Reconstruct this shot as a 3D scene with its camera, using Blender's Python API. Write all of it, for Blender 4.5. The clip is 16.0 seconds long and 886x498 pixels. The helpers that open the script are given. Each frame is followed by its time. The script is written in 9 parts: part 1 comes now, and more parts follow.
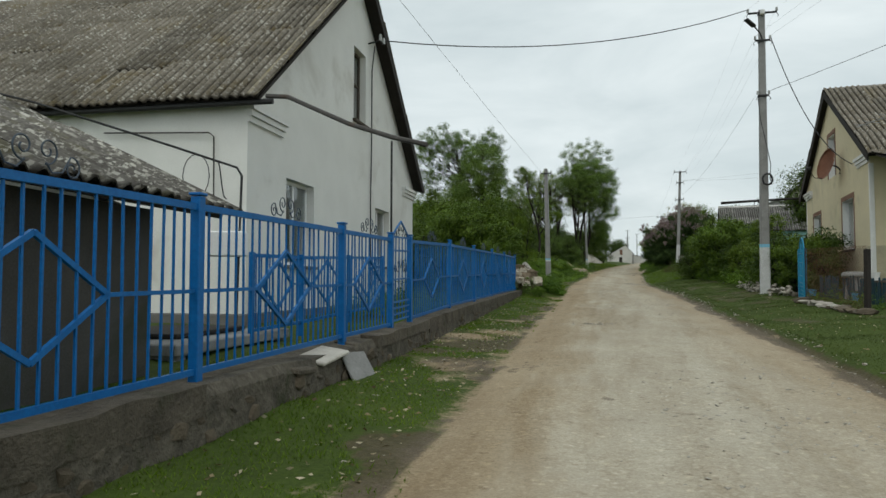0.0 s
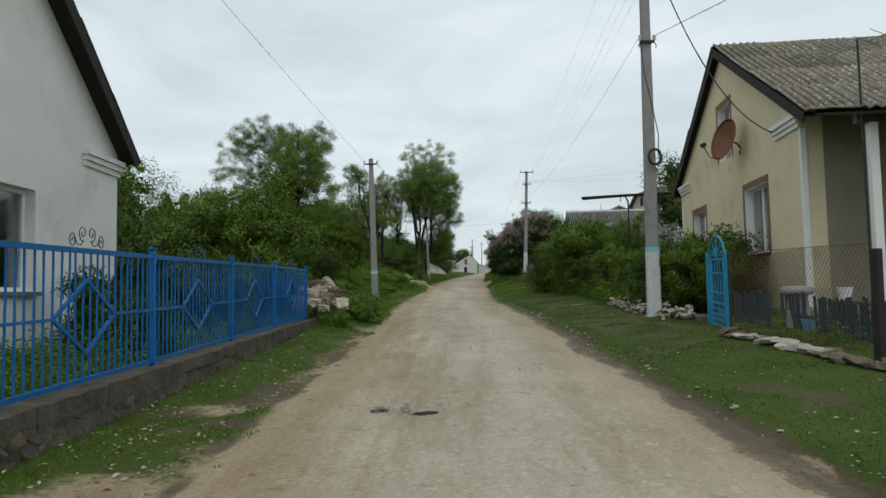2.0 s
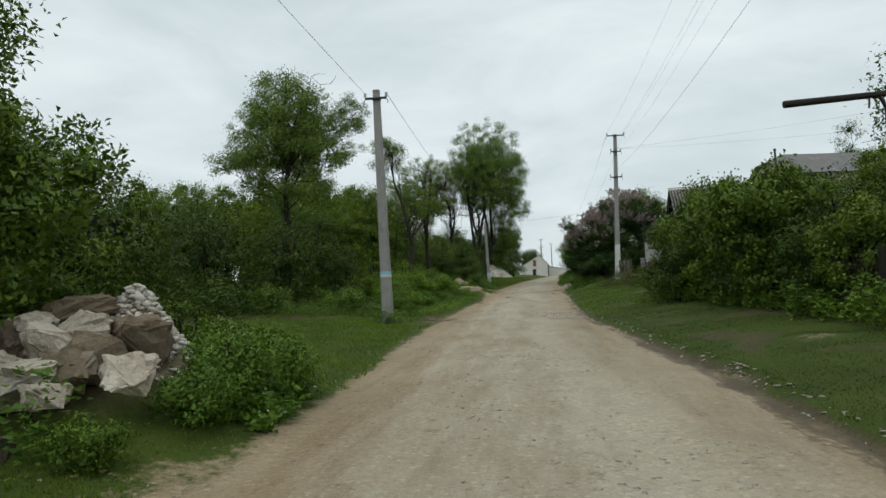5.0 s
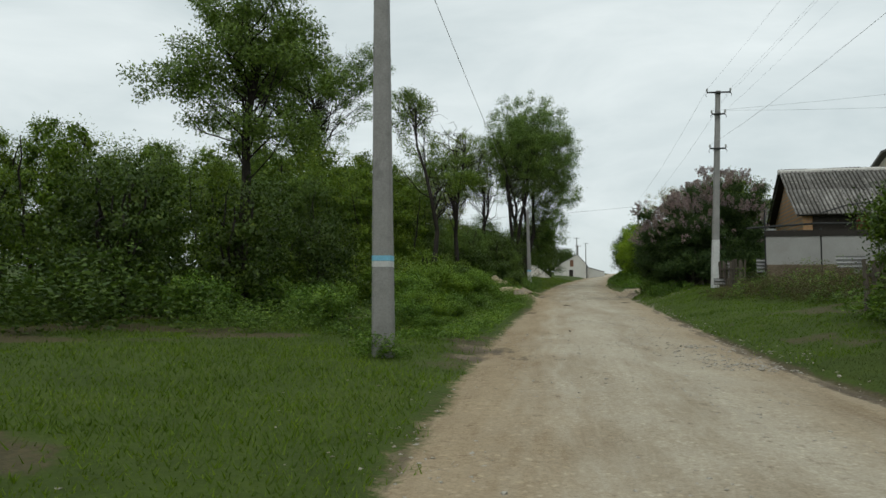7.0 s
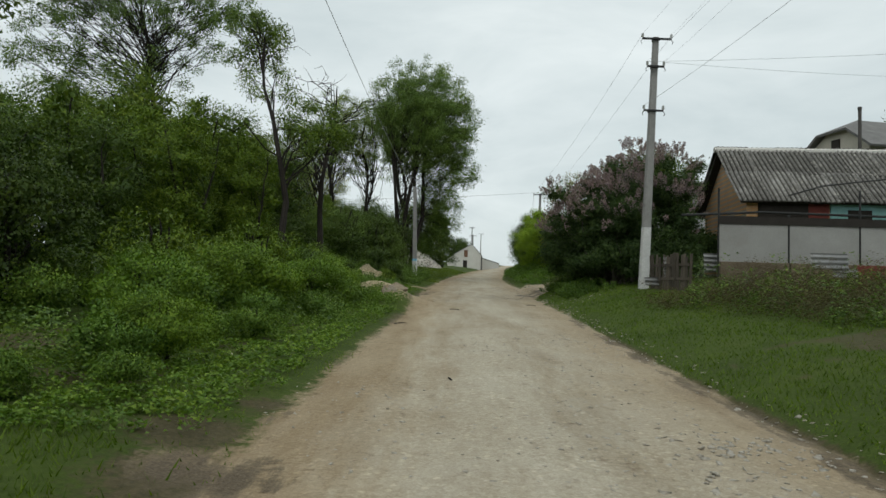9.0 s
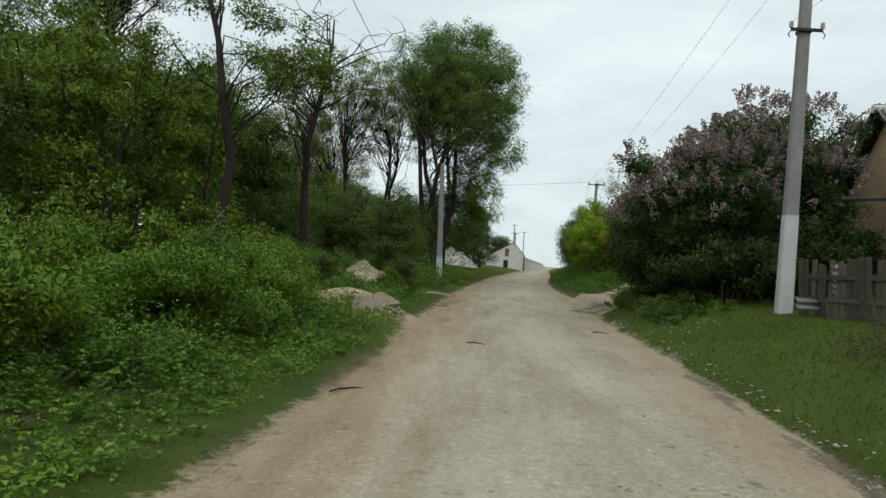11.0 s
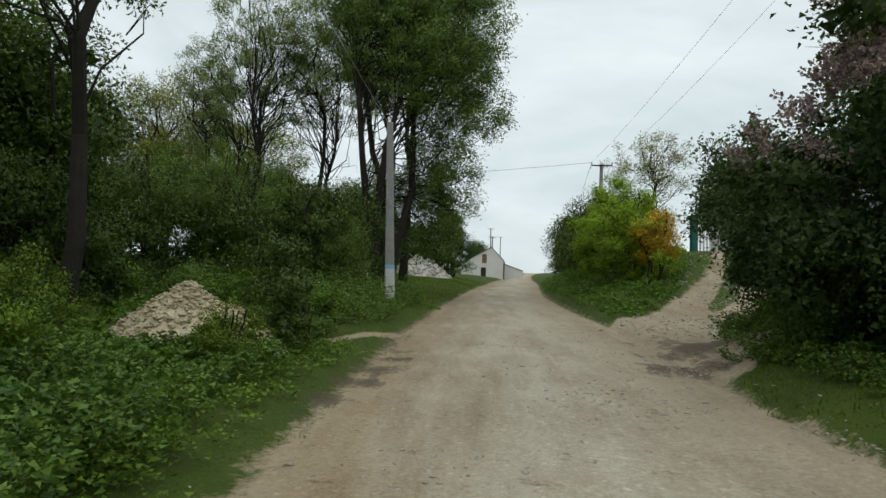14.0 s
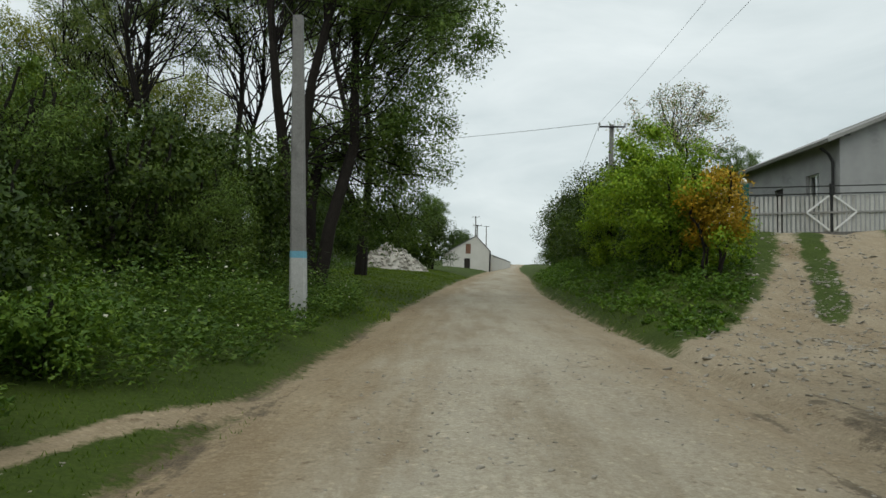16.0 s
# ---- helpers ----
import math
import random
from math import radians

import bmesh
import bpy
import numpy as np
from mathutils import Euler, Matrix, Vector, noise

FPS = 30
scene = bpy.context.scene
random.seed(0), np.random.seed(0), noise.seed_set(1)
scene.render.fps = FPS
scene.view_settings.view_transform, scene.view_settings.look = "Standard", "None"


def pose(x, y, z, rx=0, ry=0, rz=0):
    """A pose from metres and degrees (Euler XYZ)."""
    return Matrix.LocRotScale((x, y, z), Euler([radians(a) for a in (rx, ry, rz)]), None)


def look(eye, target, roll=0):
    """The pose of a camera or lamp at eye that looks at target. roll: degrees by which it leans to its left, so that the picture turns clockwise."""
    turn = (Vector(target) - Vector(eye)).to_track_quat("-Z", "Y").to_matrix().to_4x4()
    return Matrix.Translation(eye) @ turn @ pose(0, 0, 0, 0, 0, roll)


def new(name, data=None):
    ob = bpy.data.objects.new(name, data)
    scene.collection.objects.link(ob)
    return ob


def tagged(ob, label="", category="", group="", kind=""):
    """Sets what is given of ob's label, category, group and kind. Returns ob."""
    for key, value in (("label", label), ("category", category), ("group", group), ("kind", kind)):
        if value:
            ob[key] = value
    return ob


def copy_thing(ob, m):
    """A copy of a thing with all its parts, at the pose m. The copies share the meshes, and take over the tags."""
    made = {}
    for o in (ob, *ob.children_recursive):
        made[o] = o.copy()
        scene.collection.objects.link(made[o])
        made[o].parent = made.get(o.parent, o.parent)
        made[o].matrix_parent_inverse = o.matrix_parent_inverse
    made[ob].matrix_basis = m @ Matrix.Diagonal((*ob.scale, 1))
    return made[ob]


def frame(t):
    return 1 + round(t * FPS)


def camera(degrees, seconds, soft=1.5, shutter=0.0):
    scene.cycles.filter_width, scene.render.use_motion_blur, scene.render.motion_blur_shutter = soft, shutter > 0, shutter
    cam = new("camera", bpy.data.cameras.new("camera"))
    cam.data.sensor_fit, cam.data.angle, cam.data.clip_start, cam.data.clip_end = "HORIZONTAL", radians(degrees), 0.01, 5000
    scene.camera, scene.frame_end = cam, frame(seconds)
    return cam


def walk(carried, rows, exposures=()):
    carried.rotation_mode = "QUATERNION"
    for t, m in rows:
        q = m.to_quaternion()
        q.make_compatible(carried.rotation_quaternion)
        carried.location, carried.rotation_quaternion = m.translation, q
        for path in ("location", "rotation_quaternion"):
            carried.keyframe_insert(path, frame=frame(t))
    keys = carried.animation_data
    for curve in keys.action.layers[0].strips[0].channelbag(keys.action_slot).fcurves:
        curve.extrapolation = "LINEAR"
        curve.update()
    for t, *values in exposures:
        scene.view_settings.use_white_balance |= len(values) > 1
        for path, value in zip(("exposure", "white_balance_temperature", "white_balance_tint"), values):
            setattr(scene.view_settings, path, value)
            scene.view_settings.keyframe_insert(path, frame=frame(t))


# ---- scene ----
cam = camera(65.2, 16.0)
PATH = [
    (0, (0.157, 0.155, 1.432), (0.147, 2.152, 1.532), 0.1),
    (0.5, (0.501, 2.06, 1.481), (0.618, 4.053, 1.6), 0.7),
    (1, (0.952, 3.824, 1.544), (1.194, 5.806, 1.667), 0.3),
    (1.5, (1.551, 5.687, 1.653), (1.907, 7.651, 1.781), -0.1),
    (2, (2.221, 7.576, 1.734), (2.642, 9.527, 1.862), -1.1),
    (2.5, (2.896, 9.395, 1.766), (3.34, 11.343, 1.867), -3.5),
    (3, (3.493, 11.366, 1.767), (3.915, 13.318, 1.871), -2.6),
    (3.5, (3.987, 13.226, 1.801), (4.372, 15.186, 1.902), -2.8),
    (4, (4.434, 15.099, 1.881), (4.757, 17.069, 2.005), -2.8),
    (4.5, (4.678, 17.137, 1.861), (4.961, 19.113, 1.992), -2.0),
    (5, (5.008, 19.124, 1.962), (5.238, 21.105, 2.111), -2.4),
    (5.2, (5.107, 19.905, 1.992), (5.31, 21.891, 2.126), -1.5),
    (7.3, (5.773, 29.041, 2.259), (5.919, 31.03, 2.4), 0.9),
    (7.5, (5.888, 29.727, 2.278), (6.061, 31.716, 2.402), 2.3),
    (8, (6.36, 31.335, 2.359), (6.622, 33.314, 2.479), 0.9),
    (8.5, (6.865, 32.96, 2.416), (7.232, 34.923, 2.531), 2.2),
    (9, (7.501, 34.443, 2.492), (7.954, 36.388, 2.604), 1.8),
    (9.2, (7.732, 35.134, 2.479), (8.218, 37.072, 2.577), 2.0),
    (11.3, (9.674, 42.304, 2.813), (9.974, 44.278, 2.916), 3.1),
    (11.5, (9.799, 43.05, 2.835), (10.089, 45.025, 2.965), 2.4),
    (12, (10.112, 44.602, 2.892), (10.383, 46.58, 3.022), 2.9),
    (12.5, (10.471, 46.168, 2.963), (10.759, 48.143, 3.096), 2.2),
    (13, (10.81, 47.683, 3.025), (11.128, 49.654, 3.148), 2.7),
    (13.5, (11.18, 49.156, 3.056), (11.543, 51.118, 3.183), 2.2),
    (14, (11.594, 50.58, 3.165), (12.001, 52.533, 3.296), 1.6),
    (14.5, (12.046, 52.088, 3.207), (12.506, 54.03, 3.327), 1.4),
    (15, (12.601, 53.836, 3.252), (13.096, 55.772, 3.327), 0.9),
    (15.5, (13.046, 55.278, 3.314), (13.54, 57.213, 3.423), 3.0),
    (16, (13.567, 56.931, 3.37), (14.013, 58.878, 3.479), 1.1),
]
walk(cam, [(t, look(eye, target, roll)) for t, eye, target, roll in PATH], [(0, 0.0, 6330, 4.0), (1.5, 0.0, 6180, 4.0), (3.5, 0.0, 6200, 4.0), (5, 0.0, 6280, 4.0), (7.5, 0.0, 6380, 4.0), (9, 0.0, 6380, 4.0), (11.5, 0.12, 6250, 4.0), (13, 0.06, 6330, 4.0), (14.5, 0.07, 6270, 4.0), (16, 0.0, 6370, 4.0)])

# ---- world, sun, exposure ----
world = bpy.data.worlds.new("overcast_sky")
scene.world = world
world.use_nodes = True
wn, wl = world.node_tree.nodes, world.node_tree.links
wn.clear()
w_out = wn.new("ShaderNodeOutputWorld")
w_bg = wn.new("ShaderNodeBackground")
w_sky = wn.new("ShaderNodeTexSky")
w_sky.sky_type = 'NISHITA'
w_sky.sun_disc = False
w_sky.sun_elevation = radians(48)
w_sky.sun_rotation = radians(200)
w_sky.dust_density = 4.0
w_co = wn.new("ShaderNodeTexCoord")
w_map = wn.new("ShaderNodeMapping")
w_map.inputs["Scale"].default_value = (1.0, 1.0, 3.2)
w_no = wn.new("ShaderNodeTexNoise")
w_no.inputs["Scale"].default_value = 2.6
w_no.inputs["Detail"].default_value = 6.0
w_no.inputs["Roughness"].default_value = 0.55
w_no.inputs["Distortion"].default_value = 0.4
w_ramp = wn.new("ShaderNodeValToRGB")
w_ramp.color_ramp.elements[0].position = 0.30
w_ramp.color_ramp.elements[0].color = (0.66, 0.715, 0.735, 1)
w_ramp.color_ramp.elements[1].position = 0.68
w_ramp.color_ramp.elements[1].color = (0.93, 0.96, 0.97, 1)
w_skys = wn.new("ShaderNodeMixRGB")
w_skys.blend_type = 'MULTIPLY'
w_skys.inputs[0].default_value = 1.0
w_skys.inputs[2].default_value = (0.08, 0.08, 0.08, 1)
w_mix = wn.new("ShaderNodeMixRGB")
w_mix.inputs[0].default_value = 0.88
wl.new(w_co.outputs["Generated"], w_map.inputs["Vector"])
wl.new(w_map.outputs["Vector"], w_no.inputs["Vector"])
wl.new(w_no.outputs["Fac"], w_ramp.inputs["Fac"])
wl.new(w_sky.outputs["Color"], w_skys.inputs[1])
wl.new(w_skys.outputs["Color"], w_mix.inputs[1])
wl.new(w_ramp.outputs["Color"], w_mix.inputs[2])
wl.new(w_mix.outputs["Color"], w_bg.inputs["Color"])
w_bg.inputs["Strength"].default_value = 1.0
wl.new(w_bg.outputs["Background"], w_out.inputs["Surface"])

sun = new("sun", bpy.data.lights.new("sun", 'SUN'))
sun.data.energy = 0.8
sun.data.angle = radians(40)
sun.data.color = (1.0, 0.97, 0.92)
sun.matrix_world = look((0, 0, 40), (9, 22, 0))


# ---- materials ----
def nodes_of(name):
    m = bpy.data.materials.new(name)
    m.use_nodes = True
    nt = m.node_tree
    nt.nodes.clear()
    out = nt.nodes.new("ShaderNodeOutputMaterial")
    return m, nt, out


def noise_node(nt, scale, detail=4.0, rough=0.6, vec=None, dist=0.0):
    n = nt.nodes.new("ShaderNodeTexNoise")
    n.inputs["Scale"].default_value = scale
    n.inputs["Detail"].default_value = detail
    n.inputs["Roughness"].default_value = rough
    n.inputs["Distortion"].default_value = dist
    if vec is not None:
        nt.links.new(vec, n.inputs["Vector"])
    return n.outputs["Fac"]


def ramp_node(nt, fac, stops):
    r = nt.nodes.new("ShaderNodeValToRGB")
    e = r.color_ramp.elements
    while len(e) < len(stops):
        e.new(0.5)
    for el, (p, c) in zip(e, stops):
        el.position = p
        el.color = (*c, 1) if len(c) == 3 else c
    nt.links.new(fac, r.inputs["Fac"])
    return r.outputs["Color"]


def mix_node(nt, fac, a, b, mode='MIX'):
    n = nt.nodes.new("ShaderNodeMixRGB")
    n.blend_type = mode
    for i, v in enumerate((fac, a, b)):
        if hasattr(v, "is_output"):
            nt.links.new(v, n.inputs[i])
        elif i == 0:
            n.inputs[0].default_value = v
        else:
            n.inputs[i].default_value = (*v, 1)
    return n.outputs["Color"]


def math_node(nt, op, a, b=0.0, clamp=False):
    n = nt.nodes.new("ShaderNodeMath")
    n.operation = op
    n.use_clamp = clamp
    for i, v in enumerate((a, b)):
        if hasattr(v, "is_output"):
            nt.links.new(v, n.inputs[i])
        else:
            n.inputs[i].default_value = v
    return n.outputs[0]


def coords(nt, kind="Object"):
    return nt.nodes.new("ShaderNodeTexCoord").outputs[kind]


def slate_surf(name, col, col2, stain, rand=0.2, lichen=0.565):
    """Weathered corrugated sheet: grey crests, lichen, dirt and shade coloured into valleys and laps."""
    m, nt, out = nodes_of(name)
    b = nt.nodes.new("ShaderNodeBsdfPrincipled")
    v = coords(nt)
    oi = nt.nodes.new("ShaderNodeObjectInfo").outputs["Random"]
    sp = nt.nodes.new("ShaderNodeSeparateXYZ")
    nt.links.new(v, sp.inputs[0])
    ad = nt.nodes.new("ShaderNodeVectorMath")
    ad.operation = 'ADD'
    cb = nt.nodes.new("ShaderNodeCombineXYZ")
    nt.links.new(math_node(nt, 'MULTIPLY', oi, 43.0), cb.inputs[0])
    nt.links.new(v, ad.inputs[0])
    nt.links.new(cb.outputs[0], ad.inputs[1])
    v2 = ad.outputs[0]
    f1 = noise_node(nt, 3.0, 6, 0.65, v2)
    f2 = noise_node(nt, 26.0, 4, 0.7, v2)
    c = ramp_node(nt, f1, [(0.3, col2), (0.7, col)])
    c = mix_node(nt, 0.4, c, ramp_node(nt, f2, [(0.3, tuple(x * 0.5 for x in col2)), (0.72, tuple(x * 1.35 for x in col))]))
    c = mix_node(nt, ramp_node(nt, noise_node(nt, 1.3, 6, 0.7, v2, 0.6), [(0.52, (0, 0, 0)), (0.7, (0.85, 0.85, 0.85))]), c, stain)
    spk = math_node(nt, 'MULTIPLY', ramp_node(nt, noise_node(nt, 15.0, 3, 0.6, v2), [(lichen, (0, 0, 0)), (lichen + 0.05, (1, 1, 1))]), ramp_node(nt, noise_node(nt, 2.1, 3, 0.6, v2), [(0.36, (0.2, 0.2, 0.2)), (0.58, (0.95, 0.95, 0.95))]))
    c = mix_node(nt, spk, c, (0.50, 0.48, 0.42))
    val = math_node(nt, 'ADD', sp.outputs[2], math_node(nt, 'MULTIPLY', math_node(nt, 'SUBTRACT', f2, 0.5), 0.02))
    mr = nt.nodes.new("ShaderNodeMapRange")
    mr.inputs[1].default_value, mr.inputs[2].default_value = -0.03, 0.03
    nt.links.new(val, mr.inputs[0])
    # valley colour holds both gathered dirt and the crease shade of the waves
    dirt_shade = ramp_node(nt, mr.outputs[0], [(0.14, (0.15, 0.14, 0.12)), (0.68, (1, 1, 1))])
    # painted shadow along each sheet's lower edge, marking the courses
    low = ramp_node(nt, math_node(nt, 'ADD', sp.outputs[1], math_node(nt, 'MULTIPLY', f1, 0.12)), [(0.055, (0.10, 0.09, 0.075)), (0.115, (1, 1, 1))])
    c = mix_node(nt, 1.0, mix_node(nt, 1.0, c, dirt_shade, 'MULTIPLY'), low, 'MULTIPLY')
    c = mix_node(nt, 1.0, c, ramp_node(nt, oi, [(0.0, (1 - rand,) * 3), (1.0, (1.1, 1.1, 1.1))]), 'MULTIPLY')
    nt.links.new(c, b.inputs["Base Color"])
    b.inputs["Roughness"].default_value = 0.95
    b.inputs["Specular IOR Level"].default_value = 0.2
    bp = nt.nodes.new("ShaderNodeBump")
    bp.inputs["Strength"].default_value = 0.5
    bp.inputs["Distance"].default_value = 0.01
    nt.links.new(f2, bp.inputs["Height"])
    nt.links.new(bp.outputs[0], b.inputs["Normal"])
    nt.links.new(b.outputs[0], out.inputs["Surface"])
    return m


def surf(name, col, col2=None, scale=6.0, rough=0.8, metal=0.0, fine=60.0, bump=0.3, depth=0.01, rand=0.0, stain=None, spec=0.3):
    """A surface with two scales of colour change, fine relief and, if wanted, stains and a shade of its own for each object."""
    m, nt, out = nodes_of(name)
    b = nt.nodes.new("ShaderNodeBsdfPrincipled")
    v = coords(nt)
    if rand:
        oi = nt.nodes.new("ShaderNodeObjectInfo").outputs["Random"]
        ad = nt.nodes.new("ShaderNodeVectorMath")
        ad.operation = 'ADD'
        cb = nt.nodes.new("ShaderNodeCombineXYZ")
        nt.links.new(math_node(nt, 'MULTIPLY', oi, 37.0), cb.inputs[0])
        nt.links.new(math_node(nt, 'MULTIPLY', oi, 91.0), cb.inputs[1])
        nt.links.new(v, ad.inputs[0])
        nt.links.new(cb.outputs[0], ad.inputs[1])
        v = ad.outputs[0]
    col2 = col2 or tuple(c * 0.7 for c in col)
    f1 = noise_node(nt, scale, 5, 0.6, v)
    c = ramp_node(nt, f1, [(0.32, col2), (0.68, col)])
    f2 = noise_node(nt, fine, 3, 0.7, v)
    c = mix_node(nt, 0.35, c, ramp_node(nt, f2, [(0.3, tuple(x * 0.6 for x in col2)), (0.7, tuple(min(1, x * 1.15) for x in col))]))
    if stain:
        f3 = noise_node(nt, scale * 0.45, 6, 0.65, v, 0.5)
        k = ramp_node(nt, f3, [(0.56, (0, 0, 0)), (0.72, (1, 1, 1))])
        c = mix_node(nt, k, c, stain)
    if rand:
        shade = ramp_node(nt, oi, [(0.0, (1 - rand,) * 3), (1.0, (1, 1, 1))])
        c = mix_node(nt, 1.0, c, shade, 'MULTIPLY')
    nt.links.new(c, b.inputs["Base Color"])
    b.inputs["Roughness"].default_value = rough
    b.inputs["Metallic"].default_value = metal
    b.inputs["Specular IOR Level"].default_value = spec
    if bump:
        bp = nt.nodes.new("ShaderNodeBump")
        bp.inputs["Strength"].default_value = bump
        bp.inputs["Distance"].default_value = depth
        nt.links.new(mix_node(nt, 0.5, f1, f2), bp.inputs["Height"])
        nt.links.new(bp.outputs[0], b.inputs["Normal"])
    nt.links.new(b.outputs[0], out.inputs["Surface"])
    return m


def leafy(name, dark, mid, light, gloss=0.5, through_light=0.16):
    """Leaves: each one has a shade of its own, and some light goes through."""
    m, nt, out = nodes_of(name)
    g = nt.nodes.new("ShaderNodeNewGeometry").outputs["Random Per Island"]
    oi = nt.nodes.new("ShaderNodeObjectInfo").outputs["Random"]
    c = ramp_node(nt, g, [(0.0, dark), (0.5, mid), (1.0, light)])
    big = noise_node(nt, 0.9, 2, 0.5, coords(nt))
    c = mix_node(nt, 1.0, c, ramp_node(nt, big, [(0.3, (0.72, 0.76, 0.7)), (0.7, (1.2, 1.15, 1.05))]), 'MULTIPLY')
    c = mix_node(nt, 1.0, c, ramp_node(nt, oi, [(0.0, (0.82, 0.88, 0.8)), (1.0, (1.12, 1.06, 1.0))]), 'MULTIPLY')
    b = nt.nodes.new("ShaderNodeBsdfPrincipled")
    b.inputs["Roughness"].default_value = gloss
    b.inputs["Specular IOR Level"].default_value = 0.25
    nt.links.new(c, b.inputs["Base Color"])
    t = nt.nodes.new("ShaderNodeBsdfTranslucent")
    nt.links.new(mix_node(nt, 1.0, c, (1.25, 1.3, 0.7), 'MULTIPLY'), t.inputs["Color"])
    ms = nt.nodes.new("ShaderNodeMixShader")
    ms.inputs[0].default_value = through_light
    nt.links.new(b.outputs[0], ms.inputs[1])
    nt.links.new(t.outputs[0], ms.inputs[2])
    nt.links.new(ms.outputs[0], out.inputs["Surface"])
    return m


def earth_material():
    """Ground: grass soil, gravel and mud, told apart by the sheet's own attributes and broken up by noise."""
    m, nt, out = nodes_of("earth")
    v = coords(nt)

    def attr(n):
        a = nt.nodes.new("ShaderNodeAttribute")
        a.attribute_name = n
        return a.outputs["Fac"]
    edge = noise_node(nt, 2.2, 6, 0.7, v)
    edge2 = noise_node(nt, 14.0, 4, 0.7, v)
    k = math_node(nt, 'ADD', attr("grit"), math_node(nt, 'MULTIPLY', math_node(nt, 'SUBTRACT', edge, 0.5), 0.75))
    k = math_node(nt, 'ADD', k, math_node(nt, 'MULTIPLY', math_node(nt, 'SUBTRACT', edge2, 0.5), 0.55))
    k = ramp_node(nt, k, [(0.40, (0, 0, 0)), (0.60, (1, 1, 1))])
    # gravel: pale limestone with dust, darker worn streaks along the road and pale chips
    st = nt.nodes.new("ShaderNodeMapping")
    st.vector_type = 'TEXTURE'
    st.inputs["Rotation"].default_value = (0, 0, radians(-13.5))
    st.inputs["Scale"].default_value = (1.0, 6.5, 1.0)
    nt.links.new(v, st.inputs["Vector"])
    streak = noise_node(nt, 2.4, 5, 0.65, st.outputs[0])
    patch = noise_node(nt, 0.7, 6, 0.65, v)
    chips = nt.nodes.new("ShaderNodeTexVoronoi")
    chips.inputs["Scale"].default_value = 16.0
    chips.inputs["Randomness"].default_value = 1.0
    nt.links.new(v, chips.inputs["Vector"])
    fine = noise_node(nt, 55.0, 4, 0.75, v)
    g = ramp_node(nt, streak, [(0.32, (0.235, 0.20, 0.145)), (0.5, (0.365, 0.334, 0.264)), (0.70, (0.47, 0.442, 0.37))])
    g = mix_node(nt, 0.45, g, ramp_node(nt, patch, [(0.33, (0.21, 0.168, 0.118)), (0.66, (0.47, 0.44, 0.38))]))
    chipk = math_node(nt, 'MULTIPLY', ramp_node(nt, chips.outputs["Distance"], [(0.16, (1, 1, 1)), (0.34, (0, 0, 0))]),
                      ramp_node(nt, noise_node(nt, 3.3, 4, 0.6, v), [(0.46, (0, 0, 0)), (0.64, (0.8, 0.8, 0.8))]))
    g = mix_node(nt, chipk, g, (0.60, 0.56, 0.49))
    g = mix_node(nt, 0.5, g, ramp_node(nt, fine, [(0.25, (0.20, 0.165, 0.125)), (0.55, (0.43, 0.385, 0.31)), (0.8, (0.58, 0.54, 0.46))]))
    lane = attr("lane")
    rim = ramp_node(nt, math_node(nt, 'ADD', lane, math_node(nt, 'MULTIPLY', math_node(nt, 'SUBTRACT', streak, 0.5), 0.45)), [(0.12, (1, 1, 1)), (0.34, (0.15, 0.15, 0.15)), (0.62, (0, 0, 0)), (0.9, (0.75, 0.75, 0.75))])
    g = mix_node(nt, math_node(nt, 'MULTIPLY', rim, 0.75), g, mix_node(nt, 1.0, g, (0.72, 0.60, 0.45), 'MULTIPLY'))
    # single pebbles: every cell has a tone of its own; now and then a larger pale stone
    peb = nt.nodes.new("ShaderNodeTexVoronoi")
    peb.inputs["Scale"].default_value = 30.0
    nt.links.new(v, peb.inputs["Vector"])
    tone = nt.nodes.new("ShaderNodeSeparateColor")
    nt.links.new(peb.outputs["Color"], tone.inputs[0])
    pz = ramp_node(nt, noise_node(nt, 1.6, 4, 0.6, v), [(0.35, (0.25, 0.25, 0.25)), (0.6, (1, 1, 1))])
    g = mix_node(nt, pz, g, mix_node(nt, 1.0, g, ramp_node(nt, tone.outputs[0], [(0.0, (0.88, 0.86, 0.82)), (0.5, (1.0, 0.99, 0.965)), (1.0, (1.11, 1.105, 1.09))]), 'MULTIPLY'))
    big = nt.nodes.new("ShaderNodeTexVoronoi")
    big.inputs["Scale"].default_value = 13.0
    nt.links.new(v, big.inputs["Vector"])
    tone2 = nt.nodes.new("ShaderNodeSeparateColor")
    nt.links.new(big.outputs["Color"], tone2.inputs[0])
    slab = math_node(nt, 'MULTIPLY', ramp_node(nt, tone2.outputs[1], [(0.70, (0, 0, 0)), (0.76, (1, 1, 1))]),
                     ramp_node(nt, math_node(nt, 'ADD', big.outputs["Distance"], math_node(nt, 'MULTIPLY', math_node(nt, 'SUBTRACT', edge2, 0.5), 0.5)), [(0.22, (0.85, 0.85, 0.85)), (0.34, (0, 0, 0))]))
    g = mix_node(nt, slab, g, mix_node(nt, 1.0, g, (1.24, 1.24, 1.22), 'MULTIPLY'))
    damp = ramp_node(nt, noise_node(nt, 1.1, 6, 0.72, st.outputs[0]), [(0.34, (0.84, 0.79, 0.71)), (0.5, (1.06, 1.05, 1.02)), (0.7, (1.16, 1.17, 1.16))])
    g = mix_node(nt, 1.0, g, damp, 'MULTIPLY')
    pits = ramp_node(nt, noise_node(nt, 5.0, 5, 0.7, v), [(0.26, (0.5, 0.46, 0.42)), (0.40, (1, 1, 1))])
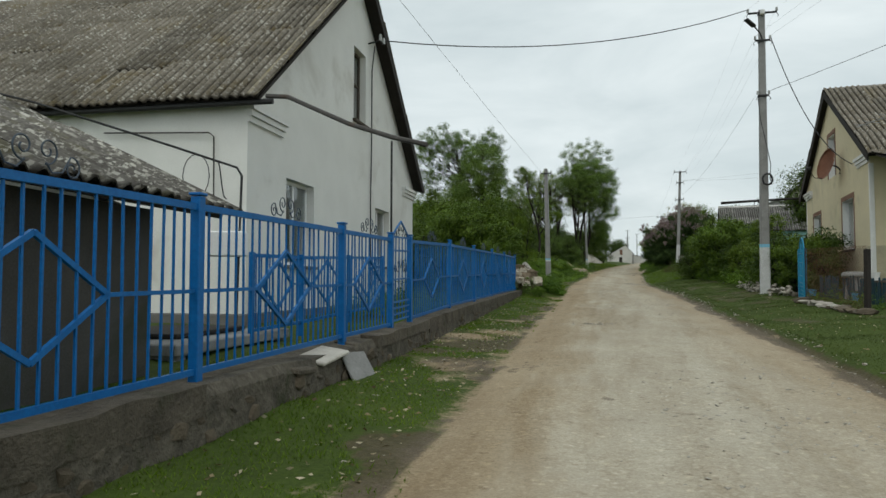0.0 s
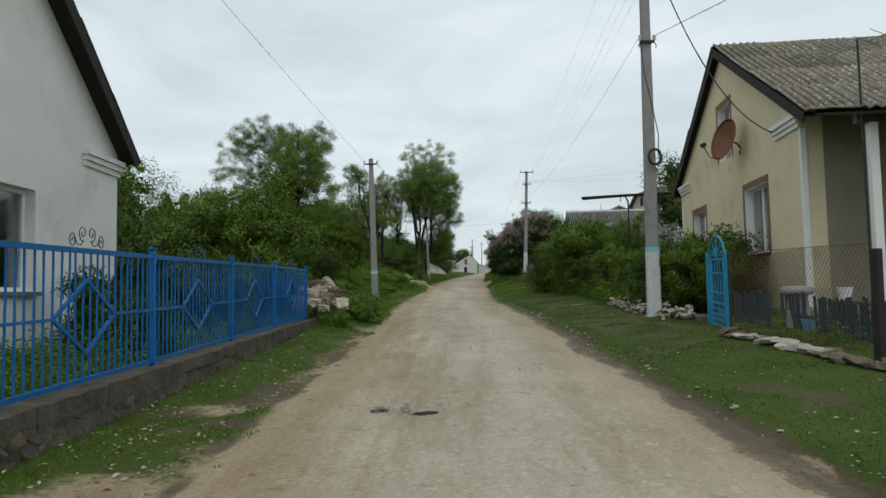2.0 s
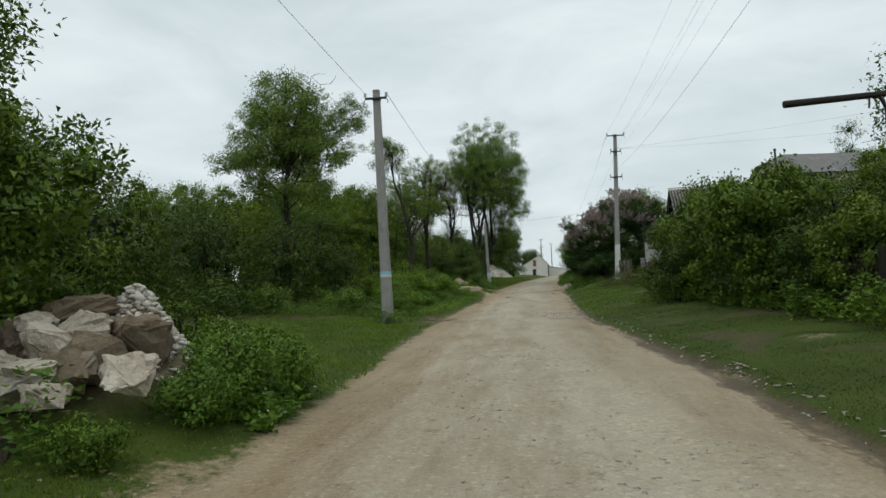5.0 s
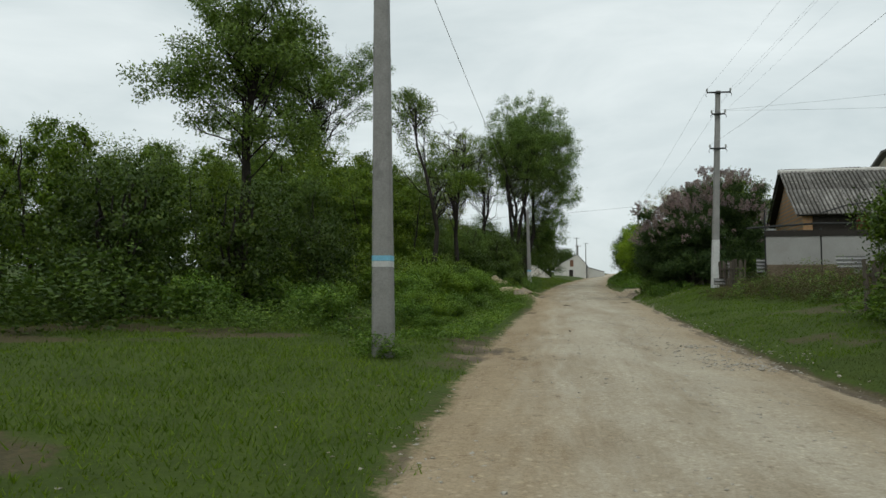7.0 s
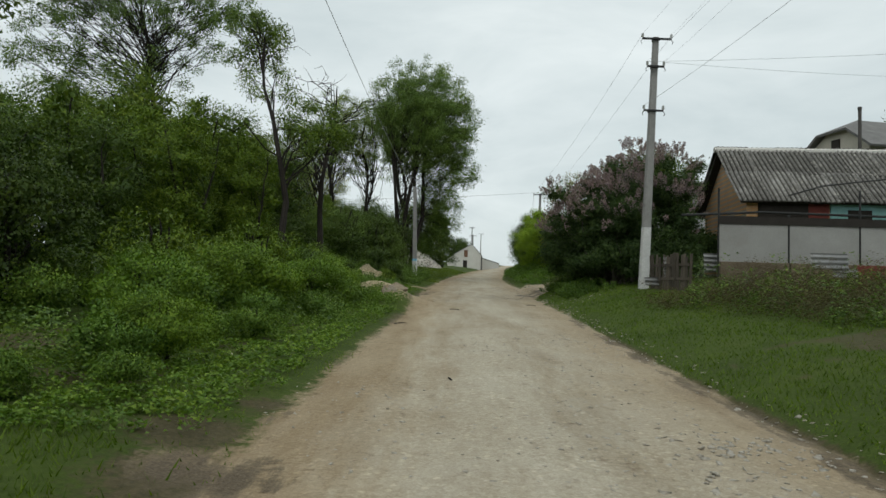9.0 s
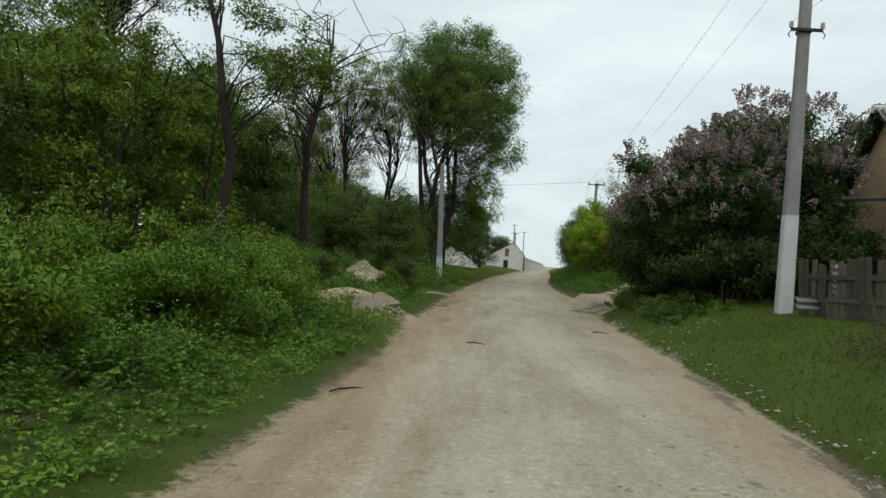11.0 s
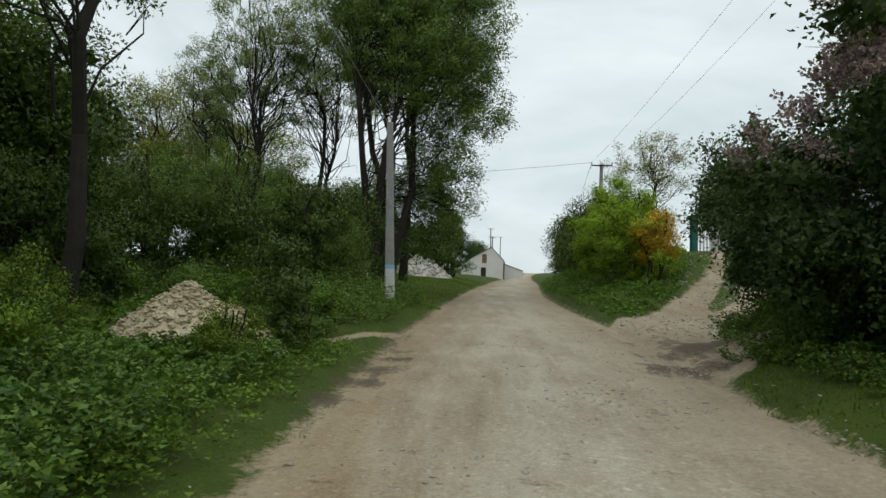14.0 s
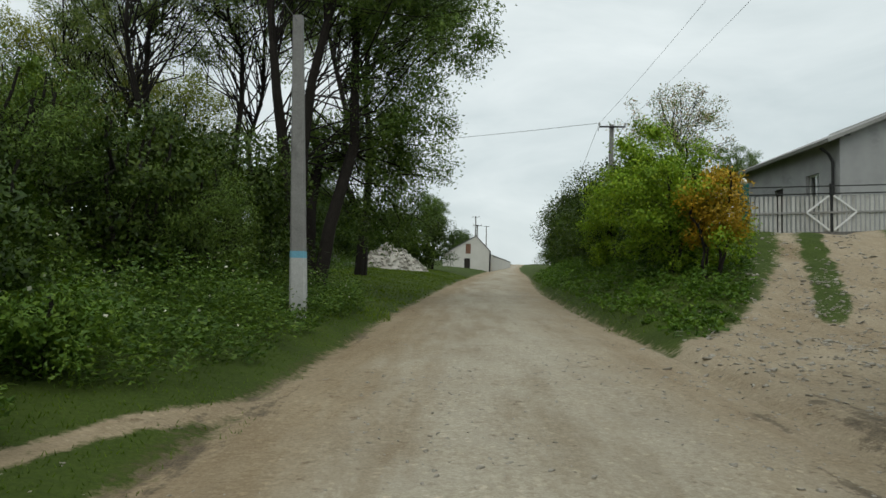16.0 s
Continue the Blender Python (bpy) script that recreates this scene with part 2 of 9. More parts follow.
    g = mix_node(nt, 1.0, g, pits, 'MULTIPLY')
    wet = math_node(nt, 'ADD', math_node(nt, 'MULTIPLY', math_node(nt, 'SUBTRACT', edge, 0.5), 1.3), math_node(nt, 'MULTIPLY', math_node(nt, 'SUBTRACT', noise_node(nt, 4.5, 5, 0.7, st.outputs[0]), 0.5), 1.8))
    wet = math_node(nt, 'ADD', wet, math_node(nt, 'MULTIPLY', math_node(nt, 'SUBTRACT', edge2, 0.5), 0.8))
    mudk = ramp_node(nt, math_node(nt, 'ADD', attr("mud"), wet), [(0.42, (0, 0, 0)), (0.56, (0.6, 0.6, 0.6)), (0.85, (0.93, 0.93, 0.93))])
    g = mix_node(nt, mudk, g, ramp_node(nt, fine, [(0.3, (0.045, 0.034, 0.022)), (0.75, (0.165, 0.130, 0.088))]))
    # soil under grass
    s = ramp_node(nt, noise_node(nt, 1.1, 5, 0.6, v), [(0.3, (0.030, 0.049, 0.007)), (0.55, (0.049, 0.077, 0.0095)), (0.8, (0.075, 0.095, 0.017))])
    s = mix_node(nt, 0.4, s, ramp_node(nt, noise_node(nt, 30.0, 4, 0.7, v), [(0.3, (0.017, 0.028, 0.005)), (0.7, (0.098, 0.134, 0.023))]))
    dry = ramp_node(nt, math_node(nt, 'ADD', attr("mud"), math_node(nt, 'MULTIPLY', math_node(nt, 'SUBTRACT', edge2, 0.5), 0.8)), [(0.3, (0, 0, 0)), (0.55, (0.85, 0.85, 0.85))])
    s = mix_node(nt, dry, s, ramp_node(nt, noise_node(nt, 24.0, 4, 0.7, v), [(0.3, (0.044, 0.034, 0.019)), (0.7, (0.115, 0.089, 0.050))]))
    c = mix_node(nt, k, s, g)
    b = nt.nodes.new("ShaderNodeBsdfPrincipled")
    nt.links.new(c, b.inputs["Base Color"])
    rg = mix_node(nt, mudk, (0.95, 0.95, 0.95), (0.8, 0.8, 0.8))
    nt.links.new(rg, b.inputs["Roughness"])
    b.inputs["Specular IOR Level"].default_value = 0.2
    bp = nt.nodes.new("ShaderNodeBump")
    bp.inputs["Strength"].default_value = 0.85
    bp.inputs["Distance"].default_value = 0.03
    hgt = mix_node(nt, 0.5, fine, chips.outputs["Distance"])
    hgt = mix_node(nt, 0.35, hgt, tone.outputs[0])
    nt.links.new(mix_node(nt, 0.4, hgt, edge2), bp.inputs["Height"])
    nt.links.new(bp.outputs[0], b.inputs["Normal"])
    nt.links.new(b.outputs[0], out.inputs["Surface"])
    return m


def brick_material():
    m, nt, out = nodes_of("clay_brick")
    br = nt.nodes.new("ShaderNodeTexBrick")
    br.inputs["Scale"].default_value = 1.0
    br.inputs["Brick Width"].default_value = 0.26
    br.inputs["Row Height"].default_value = 0.075
    br.inputs["Mortar Size"].default_value = 0.009
    br.inputs["Color1"].default_value = (0.66, 0.36, 0.15, 1)
    br.inputs["Color2"].default_value = (0.54, 0.27, 0.115, 1)
    br.inputs["Mortar"].default_value = (0.36, 0.32, 0.27, 1)
    v = coords(nt)
    mp = nt.nodes.new("ShaderNodeMapping")
    mp.inputs["Rotation"].default_value = (radians(90), 0, 0)
    nt.links.new(v, mp.inputs["Vector"])
    nt.links.new(mp.outputs[0], br.inputs["Vector"])
    c = mix_node(nt, 0.3, br.outputs["Color"], ramp_node(nt, noise_node(nt, 2.5, 5, 0.6, v), [(0.3, (0.34, 0.19, 0.09)), (0.7, (0.66, 0.40, 0.20))]))
    b = nt.nodes.new("ShaderNodeBsdfPrincipled")
    nt.links.new(c, b.inputs["Base Color"])
    b.inputs["Roughness"].default_value = 0.9
    nt.links.new(b.outputs[0], out.inputs["Surface"])
    return m


def glass_material():
    m, nt, out = nodes_of("window_glass")
    b = nt.nodes.new("ShaderNodeBsdfPrincipled")
    b.inputs["Base Color"].default_value = (0.85, 0.9, 0.9, 1)
    b.inputs["Roughness"].default_value = 0.03
    b.inputs["Transmission Weight"].default_value = 1.0
    b.inputs["IOR"].default_value = 1.45
    nt.links.new(b.outputs[0], out.inputs["Surface"])
    return m


def water_material():
    m, nt, out = nodes_of("puddle_water")
    b = nt.nodes.new("ShaderNodeBsdfPrincipled")
    b.inputs["Base Color"].default_value = (0.075, 0.065, 0.05, 1)
    b.inputs["Roughness"].default_value = 0.06
    b.inputs["Specular IOR Level"].default_value = 0.6
    nt.links.new(b.outputs[0], out.inputs["Surface"])
    return m


WATER = water_material()
EARTH = earth_material()
BRICK = brick_material()
GLASS = glass_material()
WHITEWASH = surf("whitewash", (0.80, 0.79, 0.75), (0.70, 0.69, 0.65), 1.2, 0.9, bump=0.25, depth=0.01, stain=(0.56, 0.54, 0.49))
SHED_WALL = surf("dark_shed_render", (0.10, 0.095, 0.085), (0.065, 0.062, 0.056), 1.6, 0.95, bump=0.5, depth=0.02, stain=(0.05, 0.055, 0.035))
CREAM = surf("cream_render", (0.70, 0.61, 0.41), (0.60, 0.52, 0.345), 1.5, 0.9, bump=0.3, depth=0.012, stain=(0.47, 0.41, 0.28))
CREAM_PALE = surf("pale_cream_render", (0.55, 0.51, 0.43), (0.46, 0.425, 0.36), 1.5, 0.92, bump=0.3, depth=0.012, stain=(0.38, 0.35, 0.29))
CREAM_LOW = surf("grey_cream_render", (0.33, 0.285, 0.195), (0.26, 0.225, 0.16), 2.0, 0.92, bump=0.4, depth=0.012, stain=(0.2, 0.18, 0.14))
CREAM_DIRTY = surf("dirty_cream_render", (0.50, 0.435, 0.30), (0.40, 0.35, 0.245), 2.0, 0.92, bump=0.35, depth=0.012, stain=(0.30, 0.265, 0.19))
# darker copy of the cream render: shade under the eaves put into the colour
CREAM_SHADED = surf("shaded_cream_render", (0.265, 0.24, 0.175), (0.21, 0.19, 0.14), 1.8, 0.92, bump=0.3, depth=0.012, stain=(0.16, 0.15, 0.115))
PLINTH = surf("grey_plinth", (0.19, 0.18, 0.165), (0.12, 0.115, 0.11), 2.5, 0.92, bump=0.5, depth=0.02, stain=(0.08, 0.08, 0.07))
GREY_RENDER = surf("grey_render", (0.40, 0.40, 0.40), (0.31, 0.31, 0.31), 1.4, 0.9, bump=0.3, depth=0.012, stain=(0.24, 0.24, 0.24))
FARWHITE = surf("far_white_render", (0.66, 0.64, 0.60), (0.55, 0.53, 0.49), 1.0, 0.9, bump=0.1)
MOULD = surf("white_moulding", (0.78, 0.77, 0.74), (0.68, 0.67, 0.64), 3.0, 0.8, bump=0.15)
PVC = surf("white_frame", (0.82, 0.82, 0.81), (0.76, 0.76, 0.75), 3.0, 0.4, bump=0.0)
BROWN_TRIM = surf("brown_surround", (0.24, 0.13, 0.085), (0.17, 0.09, 0.06), 3.0, 0.85, bump=0.2)
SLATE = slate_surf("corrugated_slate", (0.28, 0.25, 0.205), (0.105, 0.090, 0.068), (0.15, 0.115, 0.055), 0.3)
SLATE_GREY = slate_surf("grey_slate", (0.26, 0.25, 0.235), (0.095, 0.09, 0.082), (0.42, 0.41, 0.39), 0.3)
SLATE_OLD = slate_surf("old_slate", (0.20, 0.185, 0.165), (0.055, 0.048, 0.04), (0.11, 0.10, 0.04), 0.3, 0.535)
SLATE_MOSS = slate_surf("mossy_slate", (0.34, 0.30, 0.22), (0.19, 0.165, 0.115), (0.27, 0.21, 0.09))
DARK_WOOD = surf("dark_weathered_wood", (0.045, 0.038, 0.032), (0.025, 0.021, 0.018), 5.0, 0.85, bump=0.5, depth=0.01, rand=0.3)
GREY_WOOD = surf("grey_weathered_wood", (0.16, 0.13, 0.10), (0.09, 0.075, 0.06), 6.0, 0.9, bump=0.6, depth=0.01, rand=0.45)
BLUE = surf("blue_paint", (0.006, 0.135, 0.40), (0.005, 0.10, 0.31), 5.0, 0.42, fine=40, bump=0.15, depth=0.004, stain=(0.008, 0.10, 0.30), spec=0.35)
SCROLL_IRON = surf("worn_scroll_iron", (0.085, 0.105, 0.13), (0.05, 0.065, 0.085), 6.0, 0.6, 0.3, bump=0.2, stain=(0.03, 0.10, 0.22))
TEAL = surf("teal_paint", (0.03, 0.28, 0.46), (0.025, 0.20, 0.35), 6.0, 0.5, fine=40, bump=0.2, depth=0.004, stain=(0.03, 0.15, 0.24))
DARK_TEAL = surf("dark_teal_paint", (0.025, 0.075, 0.10), (0.018, 0.05, 0.07), 6.0, 0.7, bump=0.2, rand=0.3)
GREEN_PAINT = surf("green_paint", (0.02, 0.13, 0.11), (0.015, 0.09, 0.08), 5.0, 0.6, bump=0.2)
CONCRETE = surf("pole_concrete", (0.29, 0.285, 0.275), (0.20, 0.195, 0.187), 3.0, 0.92, fine=45, bump=0.4, depth=0.008, stain=(0.12, 0.117, 0.112))
LIMEWASH = surf("lime_wash", (0.60, 0.60, 0.59), (0.44, 0.44, 0.43), 7.0, 0.92, bump=0.3, depth=0.006, stain=(0.42, 0.41, 0.40))
STRIPE = surf("pale_blue_stripe", (0.22, 0.50, 0.66), (0.17, 0.40, 0.55), 9.0, 0.8, bump=0.1)
WALLCON = surf("old_concrete", (0.17, 0.146, 0.112), (0.06, 0.050, 0.037), 3.4, 0.95, fine=28, bump=1.0, depth=0.05, rand=0.25, stain=(0.052, 0.058, 0.026))
RUBBLE = surf("limestone", (0.52, 0.48, 0.42), (0.33, 0.295, 0.245), 3.5, 0.95, fine=30, bump=0.9, depth=0.03, rand=0.3, stain=(0.20, 0.165, 0.12))
DARKSTONE = surf("dirty_stone", (0.29, 0.23, 0.165), (0.14, 0.108, 0.072), 3.5, 0.95, fine=30, bump=0.9, depth=0.03, rand=0.4, stain=(0.34, 0.32, 0.29))
SLABGREY = surf("slab_grey", (0.30, 0.26, 0.20), (0.17, 0.14, 0.10), 3.0, 0.95, fine=24, bump=0.9, depth=0.03, rand=0.1, stain=(0.34, 0.23, 0.11))
SLABTAN = surf("slab_tan", (0.36, 0.30, 0.215), (0.23, 0.185, 0.125), 3.0, 0.95, fine=24, bump=0.9, depth=0.03, rand=0.1, stain=(0.20, 0.16, 0.10))
ROADSTONE = surf("road_stone", (0.56, 0.52, 0.45), (0.42, 0.38, 0.31), 9.0, 0.95, fine=60, bump=0.3, depth=0.01, rand=0.3, stain=(0.34, 0.28, 0.21))
WALLSTONE = surf("wall_stone", (0.175, 0.142, 0.10), (0.075, 0.058, 0.038), 4.0, 0.95, fine=30, bump=0.9, depth=0.03, rand=0.4, stain=(0.25, 0.235, 0.205))
BOULDER = surf("boulder_limestone", (0.66, 0.61, 0.52), (0.42, 0.35, 0.26), 3.0, 0.95, fine=22, bump=1.0, depth=0.05, rand=0.15, stain=(0.15, 0.11, 0.07))
HEAPROCK = surf("pale_chips", (0.68, 0.65, 0.59), (0.52, 0.47, 0.40), 6.0, 0.95, fine=50, bump=0.5, depth=0.02, rand=0.2)
SANDY = surf("sandy_gravel", (0.625, 0.537, 0.362), (0.425, 0.350, 0.225), 4.0, 0.97, fine=26, bump=1.0, depth=0.05, stain=(0.58, 0.53, 0.42))
RUST = surf("rusty_metal", (0.20, 0.10, 0.06), (0.11, 0.06, 0.04), 6.0, 0.75, 0.3, bump=0.3, depth=0.004)
DISH = surf("rusty_dish", (0.33, 0.16, 0.10), (0.24, 0.11, 0.065), 3.0, 0.7, 0.0, bump=0.15, stain=(0.40, 0.22, 0.15))
IRON = surf("dark_iron", (0.05, 0.05, 0.05), (0.03, 0.03, 0.03), 8.0, 0.6, 0.5, bump=0.1)
ZINC = surf("zinc_pipe", (0.10, 0.092, 0.085), (0.055, 0.05, 0.046), 4.0, 0.6, 0.4, bump=0.2, stain=(0.10, 0.07, 0.05))
WIRE = surf("cable", (0.035, 0.035, 0.037), (0.03, 0.03, 0.03), 3.0, 0.6, bump=0.0)
ALU = surf("line_wire", (0.30, 0.31, 0.32), (0.24, 0.25, 0.26), 3.0, 0.5, 0.3, bump=0.0)
PORCELAIN = surf("insulator", (0.55, 0.56, 0.55), (0.35, 0.35, 0.34), 9.0, 0.35, bump=0.0)
PICKET = surf("picket_paint", (0.62, 0.61, 0.58), (0.5, 0.49, 0.46), 3.0, 0.75, bump=0.2, rand=0.2, stain=(0.4, 0.38, 0.34))
PANEL = surf("pale_panel", (0.37, 0.365, 0.35), (0.29, 0.285, 0.27), 1.4, 0.85, bump=0.2, rand=0.15, stain=(0.28, 0.26, 0.24))
SHEETMETAL = surf("corrugated_metal", (0.40, 0.40, 0.395), (0.26, 0.26, 0.26), 3.0, 0.6, 0.3, bump=0.2, rand=0.2, stain=(0.20, 0.14, 0.10))
REDPAINT = surf("red_paint", (0.20, 0.045, 0.035), (0.14, 0.03, 0.025), 5.0, 0.7, bump=0.2)
AQUA = surf("aqua_paint", (0.30, 0.52, 0.52), (0.22, 0.40, 0.40), 4.0, 0.8, bump=0.2)
ROOFGREY = surf("grey_roof", (0.20, 0.195, 0.19), (0.13, 0.127, 0.122), 1.6, 0.85, fine=20, bump=0.3, stain=(0.27, 0.26, 0.25))
BARK = surf("bark", (0.033, 0.027, 0.022), (0.017, 0.014, 0.011), 7.0, 0.95, fine=40, bump=1.0, depth=0.03, rand=0.25)
BARK_GREY = surf("grey_bark", (0.14, 0.125, 0.105), (0.07, 0.062, 0.052), 7.0, 0.95, fine=40, bump=0.9, depth=0.03)
CURTAIN = surf("curtain", (0.62, 0.60, 0.56), (0.5, 0.48, 0.45), 5.0, 0.9, bump=0.2)
ROOM = surf("dim_room", (0.10, 0.09, 0.08), (0.07, 0.065, 0.06), 2.0, 0.95, bump=0.0)
PLASTIC_W = surf("white_plastic", (0.7, 0.7, 0.68), (0.6, 0.6, 0.58), 5.0, 0.45, bump=0.0)
PLASTIC_B = surf("blue_plastic", (0.10, 0.30, 0.48), (0.08, 0.22, 0.38), 5.0, 0.45, bump=0.0)

L_MID = leafy("leaves_mid", (0.050, 0.095, 0.0105), (0.103, 0.168, 0.017), (0.180, 0.245, 0.030))
L_HEDGE = leafy("leaves_hedge", (0.023, 0.047, 0.0069), (0.048, 0.084, 0.0106), (0.090, 0.133, 0.0181))
L_DARK = leafy("leaves_dark", (0.027, 0.053, 0.0084), (0.055, 0.099, 0.0137), (0.098, 0.150, 0.021))
L_YOUNG = leafy("leaves_young_green", (0.062, 0.112, 0.018), (0.115, 0.185, 0.030), (0.18, 0.26, 0.055))
L_SHRUB = leafy("leaves_shrub", (0.052, 0.095, 0.010), (0.098, 0.160, 0.016), (0.16, 0.23, 0.028))
L_BRIGHT = leafy("leaves_bright", (0.057, 0.107, 0.0083), (0.113, 0.186, 0.0135), (0.19, 0.258, 0.025))
L_ELDER = leafy("leaves_elder", (0.060, 0.122, 0.009), (0.120, 0.214, 0.016), (0.20, 0.298, 0.030))
L_YELLOW = leafy("leaves_yellow_green", (0.13, 0.235, 0.013), (0.24, 0.385, 0.025), (0.37, 0.47, 0.04))
L_ORANGE = leafy("leaves_orange", (0.30, 0.24, 0.015), (0.48, 0.31, 0.02), (0.58, 0.38, 0.03))
L_WILLOW = leafy("leaves_willow", (0.057, 0.110, 0.0194), (0.106, 0.180, 0.0317), (0.172, 0.255, 0.0572))
L_OLIVE = leafy("leaves_olive", (0.13, 0.155, 0.018), (0.21, 0.235, 0.028), (0.29, 0.31, 0.045))
L_SPARSE = leafy("leaves_young", (0.09, 0.145, 0.03), (0.16, 0.23, 0.05), (0.24, 0.31, 0.10))
L_LILAC = leafy("leaves_lilac", (0.028, 0.053, 0.017), (0.053, 0.092, 0.028), (0.096, 0.142, 0.045), 0.6, 0.28)
FLOWER_LILAC = leafy("lilac_blossom", (0.125, 0.09, 0.13), (0.225, 0.175, 0.225), (0.39, 0.33, 0.38), 0.7, 0.3)
FLOWER_PINK = leafy("pale_blossom", (0.38, 0.28, 0.28), (0.50, 0.40, 0.40), (0.62, 0.54, 0.53), 0.7, 0.3)
FLOWER_WHITE = leafy("white_blossom", (0.45, 0.47, 0.42), (0.58, 0.60, 0.55), (0.7, 0.7, 0.66), 0.7, 0.2)
GRASS = leafy("grass_blades", (0.064, 0.112, 0.008), (0.114, 0.182, 0.012), (0.172, 0.240, 0.022), 0.55, 0.3)
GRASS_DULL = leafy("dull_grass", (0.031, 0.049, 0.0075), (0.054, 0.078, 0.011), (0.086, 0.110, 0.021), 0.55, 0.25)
WEED = leafy("weed_leaves", (0.052, 0.110, 0.0125), (0.100, 0.190, 0.0215), (0.175, 0.270, 0.036))
# darker copy of WEED: shade under trees and between clumps put into its colour
WEED_DARK = leafy("shaded_weeds", (0.045, 0.090, 0.016), (0.090, 0.165, 0.027), (0.178, 0.265, 0.047))
WALLFACE = surf("crumbling_wall_face", (0.185, 0.162, 0.125), (0.042, 0.036, 0.027), 5.5, 0.95, fine=24, bump=1.0, depth=0.06, rand=0.25, stain=(0.04, 0.045, 0.02))
LITTER = leafy("dry_litter", (0.13, 0.10, 0.065), (0.27, 0.235, 0.17), (0.45, 0.42, 0.36), 0.8, 0.1)
DRYWEED = leafy("dry_weeds", (0.05, 0.042, 0.022), (0.095, 0.078, 0.04), (0.17, 0.14, 0.078), 0.8, 0.2)


# ---- mesh helpers ----
def mesh_of(name, verts, faces):
    me = bpy.data.meshes.new(name)
    me.from_pydata([tuple(v) for v in verts], [], [tuple(f) for f in faces])
    me.update()
    return me


def leaf_normals(me, q, out, k):
    """Gives loose leaves the soft normals of the mass that they belong to: out (n, 3), mixed with each leaf's own."""
    own = np.cross(q[:, 1] - q[:, 0], q[:, 2] - q[:, 0])
    own /= np.linalg.norm(own, axis=1, keepdims=True) + 1e-12
    nn = out + own * k
    nn /= np.linalg.norm(nn, axis=1, keepdims=True) + 1e-12
    at = me.attributes.new("custom_normal", 'FLOAT_VECTOR', 'POINT')
    at.data.foreach_set("vector", np.repeat(nn, q.shape[1], 0).astype(np.float32).ravel())
    me.polygons.foreach_set("use_smooth", np.ones(len(me.polygons), bool))


def facing(q, out):
    """Turns each leaf so that its front looks out of the mass."""
    own = np.cross(q[:, 1] - q[:, 0], q[:, 2] - q[:, 0])
    back = (own * out).sum(1) < 0
    q = q.copy()
    q[back] = q[back][:, ::-1]
    return q


def quads_mesh(name, verts, out=None, own=0.5):
    """A mesh of loose quads from an array of shape (n, 4, 3)."""
    n = len(verts)
    if out is not None:
        verts = facing(verts, out)
    me = bpy.data.meshes.new(name)
    me.vertices.add(4 * n)
    me.vertices.foreach_set("co", np.asarray(verts, np.float32).ravel())
    me.loops.add(4 * n)
    me.loops.foreach_set("vertex_index", np.arange(4 * n, dtype=np.int32))
    me.polygons.add(n)
    me.polygons.foreach_set("loop_start", np.arange(0, 4 * n, 4, dtype=np.int32))
    me.update(calc_edges=True)
    if out is not None:
        leaf_normals(me, verts, out, own)
    return me


def tris_mesh(name, verts, out=None, own=0.5):
    """A mesh of loose triangles from an array of shape (n, 3, 3)."""
    n = len(verts)
    if out is not None:
        verts = facing(verts, out)
    me = bpy.data.meshes.new(name)
    me.vertices.add(3 * n)
    me.vertices.foreach_set("co", np.asarray(verts, np.float32).ravel())
    me.loops.add(3 * n)
    me.loops.foreach_set("vertex_index", np.arange(3 * n, dtype=np.int32))
    me.polygons.add(n)
    me.polygons.foreach_set("loop_start", np.arange(0, 3 * n, 3, dtype=np.int32))
    me.update(calc_edges=True)
    if out is not None:
        leaf_normals(me, verts, out, own)
    return me


def part(name, data, material, parent, label="", m=None, smooth=False):
    """Links a bmesh or a mesh as one object under a thing or under a part."""
    if isinstance(data, bmesh.types.BMesh):
        me = bpy.data.meshes.new(name)
        data.to_mesh(me)
        data.free()
    else:
        me = data
    if material is not None and not me.materials:
        me.materials.append(material)
    if smooth:
        me.polygons.foreach_set("use_smooth", [True] * len(me.polygons))
    ob = new(name, me)
    if parent is not None:
        ob.parent = parent
    if m is not None:
        ob.matrix_basis = m
    if label:
        tagged(ob, label)
    return ob


def thing(name, label, category, m=None, group="", kind=""):
    """An Empty at the base of a thing, which parents its parts."""
    ob = new(name)
    ob.empty_display_size = 0.2
    if m is not None:
        ob.matrix_basis = m
    return tagged(ob, label, category, group, kind)


def box(bm, c, s, m=None, bev=0.0):
    """A box of size s about c, its edges bevelled."""
    mat = Matrix.Translation(c)
    if m is not None:
        mat = mat @ m
    r = bmesh.ops.create_cube(bm, size=1.0, matrix=mat @ Matrix.Diagonal((*s, 1)))
    if bev:
        es = list({e for v in r["verts"] for e in v.link_edges})
        bmesh.ops.bevel(bm, geom=es, offset=bev, segments=1, affect='EDGES', profile=0.5)
    return bm


def bmbox(c, s, m=None, bev=0.0):
    return box(bmesh.new(), c, s, m, bev)


